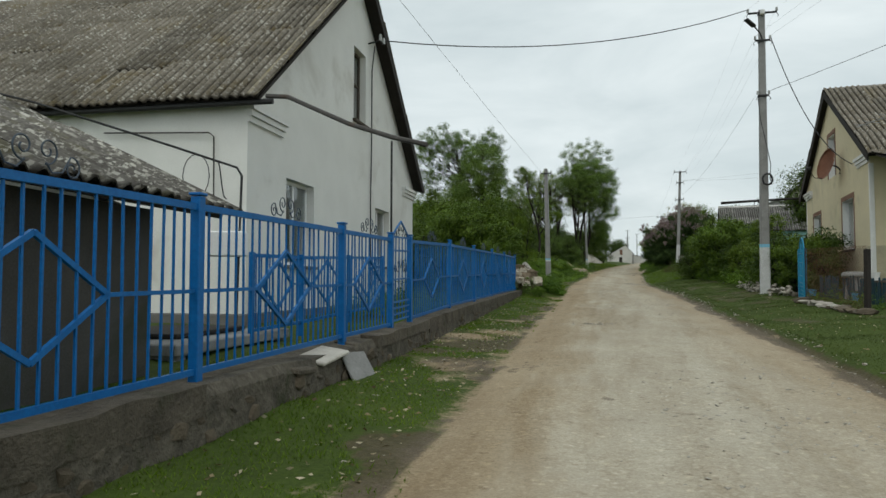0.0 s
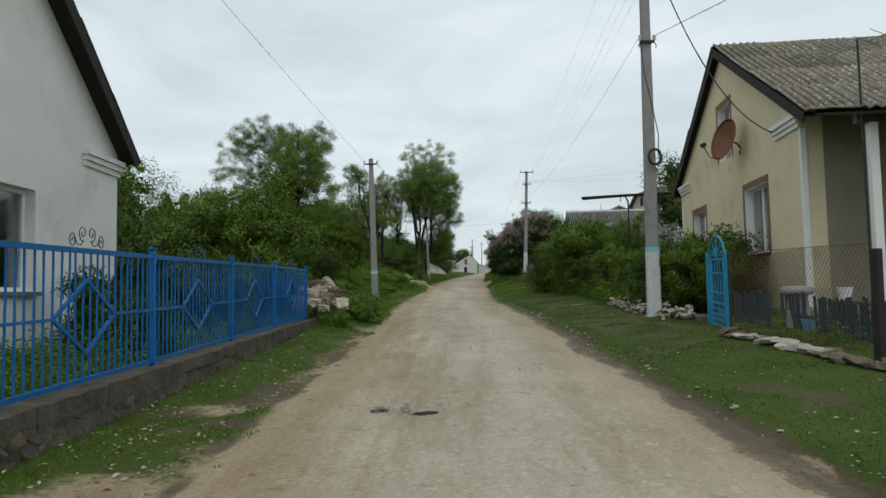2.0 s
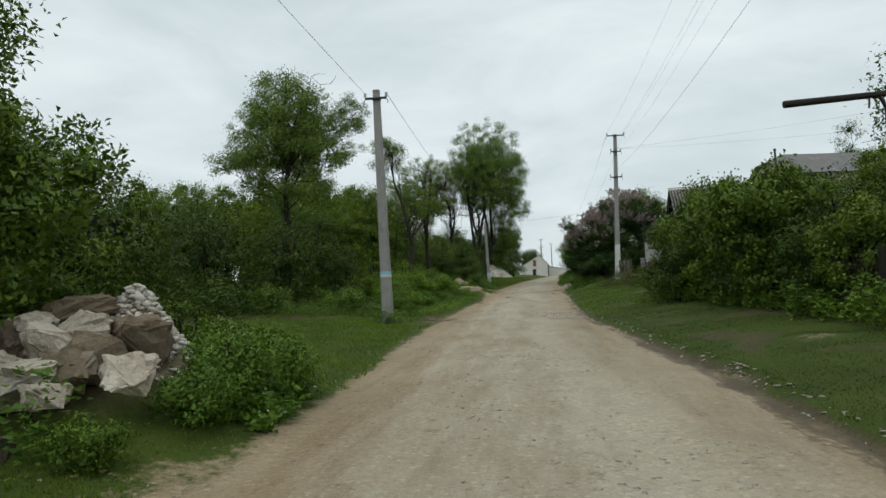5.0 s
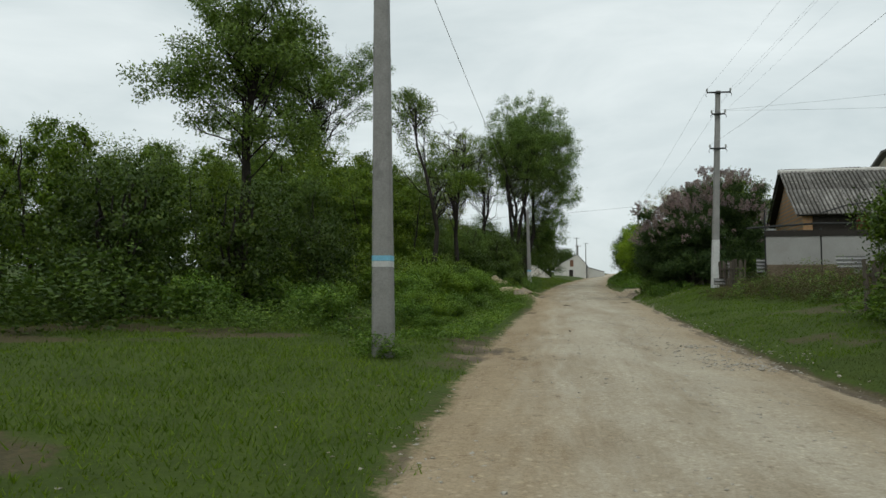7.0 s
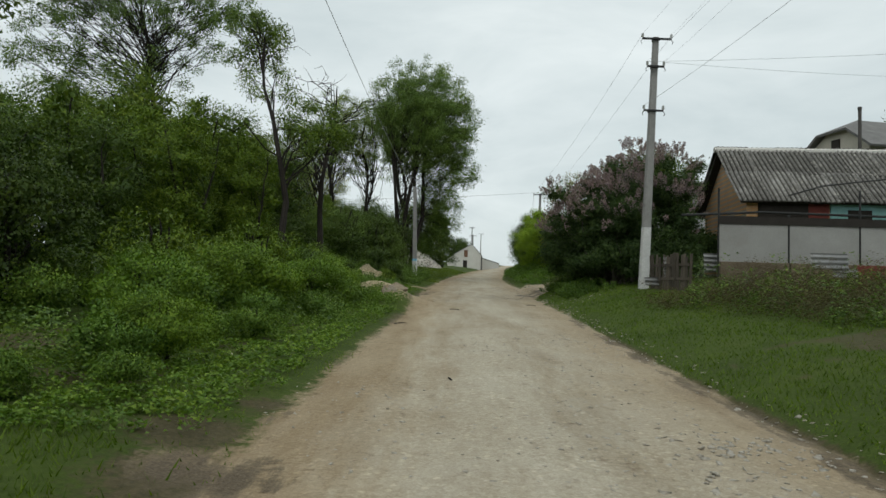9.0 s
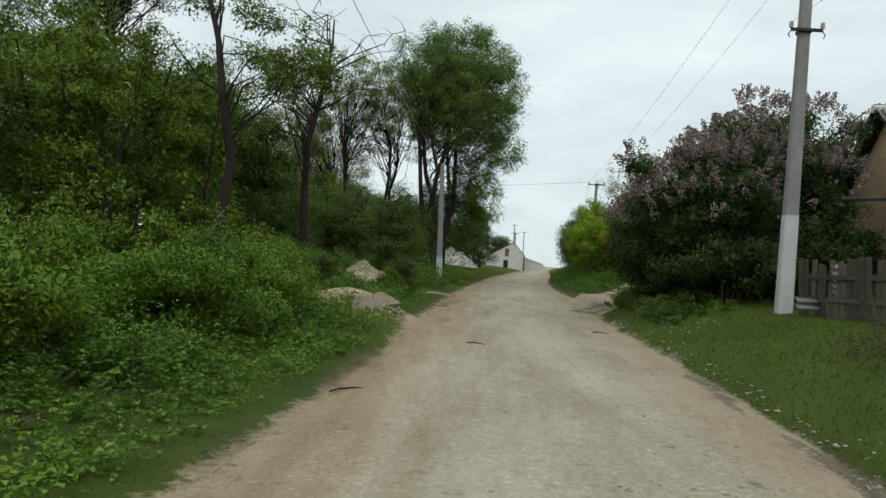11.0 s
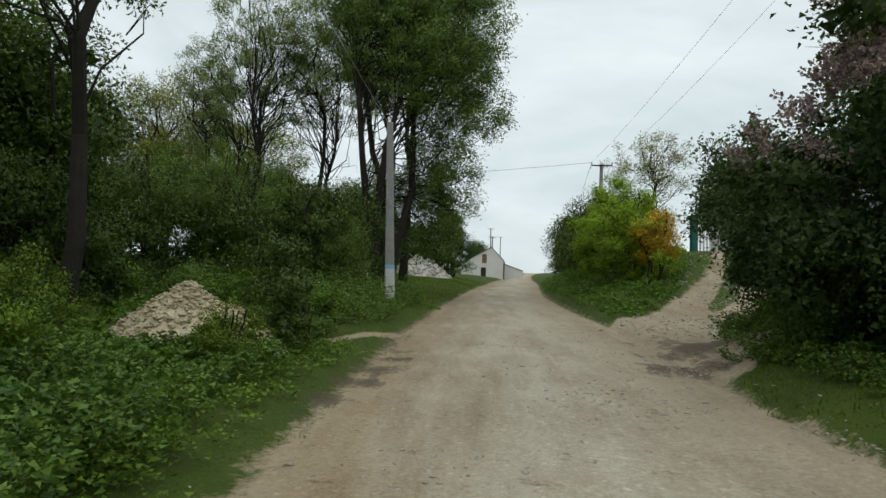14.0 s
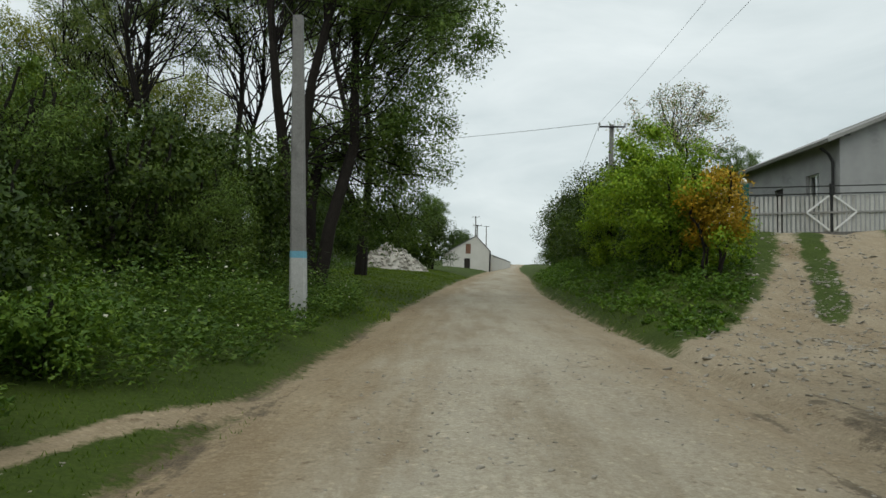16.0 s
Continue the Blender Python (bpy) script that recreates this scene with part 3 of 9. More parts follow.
def tube(bm, pts, radii, sides=8, cap=True):
    """A round bar along a line of points."""
    pts = [Vector(p) for p in pts]
    if not hasattr(radii, "__len__"):
        radii = [radii] * len(pts)
    rings = []
    side = None
    for i, p in enumerate(pts):
        d = (pts[min(i + 1, len(pts) - 1)] - pts[max(i - 1, 0)]).normalized()
        if side is None:
            side = d.cross(Vector((0.31, 0.27, 0.91))).normalized()
        side = (side - d * side.dot(d)).normalized()
        up = d.cross(side)
        rings.append([bm.verts.new(p + float(radii[i]) * (math.cos(a) * side + math.sin(a) * up)) for a in (2 * math.pi * k / sides for k in range(sides))])
    for a, b in zip(rings, rings[1:]):
        for k in range(sides):
            bm.faces.new((a[k], a[(k + 1) % sides], b[(k + 1) % sides], b[k]))
    if cap:
        bm.faces.new(rings[0][::-1])
        bm.faces.new(rings[-1])
    return bm


def prism(bm, outline, axis_len, place):
    """An outline in two dimensions drawn out to a solid; place(u, v, w) gives the corner."""
    n = len(outline)
    a = [bm.verts.new(place(u, v, 0)) for u, v in outline]
    b = [bm.verts.new(place(u, v, axis_len)) for u, v in outline]
    bm.faces.new(a)
    bm.faces.new(b[::-1])
    for i in range(n):
        bm.faces.new((a[i], b[i], b[(i + 1) % n], a[(i + 1) % n]))
    bmesh.ops.recalc_face_normals(bm, faces=bm.faces[:])
    return bm


def wall_with_holes(outline, holes, thick, place):
    """A wall of that thickness with openings that go through it."""
    from mathutils.geometry import tessellate_polygon
    bm = bmesh.new()
    rings = [outline] + holes
    flat = [p for r in rings for p in r]
    tris = tessellate_polygon([[Vector((u, v, 0)) for u, v in r] for r in rings])
    front = [bm.verts.new(place(u, v, 0)) for u, v in flat]
    back = [bm.verts.new(place(u, v, thick)) for u, v in flat]
    for a, b, c in tris:
        bm.faces.new((front[a], front[b], front[c]))
        bm.faces.new((back[c], back[b], back[a]))
    k = 0
    for r in rings:
        for i in range(len(r)):
            j = (i + 1) % len(r)
            bm.faces.new((front[k + i], front[k + j], back[k + j], back[k + i]))
        k += len(r)
    bmesh.ops.recalc_face_normals(bm, faces=bm.faces[:])
    return bm


def rock(rng, s, rough=0.22, sub=2):
    """An angular broken stone about the origin."""
    bm = bmesh.new()
    n = {1: 9, 2: 13, 3: 20}[sub]
    for _ in range(n):
        d = Vector(rng.normal(size=3)).normalized()
        d = Vector([math.copysign(abs(c) ** 0.7, c) for c in d]) * rng.uniform(0.8, 1.08)
        bm.verts.new(d)
    r = bmesh.ops.convex_hull(bm, input=bm.verts[:])
    dead = {v for v in r["geom_interior"] + r["geom_unused"] if isinstance(v, bmesh.types.BMVert)}
    bmesh.ops.delete(bm, geom=list(dead), context='VERTS')
    if sub > 1:
        bmesh.ops.bevel(bm, geom=bm.edges[:], offset=0.07, segments=1, affect='EDGES', profile=0.5, clamp_overlap=True)
    if sub > 2:
        bmesh.ops.triangulate(bm, faces=bm.faces[:])
        bmesh.ops.subdivide_edges(bm, edges=bm.edges[:], cuts=2, use_grid_fill=True)
        off = Vector(rng.uniform(-50, 50, 3))
        for v in bm.verts:
            v.co *= 1 + 0.5 * rough * noise.noise(v.co * 2.2 + off) + 0.35 * rough * noise.noise(v.co * 6 + off)
    for v in bm.verts:
        v.co = Vector((v.co.x * s[0], v.co.y * s[1], v.co.z * s[2]))
    return bm


def rock_mesh(rng, s, material, name="stone", rough=0.22, sub=2):
    me = bpy.data.meshes.new(name)
    bm = rock(rng, s, rough, sub)
    bm.to_mesh(me)
    bm.free()
    me.materials.append(material)
    return me


def scatter_stones(name, rng, places, sizes, material, variants=6, flat=0.5):
    """Many small stones in one mesh: places (n, 3), sizes (n,)."""
    protos = []
    for _ in range(variants):
        bm = rock(rng, (1, 1, flat), 0.3, 1)
        bmesh.ops.triangulate(bm, faces=bm.faces[:])
        bm.verts.index_update()
        protos.append((np.array([v.co[:] for v in bm.verts]), np.array([[v.index for v in f.verts] for f in bm.faces])))
        bm.free()
    vs, fs, k = [], [], 0
    for p, s in zip(places, sizes):
        v, f = protos[rng.integers(variants)]
        a = rng.uniform(0, 6.283)
        t = rng.normal(0, 0.25)
        x, y, z = v[:, 0], v[:, 1], v[:, 2]
        z2 = z + t * x
        vs.append(np.stack([x * math.cos(a) - y * math.sin(a), x * math.sin(a) + y * math.cos(a), z2], 1) * s * rng.uniform(0.7, 1.2, 3) + p)
        fs.append(f + k)
        k += len(v)
    v, f = np.concatenate(vs), np.concatenate(fs)
    me = bpy.data.meshes.new(name)
    me.vertices.add(len(v))
    me.vertices.foreach_set("co", v.astype(np.float32).ravel())
    me.loops.add(3 * len(f))
    me.loops.foreach_set("vertex_index", f.astype(np.int32).ravel())
    me.polygons.add(len(f))
    me.polygons.foreach_set("loop_start", np.arange(0, 3 * len(f), 3, dtype=np.int32))
    me.update(calc_edges=True)
    me.materials.append(material)
    return me


# ---- ground ----
ROAD_L = ((-60, -14), (-20, -5.2), (0, -0.95), (5.5, 0.15), (13.4, 1.75), (20, 3.2), (27, 4.7), (33, 5.9), (38, 7.0), (44, 8.6), (48, 9.68), (51, 10.58), (54.5, 11.28), (63, 13.5), (72.5, 16.3), (85, 20.3), (100, 25.5), (114, 30.6), (122, 33.6), (140, 40.2), (220, 69), (900, 301))
ROAD_R = ((-60, -10), (-20, -1.4), (0, 2.9), (6.8, 4.35), (12.7, 5.8), (19, 7.2), (26, 8.85), (31, 9.8), (36.5, 10.75), (41, 11.9), (45.4, 13.05), (50, 14.3), (54, 15.3), (58, 16.4), (66, 18.6), (69.5, 19.4), (79.5, 22.2), (100, 29.2), (118, 35.0), (140, 42.5), (220, 72), (900, 304))
DRIVE = ((15.5, 60.0), (18.2, 62.2), (20.82, 64.86), (22.7, 67.0), (24.6, 69.4), (26.3, 71.7), (27.4, 73.2), (30, 77))
DRIVE_Z = ((0, 3.5, 7.2, 10.1, 13.1, 16.0, 17.9, 24), (2.37, 2.52, 2.80, 3.38, 4.02, 4.64, 4.95, 5.0))
GATE_LINE = ((25.6, 73.25), (30.5, 71.4))
FENCE_A = ((-2.6, -0.3), (2.70, 24.2))


def road_l(y):
    return np.interp(y, [p[0] for p in ROAD_L], [p[1] for p in ROAD_L])


def road_r(y):
    return np.interp(y, [p[0] for p in ROAD_R], [p[1] for p in ROAD_R])


def road_z(y):
    y = np.asarray(y, float)
    near = 0.2755 + 0.022208 * y + 0.00020468 * y * y
    far = 2.206 + (y - 57) * 0.0445
    z = np.where(y < 57, near, far)
    z = np.where(y > 122, 5.0985 + (np.minimum(y, 200) - 122) * 0.044 + np.maximum(y - 200, 0) * 0.01, z)
    return np.where(y < 0, 0.2755 + 0.0222 * y, z)


def vnoise(x, y, s, seed=0):
    """Smooth noise of -1 to 1 on a plane, cell size s."""
    x, y = np.asarray(x, float) / s + seed * 17.3, np.asarray(y, float) / s - seed * 9.1
    ix, iy = np.floor(x), np.floor(y)
    fx, fy = x - ix, y - iy
    fx, fy = fx * fx * (3 - 2 * fx), fy * fy * (3 - 2 * fy)

    def h(a, b):
        v = np.sin(a * 127.1 + b * 311.7 + seed * 74.7) * 43758.5453
        return 2 * (v - np.floor(v)) - 1
    return (h(ix, iy) * (1 - fx) + h(ix + 1, iy) * fx) * (1 - fy) + (h(ix, iy + 1) * (1 - fx) + h(ix + 1, iy + 1) * fx) * fy


def seg_dist(x, y, line):
    best, along = None, None
    total = 0.0
    for (x0, y0), (x1, y1) in zip(line, line[1:]):
        dx, dy = x1 - x0, y1 - y0
        ll = math.hypot(dx, dy)
        t = np.clip(((x - x0) * dx + (y - y0) * dy) / (ll * ll), 0, 1)
        d = np.hypot(x - x0 - t * dx, y - y0 - t * dy)
        if best is None:
            best, along = d, total + t * ll
        else:
            along = np.where(d < best, total + t * ll, along)
            best = np.minimum(best, d)
        total += ll
    return best, along


def smooth01(t):
    t = np.clip(t, 0, 1)
    return t * t * (3 - 2 * t)


def drive_width(da):
    return np.interp(da, (0, 5, 8, 11, 14, 20), (2.0, 1.7, 1.25, 1.0, 0.75, 0.7)), np.interp(da, (0, 5, 9, 20), (2.6, 2.4, 1.8, 1.5))


MOUNDS = ((10.0, 51.8, 1.25, 1.2, 0.52), (10.4, 58.8, 1.6, 1.4, 0.08), (2.75, 25.1, 1.15, 0.95, 0.52))


def soil_strip(x, y):
    """Width of the bare soil between the road's right edge and the grass."""
    return np.interp(y, (-5, 3, 26, 33, 50), (0.03, 0.06, 0.06, 0.04, 0.02)) + 0.05 * vnoise(y, x * 0.2, 1.1, 24) + 0.035 * vnoise(y, x * 0.2, 0.35, 25)


def gz(x, y):
    """The ground's height."""
    x, y = np.asarray(x, float), np.asarray(y, float)
    xl, xr = road_l(y), road_r(y)
    dl, dr = np.maximum(xl - x, 0), np.maximum(x - xr, 0)
    z = road_z(y)
    on = np.clip((x - xl) / (xr - xl), 0, 1)
    z = z + 0.05 * np.sin(on * math.pi)
    for rut in (0.30, 0.66):
        z = z - 0.022 * np.exp(-((on - rut) / 0.07) ** 2) * (0.6 + 0.4 * vnoise(x, y, 3.0, 5))
    z = z + np.where((dl + dr) > 0, 0, 0.012 * vnoise(x, y, 0.7, 1) + 0.007 * vnoise(x, y, 0.25, 2))
    al = np.interp(y, (-20, 25, 40, 50, 66, 90, 140), (0.16, 0.18, 0.24, 0.34, 0.62, 0.6, 0.3))
    ar = np.interp(y, (-20, 15, 25, 40, 50, 57, 64, 72, 90, 110, 140), (0.25, 0.30, 0.40, 0.75, 1.05, 1.15, 2.0, 2.45, 2.2, 0.9, 0.3))
    z = z + al * (1 - np.exp(-dl / 2.2))
    dd, da = seg_dist(x, y, DRIVE)
    z = z + ar * (1 - np.exp(-dr / 3.0))
    z = z + np.interp(y, (0, 4, 28, 36, 58), (0.04, 0.085, 0.085, 0.05, 0.03)) * smooth01((dr - soil_strip(x, y)) / 0.10) * (dd > 2.6)
    # the driveway climbs to the gate between low banks
    zd = np.interp(da, *DRIVE_Z)
    wl, wr = drive_width(da)
    right = x > np.interp(y, [p[1] for p in DRIVE], [p[0] for p in DRIVE])
    out = dd - np.where(right, wr, wl)
    k = smooth01(out / 2.8) * 0.88 + 0.12 * smooth01(out / 0.35)
    k = np.where((y > 58.5) & (y < 82), k, 1.0)
    lift = np.where((y > 58.5) & (y < 82), smooth01(dr / 0.8) * smooth01((y - 59) / 2.0), 0)
    z = np.where(dr > 0, z + (zd - z) * (1 - k) * lift, z)
    dg, _ = seg_dist(x, y, GATE_LINE)
    z = z + (4.93 - z) * (1 - smooth01((dg - 0.7) / 3.0)) * (dr > 4)
    z = z - np.where((dr > 0) & (da > 5), 0.05 * (np.exp(-((dd - 0.62) / 0.3) ** 2)) + 0.02 * vnoise(x, y, 0.4, 21) * (out < 0), 0) * (dd < 2)
    off = smooth01((dl + dr) / 0.6)
    z = z + off * (0.035 * vnoise(x, y, 1.3, 3) + 0.02 * vnoise(x, y, 0.45, 4))
    z = z + np.minimum((dl + dr) / 60, 1) * 0.8 * vnoise(x, y, 22, 6) * (dl + dr > 8)
    # yard behind the blue fence
    fx = FENCE_A[0][0] + (y - FENCE_A[0][1]) / (FENCE_A[1][1] - FENCE_A[0][1]) * (FENCE_A[1][0] - FENCE_A[0][0])
    z = z + 0.10 * smooth01((fx - x) / 0.4) * (y < 24.2)
    for mx, my, rx, ry, h in MOUNDS:
        q = ((x - mx) / rx) ** 2 + ((y - my) / ry) ** 2
        z = z + h * np.exp(-q * 1.3)
    # potholes
    for px, py, r, h in ((3.15, 14.3, 0.55, 0.045), (3.55, 14.0, 0.35, 0.04), (7.4, 37.9, 0.6, 0.03)):
        z = z - h * np.exp(-((x - px) ** 2 + (y - py) ** 2) / (r * r))
    return z


def gzs(x, y):
    return float(gz(np.array([x]), np.array([y]))[0])


def grit(x, y):
    """How far the ground is gravel (1) or grass (0)."""
    x, y = np.asarray(x, float), np.asarray(y, float)
    xl, xr = road_l(y), road_r(y)
    side = np.minimum(x - xl, xr - x)
    k = 0.5 + np.clip(side / 0.75, -0.75, 0.75)
    left_worn = np.where((x < xl) & (y < 24), 0.62 * np.exp(-np.maximum(xl - x, 0) / 0.75) * (0.75 + 0.45 * vnoise(x, y, 1.6, 8)), 0)
    k = np.maximum(k, left_worn)
    rag = soil_strip(x, y)
    k = np.where((x > xr) & (y < 50), smooth01((rag + 0.06 - (x - xr)) / 0.12), k)
    k = np.maximum(k, np.where((x < xl) & (y > 30) & (y < 66), 0.8 * smooth01((0.04 + 0.15 * vnoise(y, x * 0.2, 1.1, 26) - (xl - x)) / 0.2), 0))
    dd, da = seg_dist(x, y, DRIVE)
    wl, wr = drive_width(da)
    w = np.where(x > np.interp(y, [p[1] for p in DRIVE], [p[0] for p in DRIVE]), wr, wl)
    kd = 0.5 + np.clip((w - dd) / 0.7, -0.75, 0.75)
    kd = kd - 1.25 * smooth01((da - 6.6) / 2.5) * np.exp(-(np.maximum(dd - 0.05, 0) / 0.30) ** 2)
    k = np.maximum(k, kd * (x > xl))
    for mx, my, rx, ry, h in MOUNDS[:1]:
        q = ((x - mx + 0.1) / rx) ** 2 + ((y - my) / ry) ** 2
        k = np.maximum(k, 0.9 * np.exp(-q * 3.8))
    dp_, _ = seg_dist(x, y, ((13.4, 62.4), (12.7, 61.5), (12.0, 60.3), (11.3, 59.4)))
    k = np.maximum(k, 0.85 * np.exp(-(dp_ / 0.15) ** 2))
    # bare patches in the verge
    for px, py, r, a in ((0.35, 8.3, 0.75, 0.75), (0.1, 7.2, 0.5, 0.5), (1.1, 12.0, 0.7, 0.75), (0.5, 11.2, 0.7, 0.75), (1.5, 14.6, 0.5, 0.7), (0.1, 10.5, 0.5, 0.6), (10.6, 27.2, 0.5, 0.5), (6.8, 37.5, 0.45, 0.7), (7.0, 38.6, 0.45, 0.75), (12.3, 57.7, 0.32, 0.7), (12.6, 58.6, 0.32, 0.7)):
        k = np.maximum(k, a * np.exp(-((x - px) ** 2 + (y - py) ** 2) / (r * r)))
    return np.clip(k, 0, 1)


def mud(x, y):
    x, y = np.asarray(x, float), np.asarray(y, float)
    k = np.zeros_like(x)
    for px, py, r, a in ((0.45, 8.2, 0.7, 0.62), (7.15, 39.2, 0.35, 0.6), (6.95, 38.3, 0.55, 0.66), (7.9, 39.5, 0.3, 0.5), (6.4, 36.6, 0.6, 0.5), (7.5, 40.2, 0.3, 0.5), (2.75, 25.0, 0.8, 0.8), (17.6, 60.6, 0.7, 0.5), (18.6, 61.2, 0.6, 0.48), (18.9, 62.6, 0.45, 0.45), (16.6, 59.0, 0.7, 0.42), (3.2, 14.3, 0.5, 0.5), (11.95, 56.9, 0.28, 0.9), (12.22, 57.7, 0.32, 1.0), (12.55, 58.5, 0.32, 1.05), (12.85, 59.4, 0.28, 1.0), (13.1, 60.2, 0.26, 0.95), (13.5, 62.2, 0.22, 0.8), (6.75, 37.4, 0.45, 0.8), (7.1, 38.4, 0.55, 0.95), (7.5, 37.5, 0.4, 0.7), (6.95, 39.3, 0.45, 0.9), (7.4, 40.2, 0.3, 0.75), (16.5, 58.6, 0.7, 0.9), (17.3, 59.8, 0.8, 0.9), (18.3, 60.4, 0.9, 0.7), (16.2, 58.4, 0.6, 0.6), (17.8, 61.3, 0.8, 0.5)):
        k = np.maximum(k, a * np.exp(-((x - px) ** 2 + (y - py) ** 2) / (r * r)))
    dr = x - road_r(y)
    k = np.maximum(k, np.interp(y, (0, 5, 30, 50), (0.95, 1.0, 0.9, 0.55)) * smooth01((dr + 0.40 + 0.1 * vnoise(y, x * 0.2, 1.7, 27)) / 0.28) * smooth01((soil_strip(x, y) + 0.1 - dr) / 0.12) * (y < 50) * (0.85 + 0.4 * vnoise(x, y, 0.7, 9)))
    dl = road_l(y) - x
    k = np.maximum(k, 0.42 * np.exp(-((dl - 0.02) / 0.22) ** 2) * (y > 30) * (y < 68) * (0.8 + 0.6 * vnoise(x, y, 1.2, 19)))
    # dry brown patches in the meadow and the right verge
    k = np.maximum(k, np.where((dr > 0.5) & (dr < 4) & (y > 8) & (y < 42), 0.5 * smooth01((0.7 * vnoise(x, y * 0.8, 1.4, 35) + 0.9 * vnoise(x, y, 0.4, 36) + 0.05) / 0.6), 0))
    k = np.maximum(k, np.where((dl > -0.1) & (dl < 2.2) & (y > 2) & (y < 22), 0.85 * smooth01((0.8 * vnoise(x, y * 0.7, 1.1, 37) + 0.8 * vnoise(x, y, 0.35, 38) + np.interp(y, (2, 6.5, 8.6, 12, 15, 20), (0.1, 0.15, 0.55, 0.55, 0.25, 0.1)) - 0.75 * dl) / 0.5), 0))
    k = np.maximum(k, np.where((dl > 1.0) & (dl < 9) & (y > 26) & (y < 46), 0.6 * smooth01((vnoise(x, y * 1.6, 1.5, 33) + 0.5 * vnoise(x, y, 0.5, 34) - 0.15) / 0.4), 0))
    return k


def grow(a, b, n, first):
    """Steps from a to b that widen from the first step."""
    t = np.linspace(0, 1, n)
    return a + first * n * t + (b - a - first * n) * t ** 3


ys = np.concatenate([np.linspace(-60, -8, 14)[:-1], np.arange(-8, 80, 0.24), np.arange(80, 140, 0.7), grow(140.0, 900.0, 26, 1.5)])
la = np.concatenate([np.arange(0.12, 4.0, 0.14), np.arange(4.0, 9.0, 0.45), grow(9.2, 420.0, 26, 0.9)])
us = np.linspace(0, 1, 30)
gx = []
for y in ys:
    a, b = float(road_l(y)), float(road_r(y))
    gx.append(np.concatenate([a - la[::-1], a + (b - a) * us, b + la]))
gx = np.array(gx)
gy = np.repeat(ys[:, None], gx.shape[1], 1)
gzz = gz(gx, gy)
nr, nc = gx.shape
grid = np.arange(nr * nc).reshape(nr, nc)
quads = np.stack([grid[:-1, :-1], grid[:-1, 1:], grid[1:, 1:], grid[1:, :-1]], -1)
lo, hi = len(la), len(la) + len(us) - 1
coo = np.stack([gx, gy, gzz], -1).reshape(-1, 3)
a_grit, a_mud = grit(gx, gy).ravel(), mud(gx, gy).ravel()
a_lane = np.clip((gx - road_l(gy)) / (road_r(gy) - road_l(gy)), 0, 1).ravel()


def sheet_part(name, label, cells):
    """One piece of the ground sheet, with its gravel and mud attributes."""
    f = cells.reshape(-1, 4)
    used, inv = np.unique(f, return_inverse=True)
    inv = inv.reshape(-1, 4)
    me = bpy.data.meshes.new(name)
    me.vertices.add(len(used))
    me.vertices.foreach_set("co", coo[used].astype(np.float32).ravel())
    me.loops.add(4 * len(f))
    me.loops.foreach_set("vertex_index", inv.astype(np.int32).ravel())
    me.polygons.add(len(f))
    me.polygons.foreach_set("loop_start", np.arange(0, 4 * len(f), 4, dtype=np.int32))
    me.update(calc_edges=True)
    for n, arr in (("grit", a_grit), ("mud", a_mud), ("lane", a_lane)):
        at = me.attributes.new(n, 'FLOAT', 'POINT')
        at.data.foreach_set("value", arr[used].astype(np.float32))
    me.materials.append(EARTH)
    me.polygons.foreach_set("use_smooth", [True] * len(me.polygons))
    return tagged(new(name, me), label, name.split("_")[0], kind="structure")


sheet_part("road", "rutted pale gravel village road with dusty tracks", quads[:, lo:hi])
ground_cells = np.concatenate([quads[:, :lo].reshape(-1, 4), quads[:, hi:].reshape(-1, 4)])
sheet_part("ground", "short green grass and bare soil beside the road", ground_cells)


# ---- houses ----
def frame_of(o, ax, z=0.0):
    """A pose at o with its x axis along ax on the plan."""
    x = Vector((ax[0], ax[1], 0)).normalized()
    y = Vector((-x.y, x.x, 0))
    m = Matrix(((x.x, y.x, 0, o[0]), (x.y, y.y, 0, o[1]), (0, 0, 1, z), (0, 0, 0, 1)))
    return m


def slope_frame(o, u, v):
    """A pose on a roof slope: x along the eave, y up the slope."""
    u, v = Vector(u).normalized(), Vector(v).normalized()
    n = u.cross(v)
    return Matrix(((u.x, v.x, n.x, o[0]), (u.y, v.y, n.y, o[1]), (u.z, v.z, n.z, o[2]), (0, 0, 0, 1)))


def wave_sheet(w, l, waves, amp, thick=0.008):
    """One corrugated sheet, its lower edge at y = 0."""
    n = waves * 6
    vs, fs = [], []
    for k in range(n + 1):
        x = w * k / n
        z = amp * math.sin(2 * math.pi * waves * k / n)
        vs += [(x, 0, z + thick), (x, l, z + thick), (x, 0, z - thick)]
    for k in range(n):
        a, b = 3 * k, 3 * k + 3
        fs += [(a, b, b + 1, a + 1), (a + 2, b + 2, b, a)]
    me = mesh_of("roof_sheet", vs, fs)
    me.polygons.foreach_set("use_smooth", [True] * len(me.polygons))
    return me


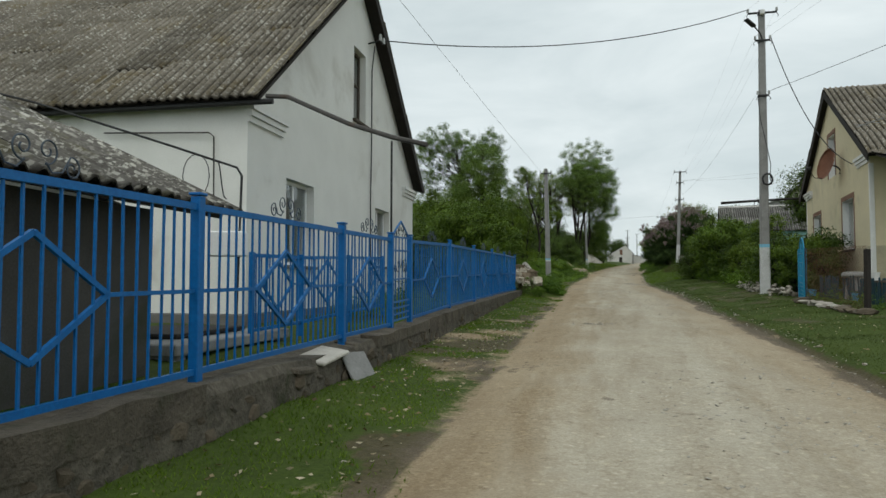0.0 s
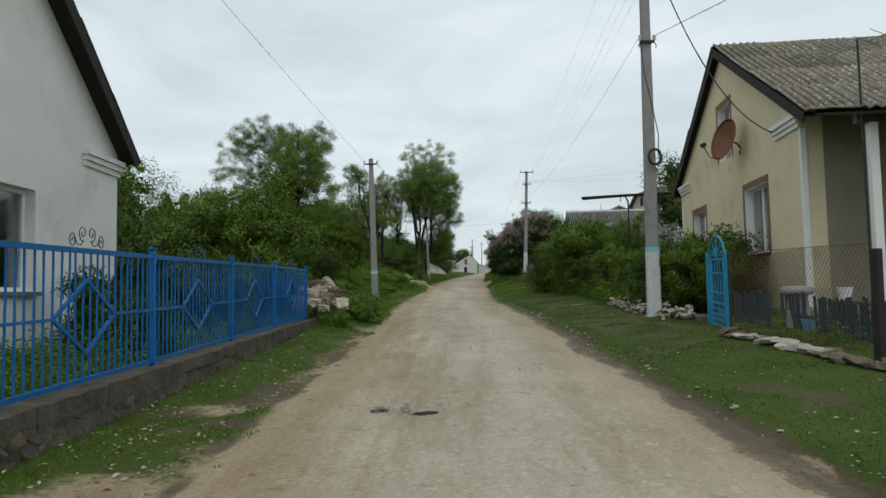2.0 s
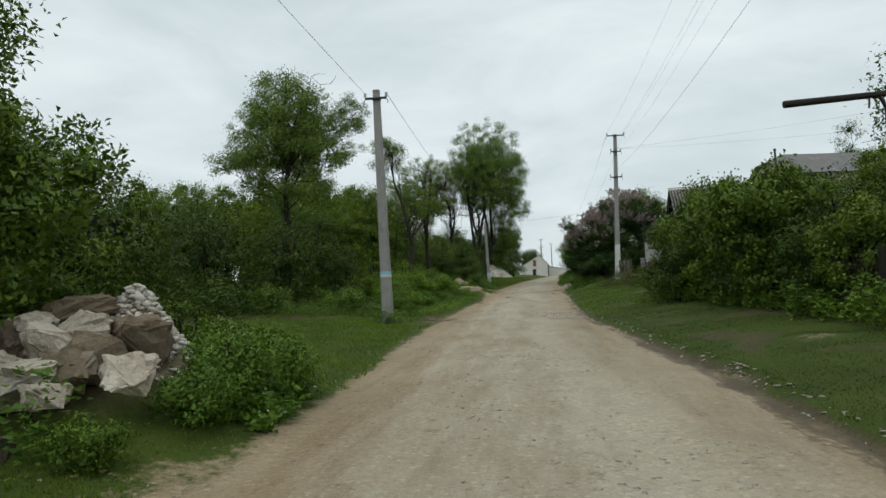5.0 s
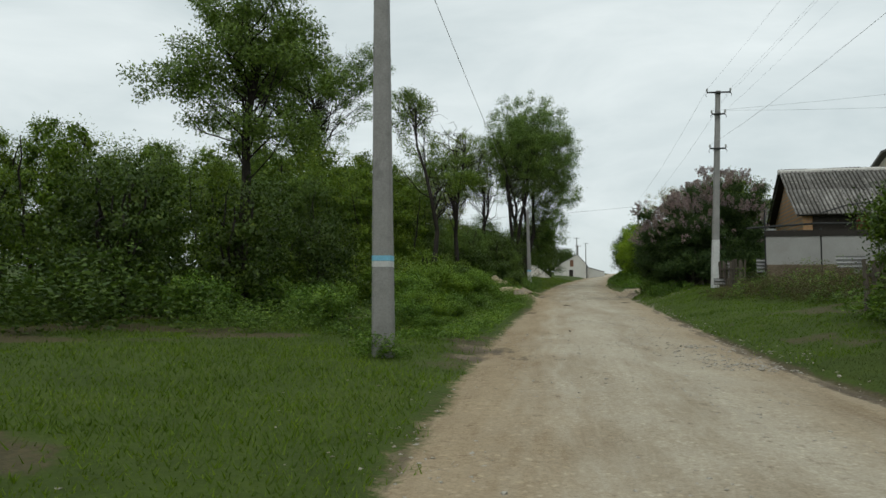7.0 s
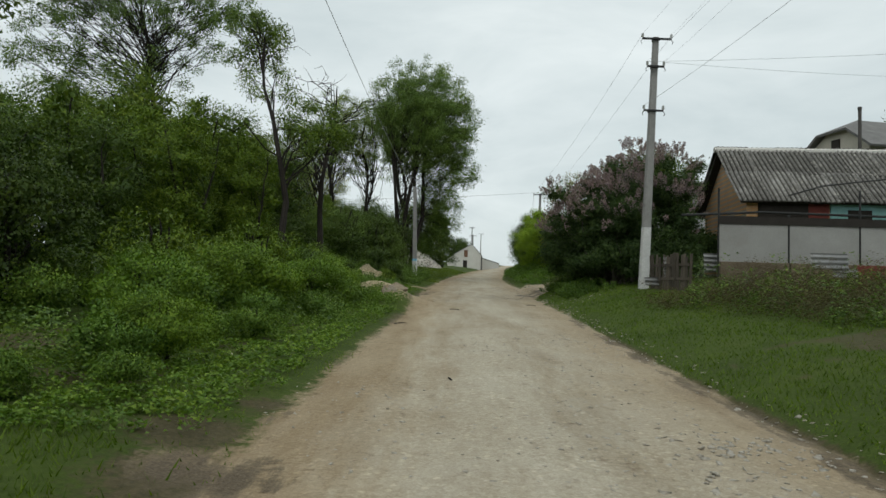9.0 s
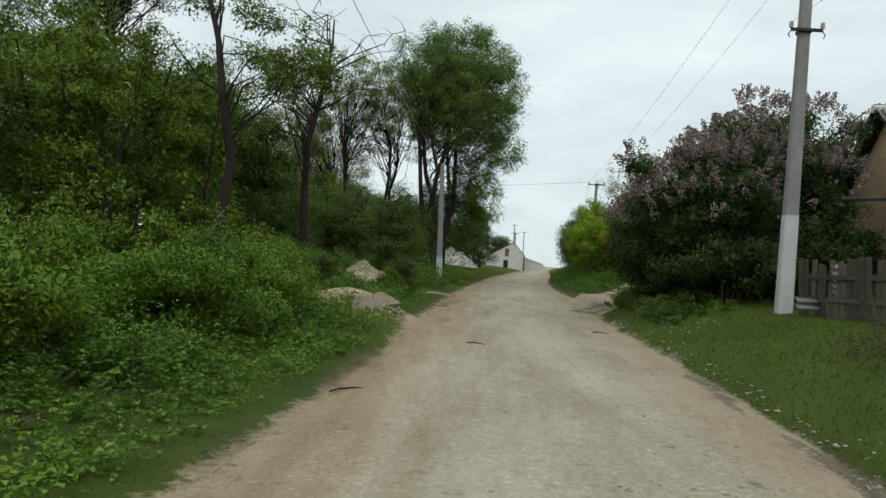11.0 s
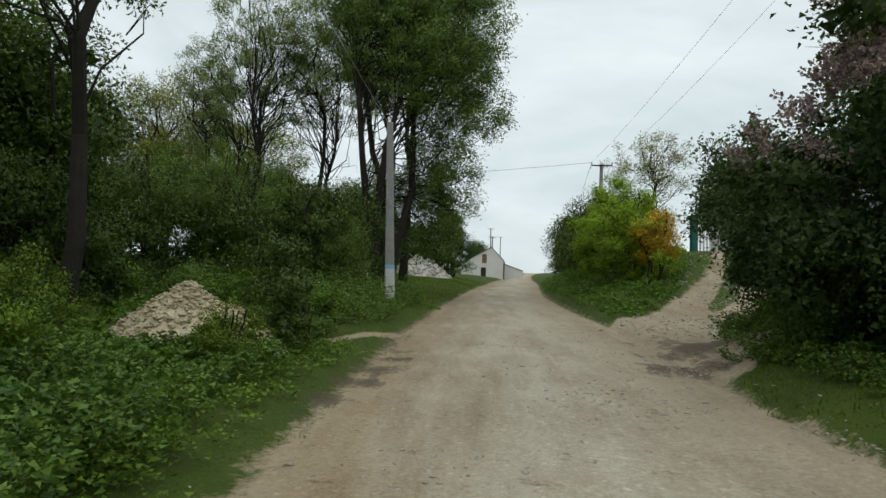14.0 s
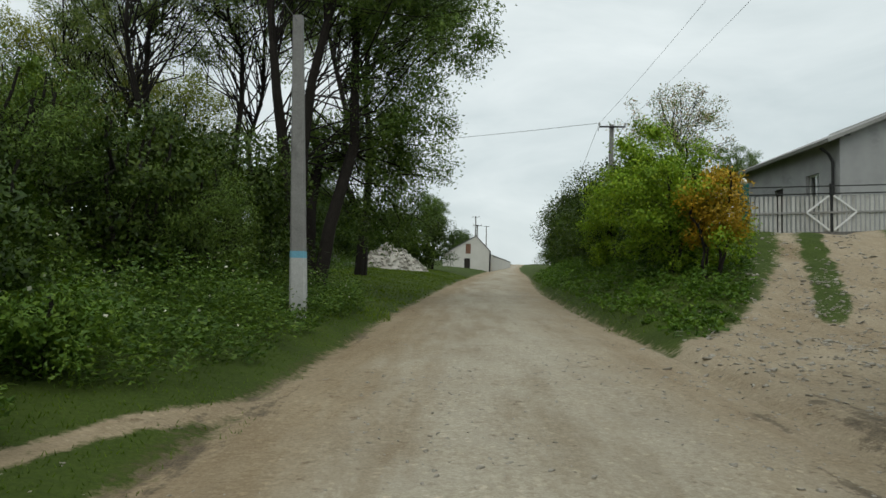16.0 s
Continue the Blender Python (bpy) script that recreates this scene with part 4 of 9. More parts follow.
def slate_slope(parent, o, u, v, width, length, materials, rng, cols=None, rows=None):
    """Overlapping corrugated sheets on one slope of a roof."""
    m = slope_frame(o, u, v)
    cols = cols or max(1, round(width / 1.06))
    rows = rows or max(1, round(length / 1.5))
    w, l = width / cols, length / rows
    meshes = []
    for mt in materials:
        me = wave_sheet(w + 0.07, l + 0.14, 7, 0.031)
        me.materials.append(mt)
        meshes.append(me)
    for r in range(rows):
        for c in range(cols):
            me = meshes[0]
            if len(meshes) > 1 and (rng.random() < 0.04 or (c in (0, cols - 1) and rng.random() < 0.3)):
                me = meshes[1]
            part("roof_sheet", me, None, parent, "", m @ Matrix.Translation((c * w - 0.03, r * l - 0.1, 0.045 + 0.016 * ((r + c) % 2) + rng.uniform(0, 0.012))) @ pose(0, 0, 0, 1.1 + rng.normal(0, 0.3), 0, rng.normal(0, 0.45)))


def window(parent, x0, x1, z0, z1, thick, place, material=PVC, mullions=(0.5,), sill=None, surround=None, curtain=True, transom=None, lining=None):
    """A framed window set back in its opening; place(u, v, w): w goes into the wall."""
    w, h = x1 - x0, z1 - z0
    d0 = 0.15
    fr = 0.06
    bm = bmesh.new()

    def bar(u0, u1, v0, v1, w0, w1, b):
        vs = [b.verts.new(place(u, v, ww)) for ww in (w0, w1) for u, v in ((u0, v0), (u1, v0), (u1, v1), (u0, v1))]
        for f in ((0, 1, 2, 3), (7, 6, 5, 4), (0, 4, 5, 1), (1, 5, 6, 2), (2, 6, 7, 3), (3, 7, 4, 0)):
            b.faces.new([vs[i] for i in f])
        bmesh.ops.recalc_face_normals(b, faces=b.faces[:])
    cuts = [x0 + fr] + [x0 + w * q for q in mullions] + [x1 - fr]
    lights = [(a + (0.04 if k else 0), b - (0.04 if k < len(mullions) else 0)) for k, (a, b) in enumerate(zip(cuts, cuts[1:]))]
    rows_ = [(z0 + fr, z1 - fr)] if not transom else [(z0 + fr, z0 + h * transom - 0.025), (z0 + h * transom + 0.025, z1 - fr)]
    holes = [[(a, c), (b, c), (b, d), (a, d)] for a, b in lights for c, d in rows_]
    bm.free()
    bm = wall_with_holes([(x0, z0), (x1, z0), (x1, z1), (x0, z1)], holes, 0.06, lambda u, v, w_: place(u, v, d0 + w_))
    win = part("window", bm, material, parent)
    for a, b in zip(cuts, cuts[1:]):
        g = bmesh.new()
        bar(a, b, z0 + fr, z1 - fr, d0 + 0.025, d0 + 0.031, g)
        p = part("pane", g, GLASS, win)
        p.visible_shadow = False
    if curtain:
        g = bmesh.new()
        n = 14
        cw = w * 0.34
        for k in range(n):
            for base in (x0 + fr, x1 - fr - cw):
                ua, ub = base + cw * k / n, base + cw * (k + 1) / n
                wa, wb = thick + 0.06 + 0.03 * math.sin(k * 1.7), thick + 0.06 + 0.03 * math.sin((k + 1) * 1.7)
                vs = [g.verts.new(place(*q)) for q in ((ua, z0 + 0.1, wa), (ub, z0 + 0.1, wb), (ub, z1 - 0.02, wb), (ua, z1 - 0.02, wa))]
                g.faces.new(vs)
        part("curtain", g, CURTAIN, win, "pale gathered curtain")
    if lining:
        g = bmesh.new()
        for q in ((x0 + 0.002, x0 + 0.02, z0, z1), (x1 - 0.02, x1 - 0.002, z0, z1), (x0 + 0.02, x1 - 0.02, z1 - 0.02, z1 - 0.002)):
            bar(*q, 0.004, d0 - 0.002, g)
        part("reveal", g, lining, win, "white painted window reveal")
    if sill:
        g = bmesh.new()
        bar(x0 - 0.07, x1 + 0.07, z0 - 0.06, z0 - 0.005, -0.09, 0.13, g)
        part("window_sill", g, sill, win)
    if surround:
        g = bmesh.new()
        for q in ((x0 - 0.10, x0 - 0.002, z0, z1 + 0.14), (x1 + 0.002, x1 + 0.10, z0, z1 + 0.14), (x0 - 0.002, x1 + 0.002, z1 + 0.002, z1 + 0.14)):
            bar(*q, -0.012, 0.002, g)
        part("surround", g, surround, win, "brown painted window surround")
    return win


def gable_house(name, label, m, width, length, zb, ze, za, wall, wins, rng, plinth=PLINTH, zp=0.5, slopes=(True, True), eave=0.45, verge=0.35, slate=(SLATE, SLATE_MOSS), low=None, zlow=0.0, side_wall=None, cornice=True, barge=(True, True), group=""):
    """A house with its gable end on the x axis; x along the gable, y to the back, z from the base."""
    h = thing(name, label, "house", m, group)
    place = lambda u, v, w: Vector((u, w, v))
    t = 0.4
    mid = width / 2
    holes = [[(a, c), (b, c), (b, d), (a, d)] for a, b, c, d, *_ in wins]
    zl = zlow if low else zp
    part("front_wall", wall_with_holes([(0, zl), (width, zl), (width, ze), (mid, za - 0.08), (0, ze)], holes, t, place), wall, h)
    if low:
        part("lower_wall", bmbox((mid, t / 2, (zp + zlow) / 2), (width + 0.02, t + 0.012, zlow - zp)), low, h, "dirtier lower band of the rendered wall")
    part("plinth", bmbox((mid, length / 2, (zp + zb) / 2), (width + 0.10, length + 0.10, zp - zb), None, 0.02), plinth, h)
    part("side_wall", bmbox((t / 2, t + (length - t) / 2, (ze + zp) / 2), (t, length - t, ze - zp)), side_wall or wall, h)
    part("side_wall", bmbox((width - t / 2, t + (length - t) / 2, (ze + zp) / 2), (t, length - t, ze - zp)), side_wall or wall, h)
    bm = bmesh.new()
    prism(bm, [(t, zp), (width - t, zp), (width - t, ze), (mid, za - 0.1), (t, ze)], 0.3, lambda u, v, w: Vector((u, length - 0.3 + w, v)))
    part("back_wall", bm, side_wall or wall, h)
    part("room_floor", bmbox((mid, length / 2, ze + 0.02), (width - 2 * t, length - t - 0.4, 0.1)), ROOM, h)
    run = math.hypot(mid, za - ze)
    dx, dz = mid / run, (za - ze) / run
    over = eave / dx
    for sgn, on in ((1, slopes[0]), (-1, slopes[1])):
        o = (mid - sgn * (mid + eave), -verge, ze - over * dz + 0.06)
        v = Vector((sgn * dx, 0, dz))
        u = Vector((0, 1, 0))
        ll = run + over
        if sgn > 0:
            oo, uu = (o[0], length + verge, o[2]), -u
        else:
            oo, uu = o, u
        deck = bmesh.new()
        mm = slope_frame(oo, uu, v)
        box(deck, mm @ Vector(((length + 2 * verge) / 2, ll / 2, -0.04)), (length + 2 * verge - 0.04, ll - 0.06, 0.05), mm.to_3x3().to_4x4())
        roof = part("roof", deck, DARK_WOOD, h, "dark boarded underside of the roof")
        # barge board at the gable
        bb = bmesh.new()
        a0, a1 = Vector((o[0], -verge, o[2])), Vector((mid, -verge, za + 0.06))
        dd = (a1 - a0).normalized()
        nn = Vector((-dd.z, 0, dd.x)) * (1 if sgn > 0 else -1)
        bvs = []
        for yy in (-verge - 0.03, -verge + 0.005):
            for p, k in ((a0, 0.02), (a1, 0.02), (a1, -0.17), (a0, -0.17)):
                q = p + nn * k
                bvs.append(bb.verts.new((q.x, yy, q.z)))
        for f in ((0, 1, 2, 3), (7, 6, 5, 4), (0, 4, 5, 1), (1, 5, 6, 2), (2, 6, 7, 3), (3, 7, 4, 0)):
            bb.faces.new([bvs[i] for i in f])
        bmesh.ops.recalc_face_normals(bb, faces=bb.faces[:])
        if barge[0 if sgn > 0 else 1]:
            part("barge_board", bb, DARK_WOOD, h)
        else:
            bb.free()
            strip = wave_sheet(0.20, ll + 0.1, 1, 0.02)
            strip.materials.append(SLATE_MOSS)
            part("verge_sheet", strip, None, h, "yellow lichen along the roof's edge", mm @ Matrix.Translation((length + 2 * verge - 0.17, -0.1, 0.075)))
        if on:
            slate_slope(roof, oo, uu, v, length + 2 * verge, ll, slate, rng)
        else:
            s = bmesh.new()
            box(s, mm @ Vector(((length + 2 * verge) / 2, ll / 2, 0.01)), (length + 2 * verge, ll, 0.03), mm.to_3x3().to_4x4())
            part("roof_covering", s, slate[0], roof)
    # ridge caps
    rd = tube(bmesh.new(), [(mid, -verge - 0.02 + (length + 2 * verge + 0.04) * k / 12, za + 0.09 + 0.01 * (k % 2)) for k in range(13)], 0.085, 8)
    part("ridge_cap", rd, slate[0], h)
    if cornice:
        for x0, x1 in ((-0.06, 1.25), (width - 1.25, width + 0.06)):
            c = bmesh.new()
            for k, (dz0, out) in enumerate(((0.0, 0.05), (0.09, 0.09), (0.18, 0.13))):
                box(c, ((x0 + x1) / 2, -out / 2 + 0.002, ze - 0.42 + dz0 + 0.045), (x1 - x0 - 0.04 * (2 - k), out, 0.085))
            part("cornice", c, MOULD, h, "white stepped cornice moulding")
    for a, b, c, d, *o in wins:
        opt = o[0] if o else {}
        window(h, a, b, c, d, t, place, **opt)
    return h


rng = np.random.default_rng(7)
# white house behind the blue fence
AX = Vector((-0.86 + 2.89, 20.8 - 10.65)).normalized()
HA = frame_of((-2.89, 10.65), AX, 0.55)
gable_house("house", "white rendered village house with a steep corrugated slate roof", HA, 10.35, 11.0, -0.4, 3.78, 7.95, WHITEWASH, [
    (1.42, 2.67, 1.20, 2.71, dict(sill=PLINTH, curtain=False)),
    (6.60, 7.83, 1.32, 2.75, dict(sill=PLINTH, curtain=False)),
    (4.92, 5.78, 4.57, 6.24, dict(material=GREY_WOOD, sill=GREY_WOOD, curtain=False, transom=0.55)),
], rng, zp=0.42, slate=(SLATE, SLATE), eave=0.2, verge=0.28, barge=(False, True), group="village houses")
# cream house over the road
BX = Vector((11.6 - 14.9, 18.9 - 28.8)).normalized()
HB = frame_of((14.9 + 1.1 * BX.x, 28.8 + 1.1 * BX.y), BX, 0.95)
BW = 9.5
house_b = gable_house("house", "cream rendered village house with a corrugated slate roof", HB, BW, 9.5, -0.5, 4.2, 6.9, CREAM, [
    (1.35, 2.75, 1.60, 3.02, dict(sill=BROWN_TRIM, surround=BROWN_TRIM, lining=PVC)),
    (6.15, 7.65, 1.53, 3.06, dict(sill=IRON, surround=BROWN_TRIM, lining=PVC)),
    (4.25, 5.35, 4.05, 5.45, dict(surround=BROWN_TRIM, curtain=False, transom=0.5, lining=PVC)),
], rng, zp=0.35, low=CREAM_DIRTY, zlow=1.52, side_wall=CREAM_SHADED, slate=(SLATE, SLATE), eave=0.68, verge=0.16, group="village houses")


def tri_corner_strips(h, width, ze, zp, mat):
    for x in (0.0, width):
        part("corner_strip", bmbox((x, -0.012 + 0.05, (ze - 0.45 + zp) / 2), (0.075, 0.12, ze - 0.45 - zp), None, 0.01), mat, h)


tri_corner_strips(house_b, BW, 4.2, 0.4, MOULD)
# veranda roof and column at the cream house's side
part("veranda_beam", bmbox((BW + 1.9, 2.2, 3.45), (0.14, 4.2, 0.16), None, 0.01), GREY_WOOD, house_b)
part("veranda_column", bmbox((BW + 1.9, 0.35, 1.75), (0.14, 0.14, 3.4), None, 0.012), MOULD, house_b, "white veranda column")
part("veranda_column", bmbox((BW + 1.9, 4.1, 1.75), (0.14, 0.14, 3.4), None, 0.012), MOULD, house_b, "white veranda column")
vr = bmesh.new()
vm = slope_frame((BW + 2.35, 0.0, 3.45), (0, 1, 0), (-1, 0, 0.24))
box(vr, vm @ Vector((2.3, 1.1, 0)), (4.6, 2.4, 0.05), vm.to_3x3().to_4x4())
vroof = part("veranda_roof", vr, DARK_WOOD, house_b)
slate_slope(vroof, (BW + 2.4, -0.05, 3.46), (0, 1, 0), (-1, 0, 0.24), 4.7, 2.3, (SLATE,), rng)


def satellite_dish(m):
    d = thing("satellite_dish", "rust brown satellite dish on a wall arm", "satellite dish", m)
    bm = bmesh.new()
    rings = []
    for k in range(7):
        r = 0.55 * k / 6
        z = -0.16 * (1 - (r / 0.55) ** 2)
        rings.append([bm.verts.new((r * math.cos(a), r * math.sin(a) * 1.08, z)) for a in (2 * math.pi * i / 32 for i in range(32))] if k else [bm.verts.new((0, 0, z))])
    for i in range(32):
        bm.faces.new((rings[0][0], rings[1][i], rings[1][(i + 1) % 32]))
    for a, b in zip(rings[1:], rings[2:]):
        for i in range(32):
            bm.faces.new((a[i], b[i], b[(i + 1) % 32], a[(i + 1) % 32]))
    bmesh.ops.solidify(bm, geom=bm.faces[:], thickness=0.012)
    part("reflector", bm, DISH, d, "", None, True)
    part("rim", tube(bmesh.new(), [(0.55 * math.cos(a), 0.594 * math.sin(a), 0.0) for a in (2 * math.pi * i / 32 for i in range(33))], 0.012, 6), DISH, d)
    part("feed_arm", tube(bmesh.new(), [(0, -0.58, 0.0), (0, -0.62, 0.3), (0, -0.36, 0.56)], 0.016, 6), IRON, d)
    part("feed_horn", bmbox((0, -0.33, 0.57), (0.10, 0.12, 0.16), pose(0, 0, 0, 35), 0.02), IRON, d)
    part("wall_arm", tube(bmesh.new(), [(0, 0, -0.16), (0, 0, -0.42), (0, -0.12, -0.62)], 0.026, 8), IRON, d)
    part("wall_plate", bmbox((0, -0.12, -0.63), (0.2, 0.26, 0.02), None, 0.004), IRON, d)
    return d


dp = HB @ Vector((6.2, -0.44, 4.3))
satellite_dish(look(dp, dp + (HB.to_3x3() @ Vector((0.31, -0.94, 0.24)))) @ pose(0, 0, 0, 180, 0, 180) @ Matrix.Scale(0.84, 4))


# ---- lean-to shed beside the white house ----
def lean_to():
    m = frame_of((-3.3, 1.6), AX, 0.35)
    s = thing("shed", "low dark rendered shed with a mossy slate lean-to roof", "shed", m)
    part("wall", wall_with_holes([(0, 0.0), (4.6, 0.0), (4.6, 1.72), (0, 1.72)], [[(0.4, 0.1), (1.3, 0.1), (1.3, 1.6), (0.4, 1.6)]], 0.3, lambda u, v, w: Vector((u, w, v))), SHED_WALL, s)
    part("wall", bmbox((0.15, 1.7, 1.1), (0.3, 2.8, 2.2)), CREAM_LOW, s)
    e = bmesh.new()
    prism(e, [(0.3, 0.0), (3.1, 0.0), (3.1, 2.98), (0.3, 1.78)], 0.3, lambda u, v, w: Vector((4.3 + w, u, v)))
    part("end_wall", e, WHITEWASH, s)
    part("door", bmbox((0.85, 0.12, 0.85), (0.88, 0.05, 1.48), None, 0.01), DARK_WOOD, s)
    d = bmesh.new()
    mm = slope_frame((-0.3, -0.4, 1.72), (1, 0, 0), (0, 1, 0.44))
    box(d, mm @ Vector((2.75, 1.85, -0.03)), (5.4, 3.65, 0.05), mm.to_3x3().to_4x4())
    r = part("roof", d, DARK_WOOD, s)
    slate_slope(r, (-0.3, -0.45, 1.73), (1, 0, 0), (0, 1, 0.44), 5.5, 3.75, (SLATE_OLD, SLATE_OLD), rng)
    return s


lean_to()
# paved yard slab and steps by the shed
slab = thing("yard_slab", "grey concrete yard slab with a dark cellar opening", "slab", frame_of((-2.35, 6.7), AX, 0.0))
part("slab", bmbox((1.4, 1.0, 0.78), (2.6, 1.8, 0.12), None, 0.015), CONCRETE, slab)
part("support", bmbox((0.25, 1.0, 0.55), (0.2, 1.7, 0.4), None, 0.01), CONCRETE, slab)
part("support", bmbox((2.55, 1.0, 0.55), (0.2, 1.7, 0.4), None, 0.01), CONCRETE, slab)
part("hatch", bmbox((1.4, 1.0, 0.875), (1.5, 1.1, 0.05), None, 0.008), DARK_WOOD, slab)


# ---- gutter pipe of the white house ----
gp = thing("gutter_pipe", "long grey metal gutter running out from the eaves on a post", "gutter")
part("pipe", tube(bmesh.new(), [(-2.5, 10.22, 4.19), (-2.17, 10.16, 4.16), (-1.19, 9.54, 3.62), (-0.57, 9.24, 3.37), (-0.14, 9.05, 3.24)], 0.034, 8), ZINC, gp)
part("post", tube(bmesh.new(), [(-0.57, 9.26, 0.6), (-0.57, 9.24, 3.32)], 0.014, 8), IRON, gp)
part("end_collar", tube(bmesh.new(), [(-0.18, 9.06, 3.25), (-0.10, 9.03, 3.225)], 0.037, 8), ZINC, gp)
eg = thing("eaves_gutter", "dark metal gutter along the eaves of the white house", "gutter")
part("pipe", tube(bmesh.new(), [HA @ Vector((-0.2, y, 3.60)) for y in (-0.5, 3, 6, 9, 11.3)], 0.045, 8), IRON, eg)
ws = thing("wall_cable", "black cable running down the white gable wall", "cable")
part("cable", tube(bmesh.new(), [HA @ Vector(p) for p in ((6.08, -0.12, 6.6), (6.10, -0.05, 6.0), (6.14, -0.04, 4.2), (6.08, -0.04, 2.8), (6.14, -0.04, 0.8))], 0.016, 6), WIRE, ws)
br = thing("cable_bracket", "iron cable bracket with insulators on the gable", "bracket")
part("arm", tube(bmesh.new(), [HA @ Vector(p) for p in ((5.95, 0.02, 6.62), (5.95, -0.3, 6.68), (6.25, -0.3, 6.68))], 0.02, 6), IRON, br)
for dx in (0.0, 0.26):
    part("insulator", tube(bmesh.new(), [HA @ Vector((5.96 + dx, -0.3, 6.68)), HA @ Vector((5.96 + dx, -0.3, 6.83))], [0.04, 0.03], 8), PORCELAIN, br)
yp = thing("yard_pipe", "black bent gas pipe with hanging cables", "pipe")
part("pipe", tube(bmesh.new(), [(-6.6, 8.4, 4.05), (-4.82, 8.4, 3.61), (-3.18, 8.4, 3.09), (-2.36, 8.4, 2.82), (-2.3, 8.4, 2.72), (-2.35, 8.4, 0.5)], 0.015, 8), IRON, yp)
part("cable_loop", tube(bmesh.new(), [Vector((-2.85, 8.4, 2.96)) + Vector((0.16 * math.sin(a), 0, -0.24 + 0.26 * math.cos(a))) for a in (2 * math.pi * k / 16 for k in range(17))], 0.006, 5), WIRE, yp)
part("cable_loop", tube(bmesh.new(), [Vector((-2.6, 8.4, 2.9)) + Vector((0.012 * k, 0.0, -0.05 * k + 0.06 * math.sin(k * 0.7))) for k in range(11)], 0.008, 5), WIRE, yp)
part("wall_conduit", tube(bmesh.new(), [(-5.3, 11.06, 3.82), (-3.5, 10.70, 3.75), (-3.42, 10.68, 3.68), (-3.4, 10.67, 2.6)], 0.012, 6), ZINC, yp, "thin grey conduit on the white wall")
part("meter_box", bmbox((-2.45, 8.4, 1.9), (0.42, 0.2, 0.3), None, 0.015), PVC, yp)


# ---- blue steel fence on its rubble wall ----
def fence_pt(y):
    """A point of the fence line at that y, with the height of the wall's top."""
    x = 0.209 + (y - 12.65) * (0.2162 if y < 12.65 else 0.2045)
    return Vector((x, y, float(np.interp(y, (0, 4.75, 9.1, 12.65, 15.4, 20.8, 24), (0.74, 0.80, 0.86, 0.99, 1.04, 1.15, 1.19)))))


FA = Vector((0.2162, 1.0, 0)).normalized()
FH = 1.16


def spiral(c, r, turns, start, sgn, right, up, n=26):
    return [c + right * (sgn * rr * math.cos(a)) + up * (rr * math.sin(a)) for rr, a in ((r * (1 - 0.8 * k / n), start + turns * 2 * math.pi * k / n) for k in range(n + 1))]


def scroll(bm, c, right, up, w=0.62):
    """Two bent-iron spirals on a low arch."""
    for s in (-1, 1):
        a = spiral(c + right * (s * w * 0.14) + up * 0.14, 0.07, 1.4, math.radians(-100), s, right, up)
        tube(bm, a, 0.005, 5)
        b = spiral(c + right * (s * w * 0.44) + up * 0.07, 0.06, 1.3, math.radians(90), -s, right, up)
        tube(bm, b, 0.005, 5)
        tube(bm, [c + right * (s * w * 0.12) + up * 0.08, c + right * (s * w * 0.2) + up * 0.035, c + right * (s * w * 0.32) + up * 0.045, c + right * (s * w * 0.42) + up * 0.13], 0.005, 5)
    return bm


fence = thing("steel_fence", "blue painted steel picket fence with diamond ornaments", "fence")
picket_mesh = {}


def picket(parent, p, z0, z1):
    h = round(z1 - z0, 2)
    if h not in picket_mesh:
        bm = bmbox((0, 0, h / 2), (0.0135, 0.0135, h))
        me = bpy.data.meshes.new("picket")
        bm.to_mesh(me)
        bm.free()
        me.materials.append(BLUE)
        picket_mesh[h] = me
    part("picket", picket_mesh[h], None, parent, "", Matrix.Translation((p.x, p.y, z0)) @ pose(0, 0, 0, random.uniform(-0.5, 0.5), random.uniform(-0.5, 0.5), -12))


def bar_between(bm, a, b, w=0.03, d=0.03):
    a, b = Vector(a), Vector(b)
    q = (b - a).to_track_quat('X', 'Z').to_matrix().to_4x4()
    return box(bm, (a + b) / 2, ((b - a).length, d, w), q)


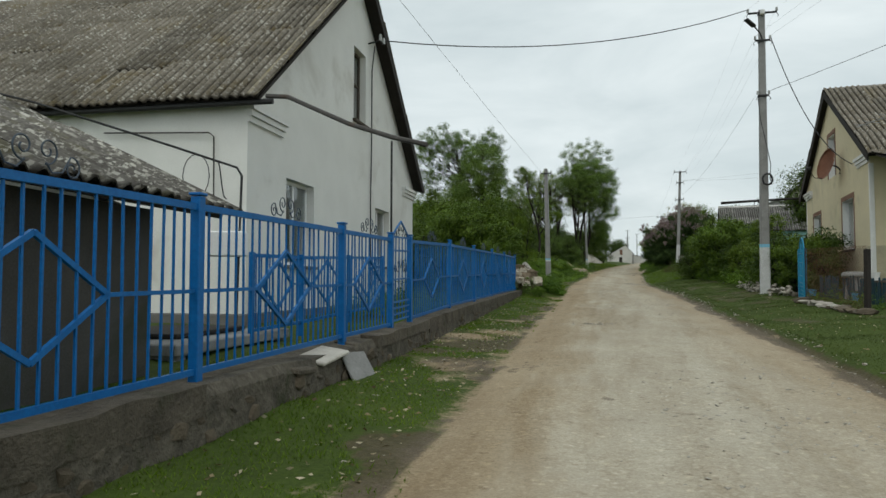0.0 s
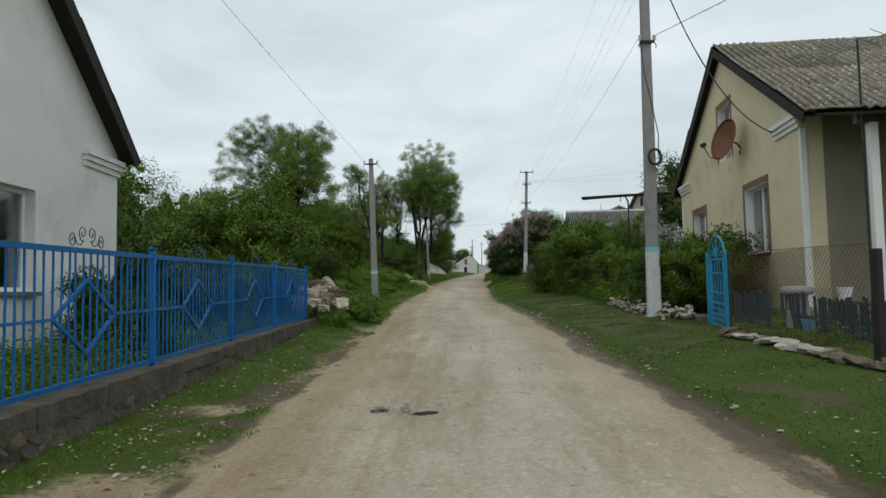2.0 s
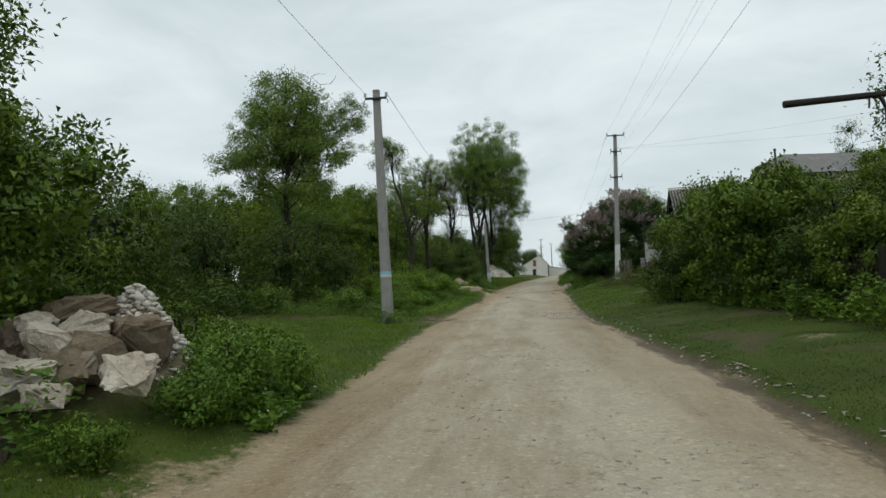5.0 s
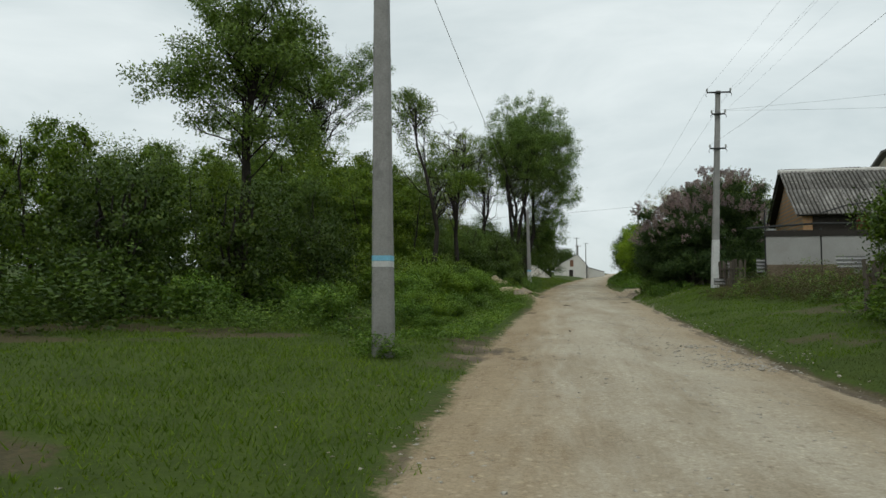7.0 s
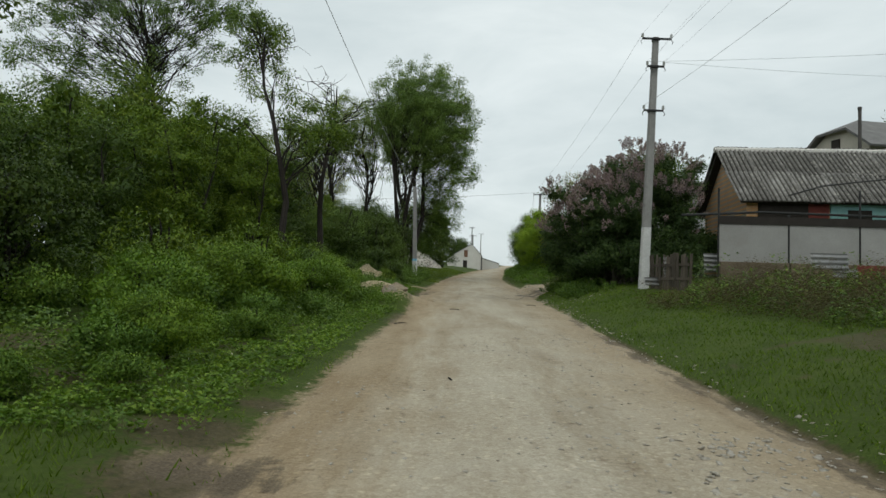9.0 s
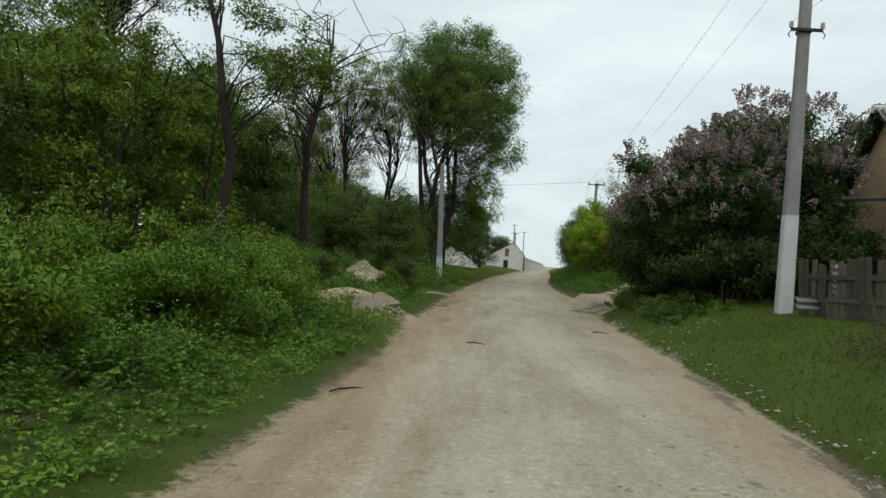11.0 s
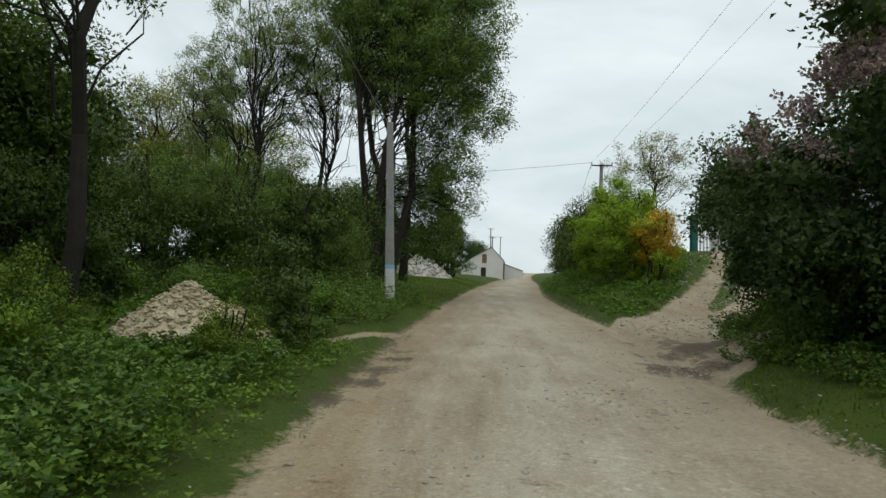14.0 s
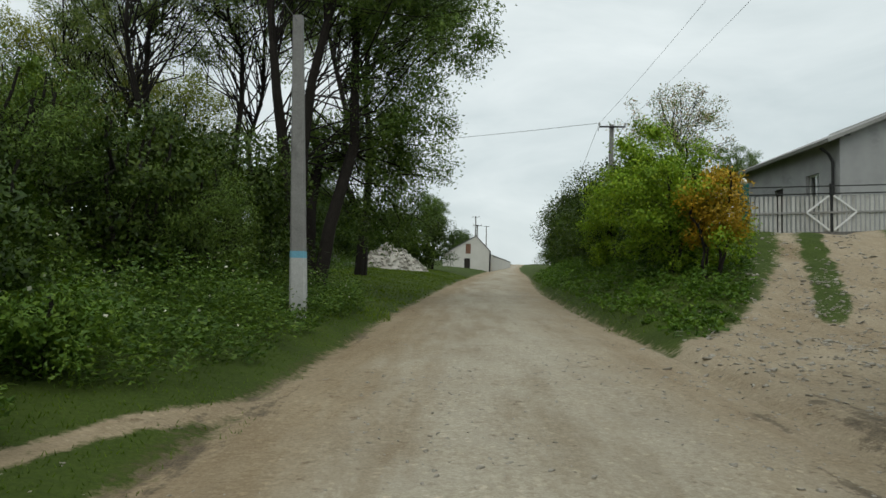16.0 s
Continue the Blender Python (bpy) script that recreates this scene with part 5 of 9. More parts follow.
def fence_panel(y0, y1, diamond=True, ornament=True, parent=None, off=Vector((0, 0, 0)), dh=0.0):
    parent = parent or fence
    a, b = fence_pt(y0) + off, fence_pt(y1) + off
    up = Vector((0, 0, 1))
    lo, hi = up * 0.05, up * (FH - 0.02 + dh)
    mid_h = up * 0.58
    for nm, q, w in (("bottom_rail", lo, 0.04), ("top_rail", hi, 0.045)):
        part(nm, bar_between(bmesh.new(), a + q, b + q, w, 0.03), BLUE, parent)
    c = (a + b) / 2
    dw = min(0.52, 0.3 * (b - a).length)
    f = (b - a).normalized()
    if diamond:
        part("middle_rail", bar_between(bmesh.new(), a + mid_h, c + mid_h - f * dw, 0.025, 0.02), BLUE, parent)
        part("middle_rail", bar_between(bmesh.new(), c + mid_h + f * dw, b + mid_h, 0.025, 0.02), BLUE, parent)
        dm = bmesh.new()
        k = [c + mid_h - f * dw, c + mid_h + up * 0.31, c + mid_h + f * dw, c + mid_h - up * 0.31]
        for i in range(4):
            bar_between(dm, k[i], k[(i + 1) % 4], 0.03, 0.024)
        part("diamond", dm, BLUE, parent)
    else:
        part("middle_rail", bar_between(bmesh.new(), a + mid_h, b + mid_h, 0.025, 0.02), BLUE, parent)
    n = max(3, round((b - a).length / 0.118))
    for k in range(1, n):
        p = a + (b - a) * (k / n)
        picket(parent, p, p.z + 0.05, p.z + FH - 0.03 + dh)
    if ornament:
        part("scroll_ornament", scroll(bmesh.new(), c + hi + up * 0.01, f, up, 0.54), SCROLL_IRON, parent, "grey worn bent-iron scroll")


POSTS = (-0.55, 2.05, 4.75, 7.39, 9.08, 10.0, 12.65, 15.38, 18.1, 20.75, 23.75)
for y in POSTS:
    p = fence_pt(y)
    wide = 0.072 if y < 10.5 else 0.06
    po = part("post", bmbox((0, 0, 0.62), (wide, wide, 1.30), None, 0.006), BLUE, fence, "", Matrix.Translation((p.x, p.y, p.z - 0.06)) @ pose(0, 0, 0, random.uniform(-0.8, 0.8), random.uniform(-0.6, 0.6), -12))
    part("post_cap", bmbox((0, 0, 1.285), (wide + 0.02, wide + 0.02, 0.02), None, 0.005), BLUE, po)
for i, (a, b) in enumerate(zip(POSTS, POSTS[1:])):
    if (a, b) == (9.08, 10.0):
        continue
    fence_panel(a + 0.03, b - 0.03)
# small gate with an arched top
wick = thing("garden_gate", "blue steel garden gate with scrolls and an arched top", "gate")
ga, gb = fence_pt(9.13), fence_pt(9.95)
up = Vector((0, 0, 1))
for k in range(6):
    p = ga + (gb - ga) * (k / 5)
    picket(wick, p, p.z + 0.08, p.z + 1.18)
for hgt in (0.08, 0.16, 0.24, 0.32, 0.62, 1.0, 1.18):
    part("rail", bar_between(bmesh.new(), ga + up * hgt, gb + up * hgt, 0.022, 0.02), BLUE, wick)
part("arch", tube(bmesh.new(), [ga + up * 1.18, ga + (gb - ga) * 0.25 + up * 1.30, (ga + gb) / 2 + up * 1.40, ga + (gb - ga) * 0.75 + up * 1.30, gb + up * 1.18], 0.014, 6), BLUE, wick)
part("scroll_ornament", scroll(bmesh.new(), (ga + gb) / 2 + up * 1.15, FA, up, 0.55), SCROLL_IRON, wick)
part("scroll_ornament", scroll(bmesh.new(), (ga + gb) / 2 + up * 0.68, FA, up, 0.55), SCROLL_IRON, wick)
# inner fence in the yard, lower, before the house
inner = thing("yard_fence", "low blue steel fence inside the yard", "fence")
ioff = Vector((-1.35, 0.35, -0.02))
for a, b in ((8.0, 9.35), (9.40, 11.2), (11.25, 13.0)):
    fence_panel(a, b, True, False, inner, ioff, -0.2)
for y in (8.0, 9.38, 11.22, 13.0):
    p = fence_pt(y) + ioff
    part("post", bmbox((p.x, p.y, p.z + 0.42), (0.06, 0.06, 1.12), pose(0, 0, 0, 0, 0, -12), 0.005), BLUE, inner)

# rubble wall under the fence
wall = thing("fence_wall", "low rubble stone wall with a worn concrete top", "wall", kind="structure")
ylist = np.arange(-1.0, 24.31, 0.55)
core = bmesh.new()
prev = None
for y in ylist:
    p = fence_pt(y)
    side = Vector((FA.y, -FA.x, 0))
    w = 0.20 + 0.015 * float(vnoise(y, 0, 1.1, 3))
    dip = 0.05 * max(0.0, float(vnoise(y, 2, 1.6, 5)))
    if 5.9 < y < 7.6:
        dip += 0.08
    b = gzs(p.x + 0.35, p.y) - 0.25
    ring = [core.verts.new(q) for q in (p - side * w + Vector((0, 0, b - p.z)), p - side * w * 0.95 + Vector((0, 0, -0.02)), p + side * w * 0.75 + Vector((0, 0, -0.01 - dip * 0.4)), p + side * w + Vector((0, 0, -0.08 - dip)), p + side * (w + 0.05) + Vector((0, 0, b - p.z)))]
    if prev:
        for i in range(4):
            core.faces.new((prev[i], prev[i + 1], ring[i + 1], ring[i]))
    else:
        core.faces.new(ring[::-1])
    prev = ring
core.faces.new(prev)
bmesh.ops.recalc_face_normals(core, faces=core.faces[:])
part("core", core, WALLFACE, wall)
side = Vector((FA.y, -FA.x, 0))
y = -1.0
while y < 23.8:
    ln = random.uniform(0.9, 1.7)
    if not (5.6 < y + ln and y < 7.4):
        a, b = fence_pt(y + 0.006), fence_pt(min(y + ln, 24.0) - 0.006)
        drop = random.uniform(0.13, 0.2)
        bm = bmesh.new()
        bar_between(bm, a + side * 0.115 + Vector((0, 0, -drop / 2 + 0.012)), b + side * 0.115 + Vector((0, 0, -drop / 2 + 0.012)), drop, 0.21)
        bmesh.ops.subdivide_edges(bm, edges=[e for e in bm.edges if e.calc_length() > 0.5], cuts=9)
        for v in bm.verts:
            v.co += 0.022 * noise.noise_vector(v.co * 3.1) + 0.012 * noise.noise_vector(v.co * 9.0)
        part("cement_band", bm, WALLCON, wall)
    y += ln
st_rng = np.random.default_rng(5)
stone_meshes = [rock_mesh(st_rng, (st_rng.uniform(0.09, 0.14), 0.05, st_rng.uniform(0.055, 0.085)), mt, "stone", 0.3, 2) for mt in (WALLSTONE, WALLCON, WALLSTONE, WALLSTONE) for _ in range(2)]
k = 0
y = 0.8
while y < 24.0:
    for row in range(2):
        p = fence_pt(y + row * 0.09)
        b = gzs(p.x + 0.35, p.y)
        top = p.z - 0.12
        if row == 1 and top - b < 0.2:
            continue
        z = b + 0.03 + row * 0.5 * (top - b) + st_rng.uniform(-0.02, 0.02)
        side = Vector((FA.y, -FA.x, 0))
        q = p + side * (0.185 + st_rng.uniform(-0.015, 0.02))
        if st_rng.random() < 0.93:
            part("stone", stone_meshes[st_rng.integers(len(stone_meshes))], None, wall, "", pose(q.x, q.y, z, st_rng.uniform(-15, 15), st_rng.uniform(-15, 15), 78 + st_rng.uniform(-12, 12)) @ Matrix.Scale(st_rng.uniform(0.6, 1.05), 4))
    y += st_rng.uniform(0.16, 0.25)
# broken slabs at the low spot
bs = thing("broken_sheet", "pale broken asbestos sheet leaning on the wall", "sheet")
part("sheet", bmbox((0, 0, 0), (0.35, 0.46, 0.022), None, 0.006), CONCRETE, bs, "", pose(-0.70, 7.05, 0.60, -6, 58, -28))
for q, s in (((-0.99, 6.62, 0.765), (0.30, 0.62, 0.04)), ((-0.86, 7.6, 0.80), (0.24, 0.45, 0.04)), ((-1.10, 5.95, 0.72), (0.24, 0.36, 0.05))):
    t = thing("capping_slab", "loose pale capping slab on the low wall", "slab")
    part("slab", bmbox((0, 0, 0), s, None, 0.012), HEAPROCK if s[1] > 0.55 else WALLCON, t, "", pose(*q, random.uniform(-5, 5), random.uniform(2, 12), -12))


# ---- power poles and lines ----
def insulator_mesh():
    bm = bmesh.new()
    tube(bm, [(0, 0, 0), (0, 0, 0.05), (0, 0, 0.055), (0, 0, 0.10), (0, 0, 0.12)], [0.03, 0.045, 0.028, 0.04, 0.02], 8)
    me = bpy.data.meshes.new("insulator")
    bm.to_mesh(me)
    bm.free()
    me.materials.append(PORCELAIN)
    return me


INSUL = insulator_mesh()


def power_pole(base, top, wide=0.24, arms=(), paint=1.3, stripe=True, turn=-12, bands=0.0, label="square grey concrete power pole with a whitewashed foot"):
    """arms: (distance below the top, half width). Returns the pole and the places of its insulators."""
    b, t = Vector(base), Vector(top)
    d = t - b
    pole = thing("power_pole", label, "utility pole", Matrix.Translation(b), "power poles")
    bm = bmesh.new()
    rz = Matrix.Rotation(radians(turn), 3, 'Z')

    def ring(f, grow_by=0.0):
        s = wide * (1 - 0.38 * f) / 2 + grow_by
        c = d * f
        ch = 0.25 * s
        return [c + rz @ Vector(q) for q in ((s - ch, s * 0.85, 0), (-s + ch, s * 0.85, 0), (-s, s * 0.85 - ch, 0), (-s, -s * 0.85 + ch, 0), (-s + ch, -s * 0.85, 0), (s - ch, -s * 0.85, 0), (s, -s * 0.85 + ch, 0), (s, s * 0.85 - ch, 0))]

    def loft(fs, gb, cap):
        m = bmesh.new()
        rs = [[m.verts.new(q) for q in ring(f, gb)] for f in fs]
        for x, y in zip(rs, rs[1:]):
            for i in range(8):
                m.faces.new((x[i], x[(i + 1) % 8], y[(i + 1) % 8], y[i]))
        if cap:
            m.faces.new(rs[0][::-1])
            m.faces.new(rs[-1])
        bmesh.ops.recalc_face_normals(m, faces=m.faces[:])
        return m
    ln = d.length
    part("shaft", loft([-0.06, 0.25, 0.5, 0.75, 1.0], 0, True), CONCRETE, pole)
    if paint:
        part("whitewash", loft([-0.05, paint / ln * 0.5, paint / ln], 0.004, False), LIMEWASH, pole, "flaking whitewashed foot")
        if stripe:
            part("stripe", loft([paint / ln, (paint + 0.10) / ln], 0.005, False), STRIPE, pole, "pale blue painted stripe")
    if bands:
        part("white_band", loft([bands / ln, (bands + 0.075) / ln], 0.004, False), LIMEWASH, pole, "flaking white painted band")
        part("stripe", loft([(bands + 0.08) / ln, (bands + 0.15) / ln], 0.004, False), STRIPE, pole, "faded pale blue painted stripe")
    ends = []
    ax = rz @ Vector((1, 0, 0))
    for drop, half in arms:
        c = d * (1 - drop / ln)
        cm = bmesh.new()
        bar_between(cm, c - ax * half + (rz @ Vector((0, -0.12, 0))), c + ax * half + (rz @ Vector((0, -0.12, 0))), 0.05, 0.05)
        arm = part("crossarm", cm, IRON, pole)
        s = wide * (1 - 0.38 * (1 - drop / ln)) / 2 + 0.012
        part("band", bmbox(c, (2 * s, 2 * s * 0.9, 0.06), rz.to_4x4()), IRON, arm)
        for k in (-1, 1):
            e = c + ax * (k * half) + (rz @ Vector((0, -0.12, 0))) + Vector((0, 0, 0.03))
            part("insulator", INSUL, None, arm, "", Matrix.Translation(e))
            hook = bmesh.new()
            tube(hook, [e - Vector((0, 0, 0.05)), e + ax * (0.05 * k) - Vector((0, 0, 0.12)), e + ax * (0.02 * k) - Vector((0, 0, 0.18))], 0.01, 5)
            part("hook", hook, IRON, arm)
            ends.append(b + e + Vector((0, 0, 0.1)))
    return pole, ends


def span(a, b, sag, r=0.008, material=ALU, name="overhead_wire", label="thin overhead power line wire", n=14):
    a, b = Vector(a), Vector(b)
    t = thing(name, label, "wire", None, "overhead wires")
    pts = [a + (b - a) * (k / n) - Vector((0, 0, sag * 4 * (k / n) * (1 - k / n))) for k in range(n + 1)]
    part("wire", tube(bmesh.new(), pts, r, 5), material, t)
    return t


R1, R1T = (10.0, 21.62, 0.95), (10.08, 21.66, 10.06)
p1, e1 = power_pole(R1, R1T, 0.28, ((0.12, 0.42), (1.0, 0.22), (2.75, 0.16)), 1.62)
pl, el = power_pole((5.60, 37.1, 1.35), (5.50, 37.2, 7.6), 0.285, ((0.25, 0.28),), 0, False, bands=1.28, label="square grey concrete power pole with a painted band")
p2, e2 = power_pole((17.55, 52.35, 2.5), (17.86, 52.4, 9.98), 0.26, ((0.08, 0.42), (0.9, 0.24), (2.2, 0.28)), 1.9, False)
pl2, el2 = power_pole((13.8, 67.3, 2.75), (13.66, 67.26, 7.34), 0.24, (), 1.0)
p3, e3 = power_pole((24.6, 79.2, 4.2), (24.7, 79.2, 9.2), 0.22, ((0.1, 0.45),), 0, False, -16)
# street lamp on the first pole
sl = part("lamp_arm", tube(bmesh.new(), [(0.02, -0.1, 8.15), (-0.12, -0.3, 8.25), (-0.36, -0.42, 8.42)], 0.022, 6), IRON, p1)
part("lamp_head", bmbox((-0.52, -0.5, 8.5), (0.42, 0.16, 0.07), pose(0, 0, 0, 0, 22, 28), 0.02), IRON, sl, "dark flat street lamp head")
# coil of cable and its drop
coil = tube(bmesh.new(), [Vector((0.06, -0.18, 3.72)) + Vector((0.15 * math.cos(a), 0.012 * math.sin(5 * a), 0.17 * math.sin(a))) for a in (2 * math.pi * k / 24 for k in range(25))], 0.03, 6)
part("cable_coil", coil, WIRE, p1, "black coil of spare cable")
part("cable_drop", tube(bmesh.new(), [(-0.15, -0.1, 6.35), (-0.13, -0.2, 5.6), (0.05, -0.22, 4.7), (0.16, -0.2, 4.2), (0.14, -0.18, 3.75), (0.2, -0.18, 3.55)], 0.012, 5), WIRE, p1)
part("junction_box", bmbox((0.02, -0.16, 8.98), (0.12, 0.1, 0.14), None, 0.01), PLASTIC_W, p1)
B1 = (9.0, -26.0, 9.6)
for i, (a, b) in enumerate(zip(e1[:4], e2[:4])):
    span(a, b, 0.5, 0.0022)
for k, dx in ((0, -0.4), (1, 0.4), (2, -0.2), (3, 0.2)):
    span(e1[k], (B1[0] + dx, B1[1], B1[2] - 0.4 * (k > 1)), 0.6, 0.0022)
span(e1[4], e2[4], 0.55, 0.004)
span(e1[5], (13.5, -4.0, 7.3), 0.3, 0.008)
for a, b in zip(e2[:2], e3):
    span(a, b, 0.35, 0.004)
span(e2[2], (45.0, 47.0, 12.5), 0.4, 0.004)
span(e2[3], (44.0, 52.0, 11.5), 0.4, 0.004)
span(e3[0], (50.0, 150.0, 11.0), 1.0, 0.008)
span(e3[1], (51.0, 150.0, 11.0), 1.0, 0.008)
span((-10.6, -22.0, 8.2), el[0], 0.35, 0.005)
span(el[1], (13.66, 67.26, 7.25), 0.35, 0.006)
span((4.0, 95.0, 9.6), e3[0], 0.3, 0.008)
span(e1[0], HA @ Vector((6.25, -0.3, 6.78)), 0.55, 0.014, WIRE, "service_cable", "twisted black service cable to the white house")
span(e1[3], HB @ Vector((8.8, -0.25, 3.85)), 0.75, 0.014, WIRE, "service_cable", "sagging black service cable to the cream house")


# ---- front yard of the cream house ----
def road_gate():
    a, b = Vector((9.97, 19.45, 0.98)), Vector((9.36, 18.0, 0.93))
    f = (b - a).normalized()
    up = Vector((0, 0, 1))
    g = thing("garden_gate", "light blue steel gate with an arched scrolled top", "gate")
    gp0, gp1 = a + f * 0.09, b - f * 0.09
    for p in (a, b):
        po = part("post", bmbox((p.x, p.y, p.z + 0.68), (0.09, 0.09, 1.5), pose(0, 0, 0, 0, 0, -22), 0.008), TEAL, g)
    for hgt, w in ((0.10, 0.03), (0.21, 0.018), (0.31, 0.018), (0.41, 0.018), (0.51, 0.03), (0.70, 0.018), (1.05, 0.02), (1.30, 0.03)):
        part("rail", bar_between(bmesh.new(), gp0 + up * hgt, gp1 + up * hgt, w, 0.02), TEAL, g)
    for k in range(7):
        p = gp0 + (gp1 - gp0) * (k / 6)
        part("bar", bmbox((p.x, p.y, p.z + 0.70), (0.014, 0.014, 1.2)), TEAL, g)
    c = (gp0 + gp1) / 2 + up * 1.30
    w = (gp1 - gp0).length / 2
    part("arch", tube(bmesh.new(), [c + f * (w * math.cos(t)) + up * (0.42 * math.sin(t)) for t in (math.pi * k / 14 for k in range(15))], 0.018, 6), TEAL, g)
    sc = bmesh.new()
    scroll(sc, c + up * 0.02, f, up, 0.8)
    tube(sc, [c, c + up * 0.41], 0.01, 5)
    for s in (-1, 1):
        tube(sc, [c + f * s * 0.05, c + f * (s * 0.35) + up * 0.3], 0.008, 5)
    part("scroll_ornament", sc, TEAL, g)
    return a, b, f


gA, gB, gF = road_gate()
gs = thing("gate_step", "worn grey stone block beside the gate", "step")
part("block", bmbox((10.3, 20.15, 1.02), (0.42, 0.9, 0.36), pose(0, 0, 0, 0, 2, -20), 0.03), WALLCON, gs)
# chain-link fence from the gate
cl = thing("chain_link_fence", "rusty chain link fence before the cream house", "fence")
c0, c1 = Vector((9.33, 17.9, 1.0)), Vector((8.72, 14.3, 0.9))
ch, cn = 1.32, 46
net = bmesh.new()
for k in range(-14, cn):
    for s in (0, 1):
        t0, t1 = k / cn, (k + 14) / cn
        z0, z1 = 0.0, ch
        if t0 < 0:
            z0, t0 = ch * (-t0) / (t1 - t0), 0
        if t1 > 1:
            z1, t1 = z0 + (ch - z0) * (1 - t0) / (t1 - t0), 1
        if t1 <= t0:
            continue
        p, q = c0.lerp(c1, t0), c0.lerp(c1, t1)
        za, zb = (z0, z1) if s else (ch - z0, ch - z1)
        tube(net, [p + Vector((0, 0, za)), q + Vector((0, 0, zb))], 0.0022, 3, False)
part("mesh", net, RUST, cl)
part("post", bmbox((8.67, 14.22, 1.4), (0.10, 0.10, 1.5), pose(0, 0, 0, 0, 1, 8), 0.01), DARK_WOOD, cl, "dark wooden corner post")
for c in (c0,):
    part("post", tube(bmesh.new(), [c - Vector((0, 0, 0.15)), c + Vector((0, 0, 1.36))], 0.018, 8), IRON, cl)
part("top_wire", tube(bmesh.new(), [c0 + Vector((0, 0, ch)), c1 + Vector((0, 0, ch))], 0.004, 5), RUST, cl)
# low dark teal pickets
pf = thing("low_picket_fence", "low dark teal wooden picket fence in the front garden", "fence")
pk = bmbox((0, 0, 0.3), (0.07, 0.018, 0.6), None, 0.008)
pkm = bpy.data.meshes.new("picket")
pk.to_mesh(pkm)
pk.free()
pkm.materials.append(DARK_TEAL)
for k in range(58):
    t = k / 57
    p = Vector((10.6, 19.6, 0)).lerp(Vector((9.6, 14.9, 0)), t)
    if 0.30 < t < 0.38 or 0.55 < t < 0.6:
        continue
    part("picket", pkm, None, pf, "", pose(p.x, p.y, gzs(p.x, p.y) - 0.02 + random.uniform(-0.04, 0.04), random.uniform(-3, 3), random.uniform(-3, 3), 78))
part("rail", bar_between(bmesh.new(), (10.61, 19.6, 1.32), (9.61, 14.9, 1.2), 0.05, 0.03), DARK_TEAL, pf)
# bench, tyre, buckets
bn = thing("garden_bench", "weathered grey plank bench", "bench", pose(9.95, 15.75, gzs(9.95, 15.75), 0, 0, 75))
part("seat", bmbox((0, 0, 0.52), (1.5, 0.35, 0.05), None, 0.01), GREY_WOOD, bn)
for x in (-0.6, 0.6):
    part("leg", bmbox((x, 0, 0.25), (0.08, 0.3, 0.5), None, 0.01), GREY_WOOD, bn)
ts = thing("round_table", "round white painted tyre table on a concrete pedestal", "table", pose(10.3, 17.5, gzs(10.3, 17.5)))
part("top", tube(bmesh.new(), [(0, 0, 0.53), (0, 0, 0.55), (0, 0, 0.60), (0, 0, 0.66), (0, 0, 0.68)], [0.19, 0.24, 0.255, 0.24, 0.19], 24), PANEL, ts, "old tyre painted white as a table top", None, True)
part("pedestal", tube(bmesh.new(), [(0, 0, 0), (0, 0, 0.56)], [0.2, 0.15], 12), CONCRETE, ts)


def bucket(place, material, label):
    b = thing("bucket", label, "bucket", Matrix.Translation(place) @ Matrix.Scale(0.7, 4), "buckets")
    part("body", tube(bmesh.new(), [(0, 0, 0), (0, 0, 0.26)], [0.11, 0.15], 16), material, b)
    part("rim", tube(bmesh.new(), [(0.15 * math.cos(a), 0.15 * math.sin(a), 0.26) for a in (2 * math.pi * k / 16 for k in range(17))], 0.012, 5), material, b)
    part("bail", tube(bmesh.new(), [(0.155 * math.cos(a), 0.02, 0.26 - 0.14 * math.sin(a) * 0.4 + 0.0) for a in (math.pi * k / 10 for k in range(11))], 0.005, 5), IRON, b)


bucket((10.08, 16.25, gzs(9.95, 15.75) + 0.545), PLASTIC_W, "white plastic bucket on the bench")
bucket((10.1, 17.05, gzs(10.1, 17.05)), PLASTIC_B, "blue plastic bucket on the ground")
bucket((10.55, 19.9, gzs(10.55, 19.9) + 0.02), PLASTIC_B, "blue bucket beside the gate block")
# antenna mast
am = thing("antenna_mast", "leaning steel mast with a television antenna", "antenna")
part("mast", tube(bmesh.new(), [(10.98, 16.69, 0.8), (10.9, 16.62, 5.6)], 0.018, 8), IRON, am)
ant = bmesh.new()
tube(ant, [(10.55, 17.6, 5.42), (11.1, 16.1, 5.56)], 0.012, 5)
for k in range(6):
    c = Vector((10.55, 17.6, 5.42)).lerp(Vector((11.1, 16.1, 5.56)), 0.1 + 0.16 * k)
    tube(ant, [c - Vector((0.42, 0.16, 0)) * (0.6 + 0.08 * k), c + Vector((0.42, 0.16, 0)) * (0.6 + 0.08 * k)], 0.006, 4)
part("antenna", ant, ALU, am)
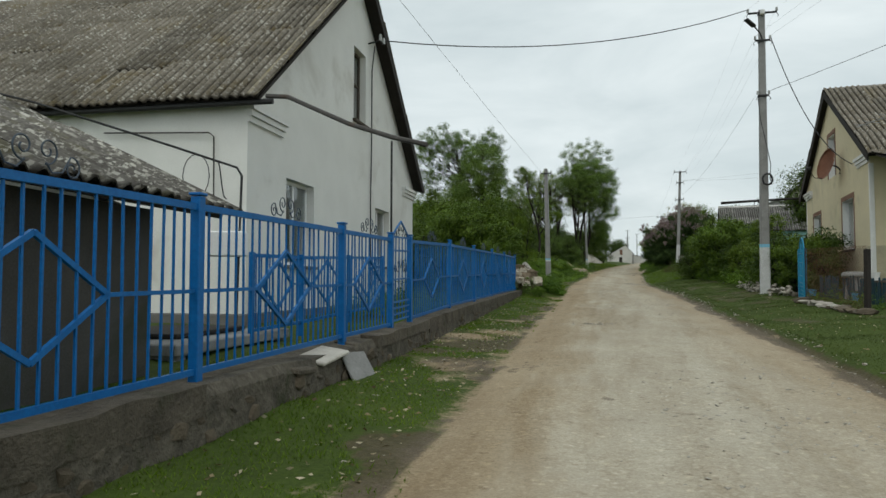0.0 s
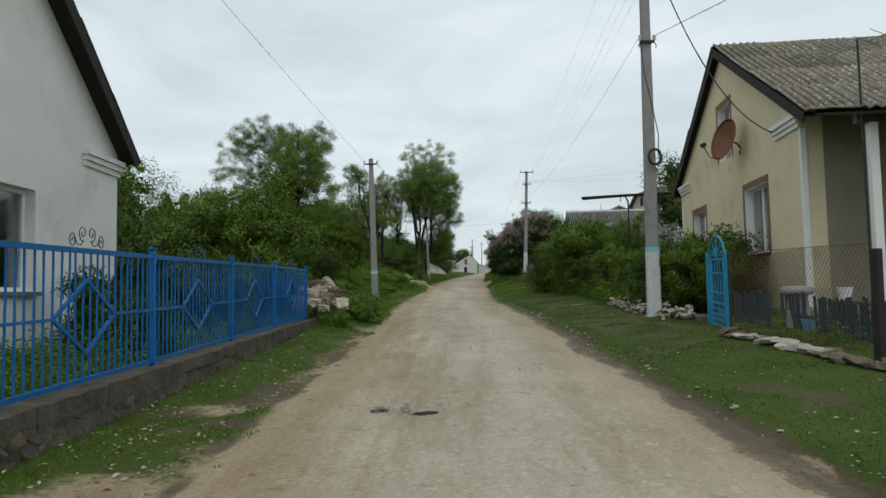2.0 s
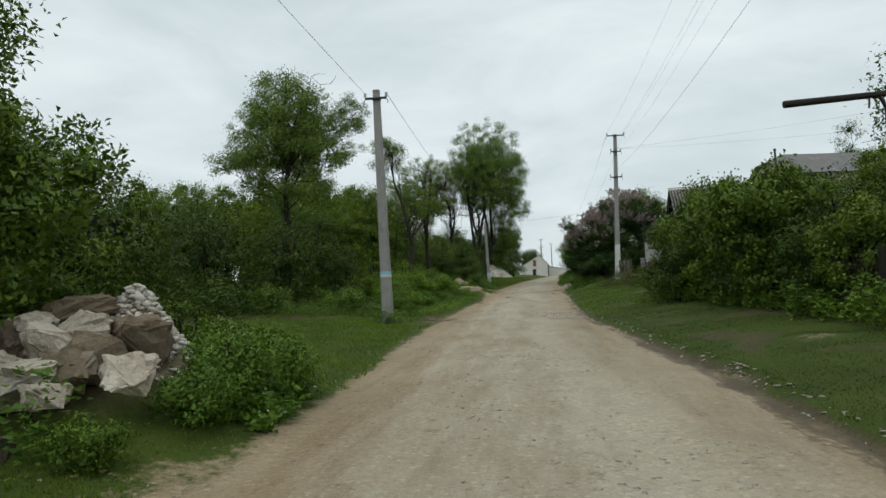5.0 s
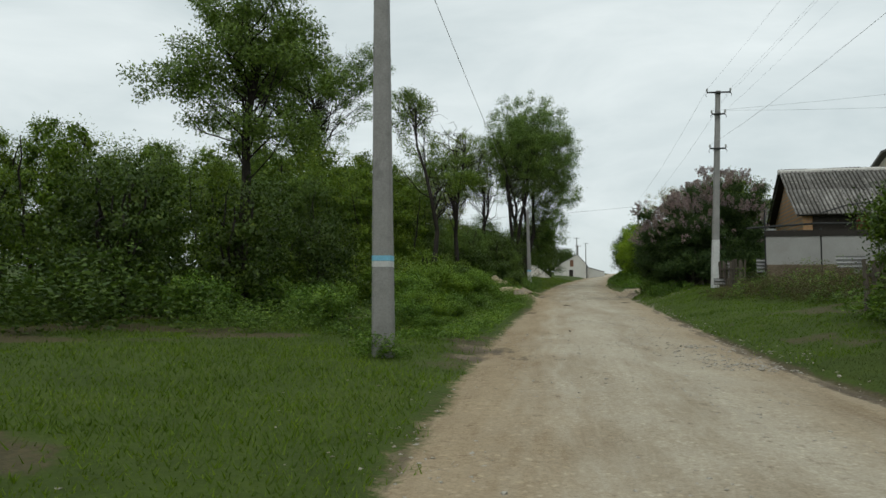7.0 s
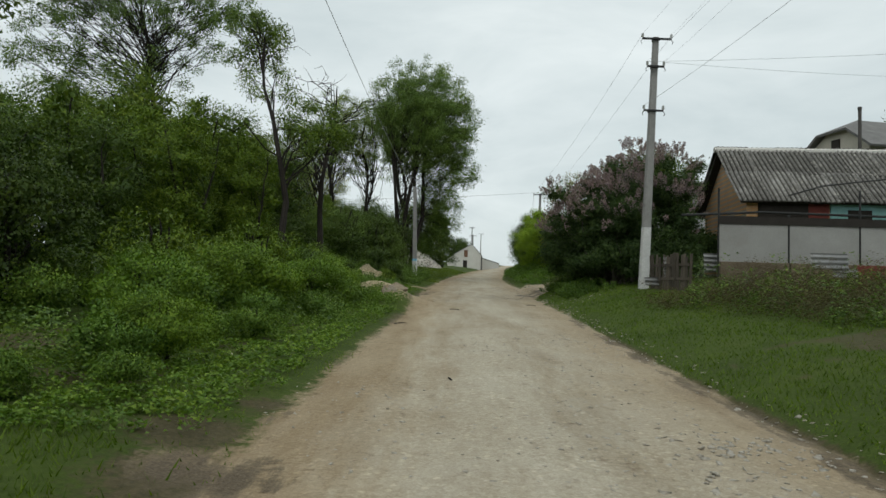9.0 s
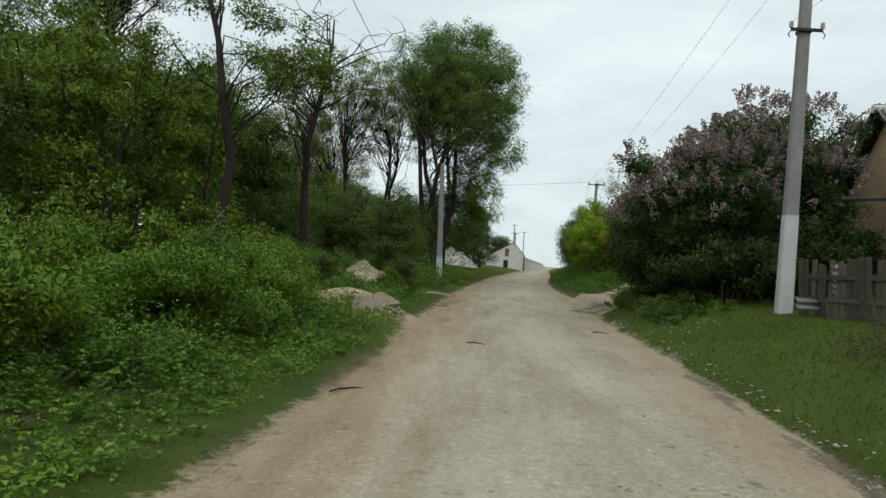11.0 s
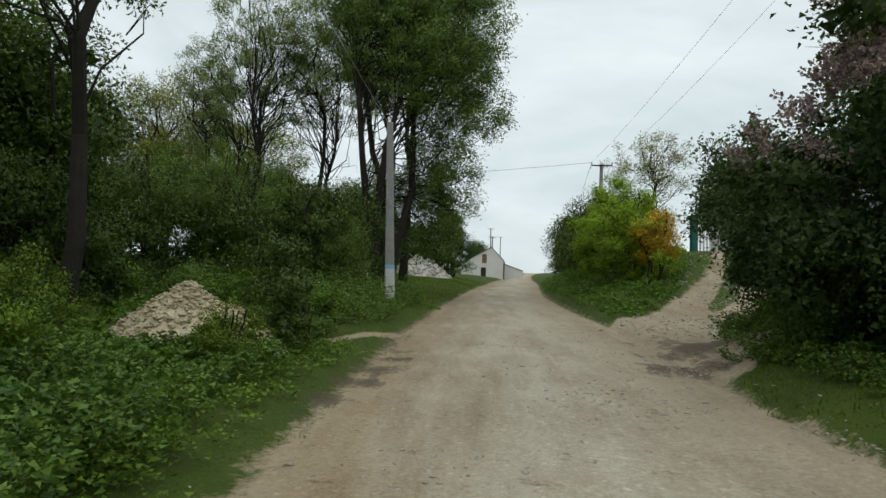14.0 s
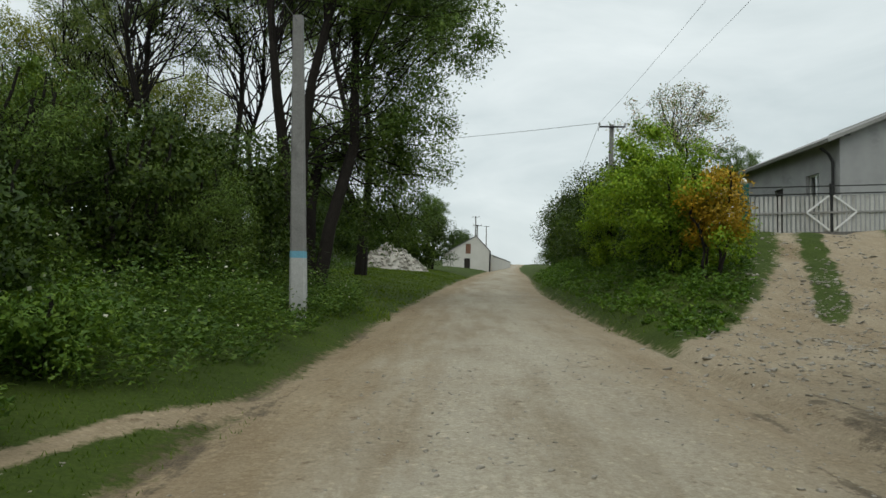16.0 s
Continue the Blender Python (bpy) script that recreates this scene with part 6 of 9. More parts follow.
# stone border of the front garden
for k in range(26):
    t = k / 25
    p = Vector((9.0, 17.5, 0)).lerp(Vector((8.58, 15.9, 0)), t / 0.4) if t < 0.4 else Vector((8.58, 15.9, 0)).lerp(Vector((8.2, 13.4, 0)), (t - 0.4) / 0.6)
    p = p + Vector((random.uniform(-0.08, 0.08), 0, 0))
    part("border_stone", rock_mesh(st_rng, (0.14, 0.24, 0.06), RUBBLE if 3 < k < 17 and k % 4 else WALLSTONE, "border_stone"), None, None, "", pose(p.x, p.y, gzs(p.x, p.y) + 0.04, random.uniform(-8, 8), random.uniform(-8, 8), random.uniform(0, 180)))
    tagged(bpy.context.scene.collection.objects[-1], "pale rough border stone of the front garden", "stone", "border stones")
slabw = thing("border_kerb", "cracked pale concrete kerb of the front garden", "kerb")
part("kerb", bmbox((8.42, 15.0, gzs(8.42, 15.0) + 0.05), (0.22, 0.8, 0.09), pose(0, 0, 0, 0, 3, -14), 0.03), RUBBLE, slabw)
# beam on a post by the hedge
bmn = thing("pipe_frame", "rusty pipe frame with a long beam over the hedge", "pipe")
part("beam", tube(bmesh.new(), [(11.7, 29.2, 4.83), (13.25, 28.95, 4.92), (17.5, 28.5, 5.1)], [0.06, 0.05, 0.05], 8), DARK_WOOD, bmn)
part("post", tube(bmesh.new(), [(13.25, 28.95, 0.9), (13.25, 28.95, 4.7), (13.15, 28.95, 4.88)], 0.028, 8), IRON, bmn)
part("brace", tube(bmesh.new(), [(13.0, 28.98, 4.86), (12.98, 28.98, 4.7)], 0.015, 6), IRON, bmn)


# ---- shed and yard over the road ----
SX = Vector((1.0, -0.32))
shed = thing("barn", "orange brick barn with a corrugated slate roof", "barn", frame_of((21.52, 53.2), SX, 2.6))
for x0 in (0, 6.05):
    bm = prism(bmesh.new(), [(0, -0.4), (4.3, -0.4), (4.3, 3.0), (2.15, 4.75), (0, 3.0)], 0.35, lambda u, v, w: Vector((x0 + w, u, v)))
    part("gable_wall", bm, BRICK, shed)
part("front_wall", bmbox((3.2, 0.15, 1.3), (5.68, 0.3, 3.3)), BRICK, shed)
part("front_boarding", bmbox((1.1, -0.02, 2.0), (1.5, 0.06, 1.9), None, 0.01), DARK_WOOD, shed, "dark brown boarding")
part("front_panel", bmbox((4.4, -0.02, 2.0), (3.8, 0.06, 1.9), None, 0.01), AQUA, shed, "faded aqua painted boarding")
part("door", bmbox((2.15, -0.02, 1.7), (0.62, 0.06, 2.3), None, 0.01), REDPAINT, shed, "dull red painted door")
part("small_window", bmbox((3.36, -0.06, 2.45), (0.7, 0.04, 0.42), None, 0.005), DARK_WOOD, shed)
run = math.hypot(2.15, 1.75)
for o, u, v in (((-0.3, -0.3, 2.85), (1, 0, 0), (0, 2.15, 1.75)), ((6.7, 4.6, 2.85), (-1, 0, 0), (0, -2.15, 1.75))):
    mm = slope_frame(o, u, v)
    d = bmesh.new()
    box(d, mm @ Vector((3.5, run / 2 + 0.2, -0.04)), (6.9, run + 0.4, 0.05), mm.to_3x3().to_4x4())
    r = part("roof", d, DARK_WOOD, shed)
    slate_slope(r, o, u, v, 7.0, run + 0.5, (SLATE_GREY, SLATE_GREY), rng)
part("ridge_cap", tube(bmesh.new(), [(-0.35 + 7.1 * k / 14, 2.15, 4.92 + 0.01 * (k % 2)) for k in range(15)], 0.10, 8), FARWHITE, shed, "pale ridge cap")
part("gas_pipe", tube(bmesh.new(), [(-2.2, -0.9, 2.3), (0.3, -0.4, 2.5), (6.3, -0.4, 2.4)], 0.04, 8), IRON, shed)
# panel wall in front of it
pw = thing("panel_wall", "pale cement panel yard wall with dark posts", "wall")
w0, wd = Vector((17.56, 48.9, 3.32)), Vector((1, -0.30, 0)).normalized()
for k in range(6):
    a = w0 + wd * (k * 1.62)
    c = a + wd * 0.80
    q = pose(0, 0, 0, 0, 0, math.degrees(math.atan2(wd.y, wd.x)))
    part("panel", bmbox((c.x, c.y, c.z + 0.46), (1.58, 0.04, 0.92), q, 0.006), PANEL, pw)
    part("post", tube(bmesh.new(), [a - Vector((0, 0, 0.9)), a + Vector((0, 0, 1.75 if k in (0, 2) else 1.15))], 0.026, 8), IRON, pw)
    part("base", bmbox((c.x, c.y, c.z - 0.35), (1.58, 0.22, 0.7), q, 0.01), DARKSTONE, pw)
part("top_board", bar_between(bmesh.new(), w0 + Vector((0, 0, 0.99)), w0 + wd * 9.7 + Vector((0, 0, 0.97)), 0.19, 0.09), DARK_WOOD, pw)
part("pipe_rail", tube(bmesh.new(), [w0 + wd * 1.6 + Vector((0, 0, 1.6)), w0 + wd * 2.4 + Vector((0, 0, 1.85)), w0 + wd * 3.9 + Vector((0, 0, 2.05)), w0 + wd * 4.0 + Vector((0, 0, 1.2))], 0.02, 6), IRON, pw)
for q, turn, sz, waves in (((17.43, 50.85, 3.19), -10, (0.62, 0.24), 6), ((17.80, 49.5, 3.32), -14, (0.46, 0.40), 4), ((19.5, 47.62, 3.36), -18, (0.36, 0.80), 3), ((19.85, 47.55, 3.10), -18, (0.20, 0.55), 2), ((17.2, 51.25, 2.84), 0, (0.22, 0.45), 2)):
    s = thing("metal_sheet", "loose corrugated grey metal sheet against the fence", "metal sheet", None, "loose sheets")
    me = wave_sheet(sz[0], sz[1], waves, 0.022)
    me.materials.append(SHEETMETAL)
    part("sheet", me, None, s, "", pose(*q, 0, 0, turn) @ pose(0, 0, 0, 82, 0, 0) @ pose(0, 0, 0, 0, 0, 90) @ Matrix.Translation((-sz[0] / 2, -sz[1] / 2, 0)))
rb = thing("red_board", "dull red painted board in the fence", "board")
part("board", bmbox((20.9, 47.5, 3.0), (1.3, 0.05, 0.6), pose(0, 0, 0, 0, 0, -16), 0.01), REDPAINT, rb)


def board_fence(p0, p1, hgt, label, gap=0.16, mat=GREY_WOOD):
    f = thing("board_fence", label, "fence")
    a, b = Vector((*p0, 0)), Vector((*p1, 0))
    n = int((b - a).length / gap)
    bmv = bmbox((0, 0, hgt / 2), (gap * 0.8, 0.022, hgt), None, 0.006)
    me = bpy.data.meshes.new("board")
    bmv.to_mesh(me)
    bmv.free()
    me.materials.append(mat)
    ang = math.degrees(math.atan2(b.y - a.y, b.x - a.x))
    for k in range(n + 1):
        p = a.lerp(b, k / n)
        part("board", me, None, f, "", pose(p.x, p.y, gzs(p.x, p.y) - 0.05 + random.uniform(-0.07, 0.05), random.uniform(-3, 3), random.uniform(-2.5, 2.5), ang))
    for z in (0.3, hgt - 0.3):
        part("rail", bar_between(bmesh.new(), (a.x, a.y, gzs(a.x, a.y) + z), (b.x, b.y, gzs(b.x, b.y) + z), 0.07, 0.04), mat, f)


board_fence((13.7, 36.5), (14.7, 40.4), 1.0, "old grey brown board fence among bushes")
board_fence((11.75, 25.2), (13.6, 36.4), 1.05, "dark old board fence behind the hedge", 0.2, DARK_WOOD)
board_fence((17.0, 49.2), (17.5, 51.8), 0.95, "old grey board fence by the power pole", 0.17)

# house up the hill
hd = thing("house", "pale rendered house with a grey half-hipped roof", "house", frame_of((29.6, 56.7), (1, -0.05), 1.04) @ Matrix.Scale(0.765, 4), "village houses")
gd = bmesh.new()
prism(gd, [(0, 2.2), (4.6, 2.2), (4.6, 9.95), (3.0, 11.0), (1.6, 11.0), (0, 9.95)], 10.0, lambda u, v, w: Vector((w, u, v)))
part("wall", gd, CREAM_PALE, hd)
rf = bmesh.new()
rv = [rf.verts.new(p) for p in ((-0.35, -0.5, 9.8), (10.7, -0.5, 9.8), (10.7, 5.1, 9.8), (-0.35, 5.1, 9.8), (1.3, 2.3, 11.75), (10.7, 2.3, 11.75), (-0.37, 1.2, 11.0), (-0.37, 3.4, 11.0))]
for f in ((0, 1, 5, 4, 6), (2, 3, 7, 4, 5), (4, 7, 6), (1, 2, 5)):
    rf.faces.new([rv[i] for i in f])
bmesh.ops.recalc_face_normals(rf, faces=rf.faces[:])
bmesh.ops.solidify(rf, geom=rf.faces[:], thickness=0.12)
part("roof", rf, ROOFGREY, hd)
part("porch_roof", bmbox((3.6, -0.9, 8.6), (5.0, 2.2, 0.14), pose(0, 0, 0, 12), 0.02), ROOFGREY, hd)
part("porch_wall", bmbox((3.4, -0.9, 6.4), (4.2, 1.8, 4.1)), GREY_RENDER, hd)
for x, z in ((0.62, 10.2),):
    wv = part("window", bmbox((-0.02, 2.3, 10.15), (0.08, 0.6, 0.85), None, 0.01), DARK_WOOD, hd)
for x in (2.2, 4.4):
    wv = part("window", bmbox((x, -1.82, 7.5), (0.8, 0.06, 1.1), None, 0.01), PVC, hd)
    part("pane", bmbox((x, -1.86, 7.5), (0.66, 0.03, 0.95)), IRON, wv)
part("chimney_pipe", tube(bmesh.new(), [(-0.55, 0.0, 9.6), (-0.55, 0.0, 11.6)], 0.085, 10), ZINC, hd)
part("chimney_pipe_top", tube(bmesh.new(), [(-0.55, 0.0, 11.6), (-0.55, 0.0, 11.75)], 0.105, 10), ZINC, hd)

# grey house above the driveway
CX = Vector((0.975, -0.22))
HC = frame_of((31.8, 76.6), CX, 5.0)
hc = thing("house", "grey rendered low house above the driveway", "house", HC, "village houses")
pl_ = lambda u, v, w: Vector((w, u, v))
side_holes = [[(1.3, 1.2), (2.2, 1.2), (2.2, 2.7), (1.3, 2.7)], [(3.9, 0.3), (4.6, 0.3), (4.6, 2.5), (3.9, 2.5)], [(6.0, 1.3), (6.7, 1.3), (6.7, 2.5), (6.0, 2.5)]]
part("side_wall", wall_with_holes([(0, -0.6), (8.2, -0.6), (8.2, 3.75), (0, 3.75)], side_holes, 0.35, pl_), GREY_RENDER, hc)
gw = bmesh.new()
prism(gw, [(0.35, -0.6), (9.0, -0.6), (9.0, 3.75), (4.6, 5.7), (0.35, 3.85)], 0.35, lambda u, v, w: Vector((u, w, v)))
part("gable_wall", gw, GREY_RENDER, hc)
gw = bmesh.new()
prism(gw, [(0.35, -0.6), (9.0, -0.6), (9.0, 3.75), (4.6, 5.7), (0.35, 3.85)], 0.3, lambda u, v, w: Vector((u, 7.9 + w, v)))
part("back_wall", gw, GREY_RENDER, hc)
for (a, c), (b, _), (_, d), _ in side_holes:
    if c > 1:
        window(hc, a, b, c, d, 0.35, pl_, curtain=False)
part("door", bmbox((0.12, 4.25, 1.4), (0.06, 0.68, 2.2), None, 0.01), DARK_WOOD, hc)
for o, u, v in (((-0.55, 8.5, 3.5), (0, -1, 0), (4.6, 0, 1.95)), ((9.6, -0.35, 3.5), (0, 1, 0), (-4.6, 0, 1.95))):
    mm = slope_frame(o, u, v)
    d = bmesh.new()
    box(d, mm @ Vector((4.42, 2.8, 0.03)), (8.85, 5.65, 0.12), mm.to_3x3().to_4x4())
    part("roof", d, PANEL, hc, "pale grey sheet roof")
part("downpipe", tube(bmesh.new(), [(-0.45, 0.4, 3.4), (-0.2, 0.35, 3.2), (-0.08, 0.3, 2.9), (-0.08, 0.3, -0.3)], 0.05, 8), IRON, hc)
part("service_mast", tube(bmesh.new(), [(2.6, -0.1, 0.0), (2.6, -0.1, 5.9)], 0.03, 8), IRON, hc)
# its fence and double gate
gf = thing("picket_fence", "white grey picket fence on a dark base with a double gate", "fence")
f0, f1 = Vector((25.6, 73.25, 4.8)), Vector((29.9, 71.6, 4.92))
fd = (f1 - f0).normalized()
up = Vector((0, 0, 1))
wp = bmbox((0, 0, 0.5), (0.075, 0.02, 1.0), None, 0.006)
wpm = bpy.data.meshes.new("picket")
wp.to_mesh(wpm)
wp.free()
wpm.materials.append(PICKET)
fang = math.degrees(math.atan2(fd.y, fd.x))
nn = 40
for k in range(nn + 1):
    p = f0.lerp(f1, k / nn)
    part("picket", wpm, None, gf, "", pose(p.x, p.y, p.z + 0.14, 0, 0, fang))
for z, mt, w in ((0.06, PLINTH, 0.2), (1.18, IRON, 0.03), (0.68, PANEL, 0.045), (1.38, IRON, 0.025)):
    part("rail", bar_between(bmesh.new(), f0 + up * z + Vector((-0.02, -0.03, 0)), f1 + up * z + Vector((-0.02, -0.03, 0)), w, 0.04), mt, gf)
cg = f0.lerp(f1, 0.48)
for s in (-1, 1):
    dm = bmesh.new()
    k = [cg + fd * (s * 0.06) + up * 1.12, cg + fd * (s * 0.62) + up * 0.68, cg + fd * (s * 0.06) + up * 0.2]
    for i in range(2):
        bar_between(dm, k[i] + Vector((-0.03, -0.05, 0)), k[i + 1] + Vector((-0.03, -0.05, 0)), 0.045, 0.03)
    part("diamond", dm, PVC, gf, "white painted diamond on the gate")
part("gate_post", bmbox((cg.x, cg.y, cg.z + 0.7), (0.06, 0.06, 1.5), None, 0.006), IRON, gf)
for p in (f0, f1 + fd * 0.1):
    gpst = part("gate_post", bmbox((p.x, p.y, p.z + 0.7), (0.22, 0.22, 1.6), None, 0.02), GREEN_PAINT, gf, "dark green gate post")
    part("cap", tube(bmesh.new(), [(p.x, p.y, p.z + 1.5), (p.x, p.y, p.z + 1.56), (p.x, p.y, p.z + 1.66)], [0.1, 0.12, 0.02], 10), PVC, gpst)

# far white house and yard wall at the road's end
fh = thing("house", "small white gabled house at the end of the road", "house", frame_of((26.45, 115.0), (0.955, -0.295), 4.9), "village houses")
part("front_wall", wall_with_holes([(0.4, -0.4), (4.4, -0.4), (4.4, 1.65), (3.25, 2.85), (0.4, 1.2)], [[(2.35, 1.35), (2.8, 1.35), (2.8, 2.2), (2.35, 2.2)], [(2.25, -0.1), (2.75, -0.1), (2.75, 0.95), (2.25, 0.95)]], 0.3, lambda u, v, w: Vector((u, w, v))), FARWHITE, fh)
part("side_wall", bmbox((4.25, 4.3, 0.5), (0.28, 8.0, 2.0)), FARWHITE, fh)
part("window", bmbox((2.57, 0.12, 1.77), (0.45, 0.06, 0.85), None, 0.01), BROWN_TRIM, fh)
part("door", bmbox((2.5, 0.14, 0.42), (0.5, 0.06, 1.05), None, 0.01), DARK_WOOD, fh)
d = bmesh.new()
prism(d, [(4.5, 1.60), (3.25, 2.93), (0.2, 1.18), (0.2, 1.1), (3.25, 2.85), (4.5, 1.5)], 8.8, lambda u, v, w: Vector((u, w - 0.06, v)))
part("roof", d, ROOFGREY, fh)
part("downpipe", tube(bmesh.new(), [(4.46, -0.1, 1.5), (4.44, -0.1, -0.3)], 0.06, 6), IRON, fh)
fw = thing("yard_wall", "long low white yard wall by the road", "wall")
a0, a1 = Vector((30.95, 114.2, 4.75)), Vector((41.9, 142.0, 5.3))
for k in range(9):
    a, b = a0.lerp(a1, k / 9), a0.lerp(a1, (k + 1) / 9)
    c = (a + b) / 2
    part("panel", bmbox((c.x, c.y, c.z + 0.62), (0.2, (b - a).length + 0.02, 1.5), pose(0, 0, 0, 0, 0, -21.5), 0.01), FARWHITE, fw)
    part("coping", bmbox((c.x, c.y, c.z + 1.40), (0.3, (b - a).length + 0.02, 0.08), pose(0, 0, 0, 0, 0, -21.5), 0.01), ROOFGREY, fw)
fs = thing("outbuilding", "low grey roofed outbuilding beyond the yard wall", "outbuilding", frame_of((27.0, 128.0), (0.97, -0.22), 4.9))
part("wall", bmbox((-2.5, 6, 0.9), (5, 12, 2.4)), FARWHITE, fs)
part("roof", bmbox((-2.5, 6, 2.3), (5.6, 12.6, 0.2), pose(0, 0, 0, 0, 8), 0.02), ROOFGREY, fs)
for q, h in (((37.0, 141.0), 6.4), ((45.5, 165.0), 6.4), ((33.0, 126.0), 4.6)):
    power_pole((*q, float(road_z(q[1]))), (*q, float(road_z(q[1])) + h), 0.22, ((0.1, 0.4),), 0, False)


# ---- heaps of stone ----
hr = np.random.default_rng(21)
boul = [((2.64, 24.70, 1.77), (0.19, 0.18, 0.18)), ((2.84, 24.92, 1.86), (0.20, 0.18, 0.12)), ((2.39, 25.02, 1.93), (0.2, 0.18, 0.10)), ((2.68, 25.25, 2.03), (0.27, 0.2, 0.09)), ((3.30, 24.32, 1.53), (0.21, 0.19, 0.14)), ((2.65, 24.2, 1.56), (0.2, 0.18, 0.13)), ((2.91, 24.0, 1.45), (0.14, 0.12, 0.10)), ((2.98, 24.68, 1.62), (0.28, 0.2, 0.2)), ((3.14, 25.05, 1.72), (0.25, 0.22, 0.25)), ((2.27, 24.9, 1.78), (0.17, 0.15, 0.16)), ((2.87, 24.42, 1.58), (0.17, 0.15, 0.15)), ((2.2, 24.5, 1.6), (0.24, 0.2, 0.2)), ((1.9, 25.0, 1.7), (0.26, 0.24, 0.22)), ((2.45, 24.45, 1.5), (0.22, 0.2, 0.2)), ((2.5, 24.85, 1.58), (0.24, 0.2, 0.2)), ((1.7, 24.5, 1.5), (0.22, 0.2, 0.2))]
DARK_ONES = (3, 7, 8, 9, 10, 14)
for i, (p, s) in enumerate(boul):
    o = part("boulder", rock_mesh(hr, tuple(1.12 * q for q in s), DARKSTONE if i in DARK_ONES else BOULDER, "boulder", 0.5, 3), None, None, "", pose(p[0], p[1], p[2], hr.uniform(-15, 15), hr.uniform(-15, 15), hr.uniform(-30, 30)))
    tagged(o, "dirty brown limestone boulder in a pile" if i in DARK_ONES else "pale rough limestone boulder in a pile", "boulder", "boulders")


def heap(name, label, c, rx, ry, h, n, s0, s1, material, core_mat, turn=0.0):
    """A heap: a rough cone under many stones."""
    t = thing(name, label, "heap", None, "", "stuff")
    bz = gzs(c[0], c[1]) - 0.12
    vs, fs = [], []
    nr_, na = 9, 30
    ca, sa = math.cos(turn), math.sin(turn)

    def at(r, a):
        u, v = rx * r * math.cos(a), ry * r * math.sin(a)
        z = h * max(0.0, 1 - r ** 1.5) * (1 + 0.12 * float(vnoise(u * 3, v * 3, 1.0, 4)))
        return (c[0] + u * ca - v * sa, c[1] + u * sa + v * ca, bz + z)
    for i in range(nr_ + 1):
        for k in range(na):
            vs.append(at(1.1 * i / nr_, 2 * math.pi * k / na))
    for i in range(nr_):
        for k in range(na):
            a, b = i * na + k, i * na + (k + 1) % na
            fs.append((a, b, b + na, a + na))
    me = mesh_of("heap_body", vs, fs)
    part("body", me, core_mat, t, "", None, True)
    pl, sz = [], []
    for _ in range(n):
        r, a = hr.random() ** 0.6, hr.uniform(0, 6.283)
        p = at(r, a)
        pl.append((p[0], p[1], p[2] + hr.uniform(-0.01, 0.03)))
        sz.append(hr.uniform(s0, s1))
    part("stones", scatter_stones("heap_stones", hr, pl, sz, material), None, t)


heap("rubble_heap", "heap of pale broken limestone on the boulders", (3.06, 25.46), 0.52, 0.48, 0.76, 800, 0.028, 0.062, HEAPROCK, DARKSTONE)
heap("gravel_heap", "heap of yellowish limestone gravel in the weeds", (10.47, 58.65), 1.0, 0.95, 0.66, 2200, 0.012, 0.042, SANDY, SANDY)
heap("rubble_heap", "large heap of white building rubble", (18.85, 92.3), 2.1, 1.4, 1.25, 520, 0.07, 0.18, HEAPROCK, HEAPROCK, 0.3)
def slab_stone(outline, thick):
    """A flat broken stone: an uneven outline with a chipped, roughened face."""
    bm = bmesh.new()
    prism(bm, outline, thick, lambda u, v, w: Vector((u, w, v)))
    bmesh.ops.triangulate(bm, faces=bm.faces[:])
    bmesh.ops.subdivide_edges(bm, edges=bm.edges[:], cuts=4, use_grid_fill=True)
    off = Vector(hr.uniform(-50, 50, 3))
    for v in bm.verts:
        v.co += 0.035 * noise.noise_vector(v.co * 5 + off) + 0.014 * noise.noise_vector(v.co * 17 + off)
    return bm


for p, o, r, lab in (((10.12, 51.12, -0.03), [(-0.33, 0), (0.30, 0), (0.28, 0.24), (0.12, 0.36), (-0.16, 0.33), (-0.31, 0.20)], (-36, 4, 22), "grey brown rough stone slab leaning in the mound"), ((10.43, 51.5, 0.0), [(-0.30, 0), (0.33, 0), (0.20, 0.22), (-0.05, 0.33), (-0.24, 0.27)], (-36, -6, 28), "tan rough stone slab leaning in the mound")):
    o = part("stone_slab", slab_stone(o, 0.12), SLABGREY if "grey" in lab else SLABTAN, None, "", pose(p[0], p[1], gzs(p[0], p[1]) + p[2], *r) @ Matrix.Scale(0.72, 4))
    tagged(o, lab, "stone", "mound slabs")
ms = np.stack([hr.normal(9.95, 0.33, 2600), hr.normal(51.75, 0.36, 2600)], 1)
part("mound_gravel", scatter_stones("mound_gravel", hr, np.column_stack([ms, gz(ms[:, 0], ms[:, 1]) - 0.002]), hr.uniform(0.008, 0.028, 2600), SANDY, 6, 0.5), None, None)
tagged(bpy.data.objects["mound_gravel"], "pale sandy gravel on top of the mound", "gravel", kind="stuff")
cb = thing("concrete_blocks", "small stack of old concrete slabs in the grass", "slabs")
for k, (x, y, z, w) in enumerate(((15.6, 90.2, 0.12, 1.0), (15.7, 90.25, 0.32, 0.9), (15.55, 90.2, 0.5, 0.8), (16.6, 89.9, 0.12, 0.7))):
    part("slab", bmbox((x, y, gzs(x, y) + z), (w, 0.6, 0.17), pose(0, 0, 0, 0, 0, 8 * k - 10), 0.02), CONCRETE, cb)
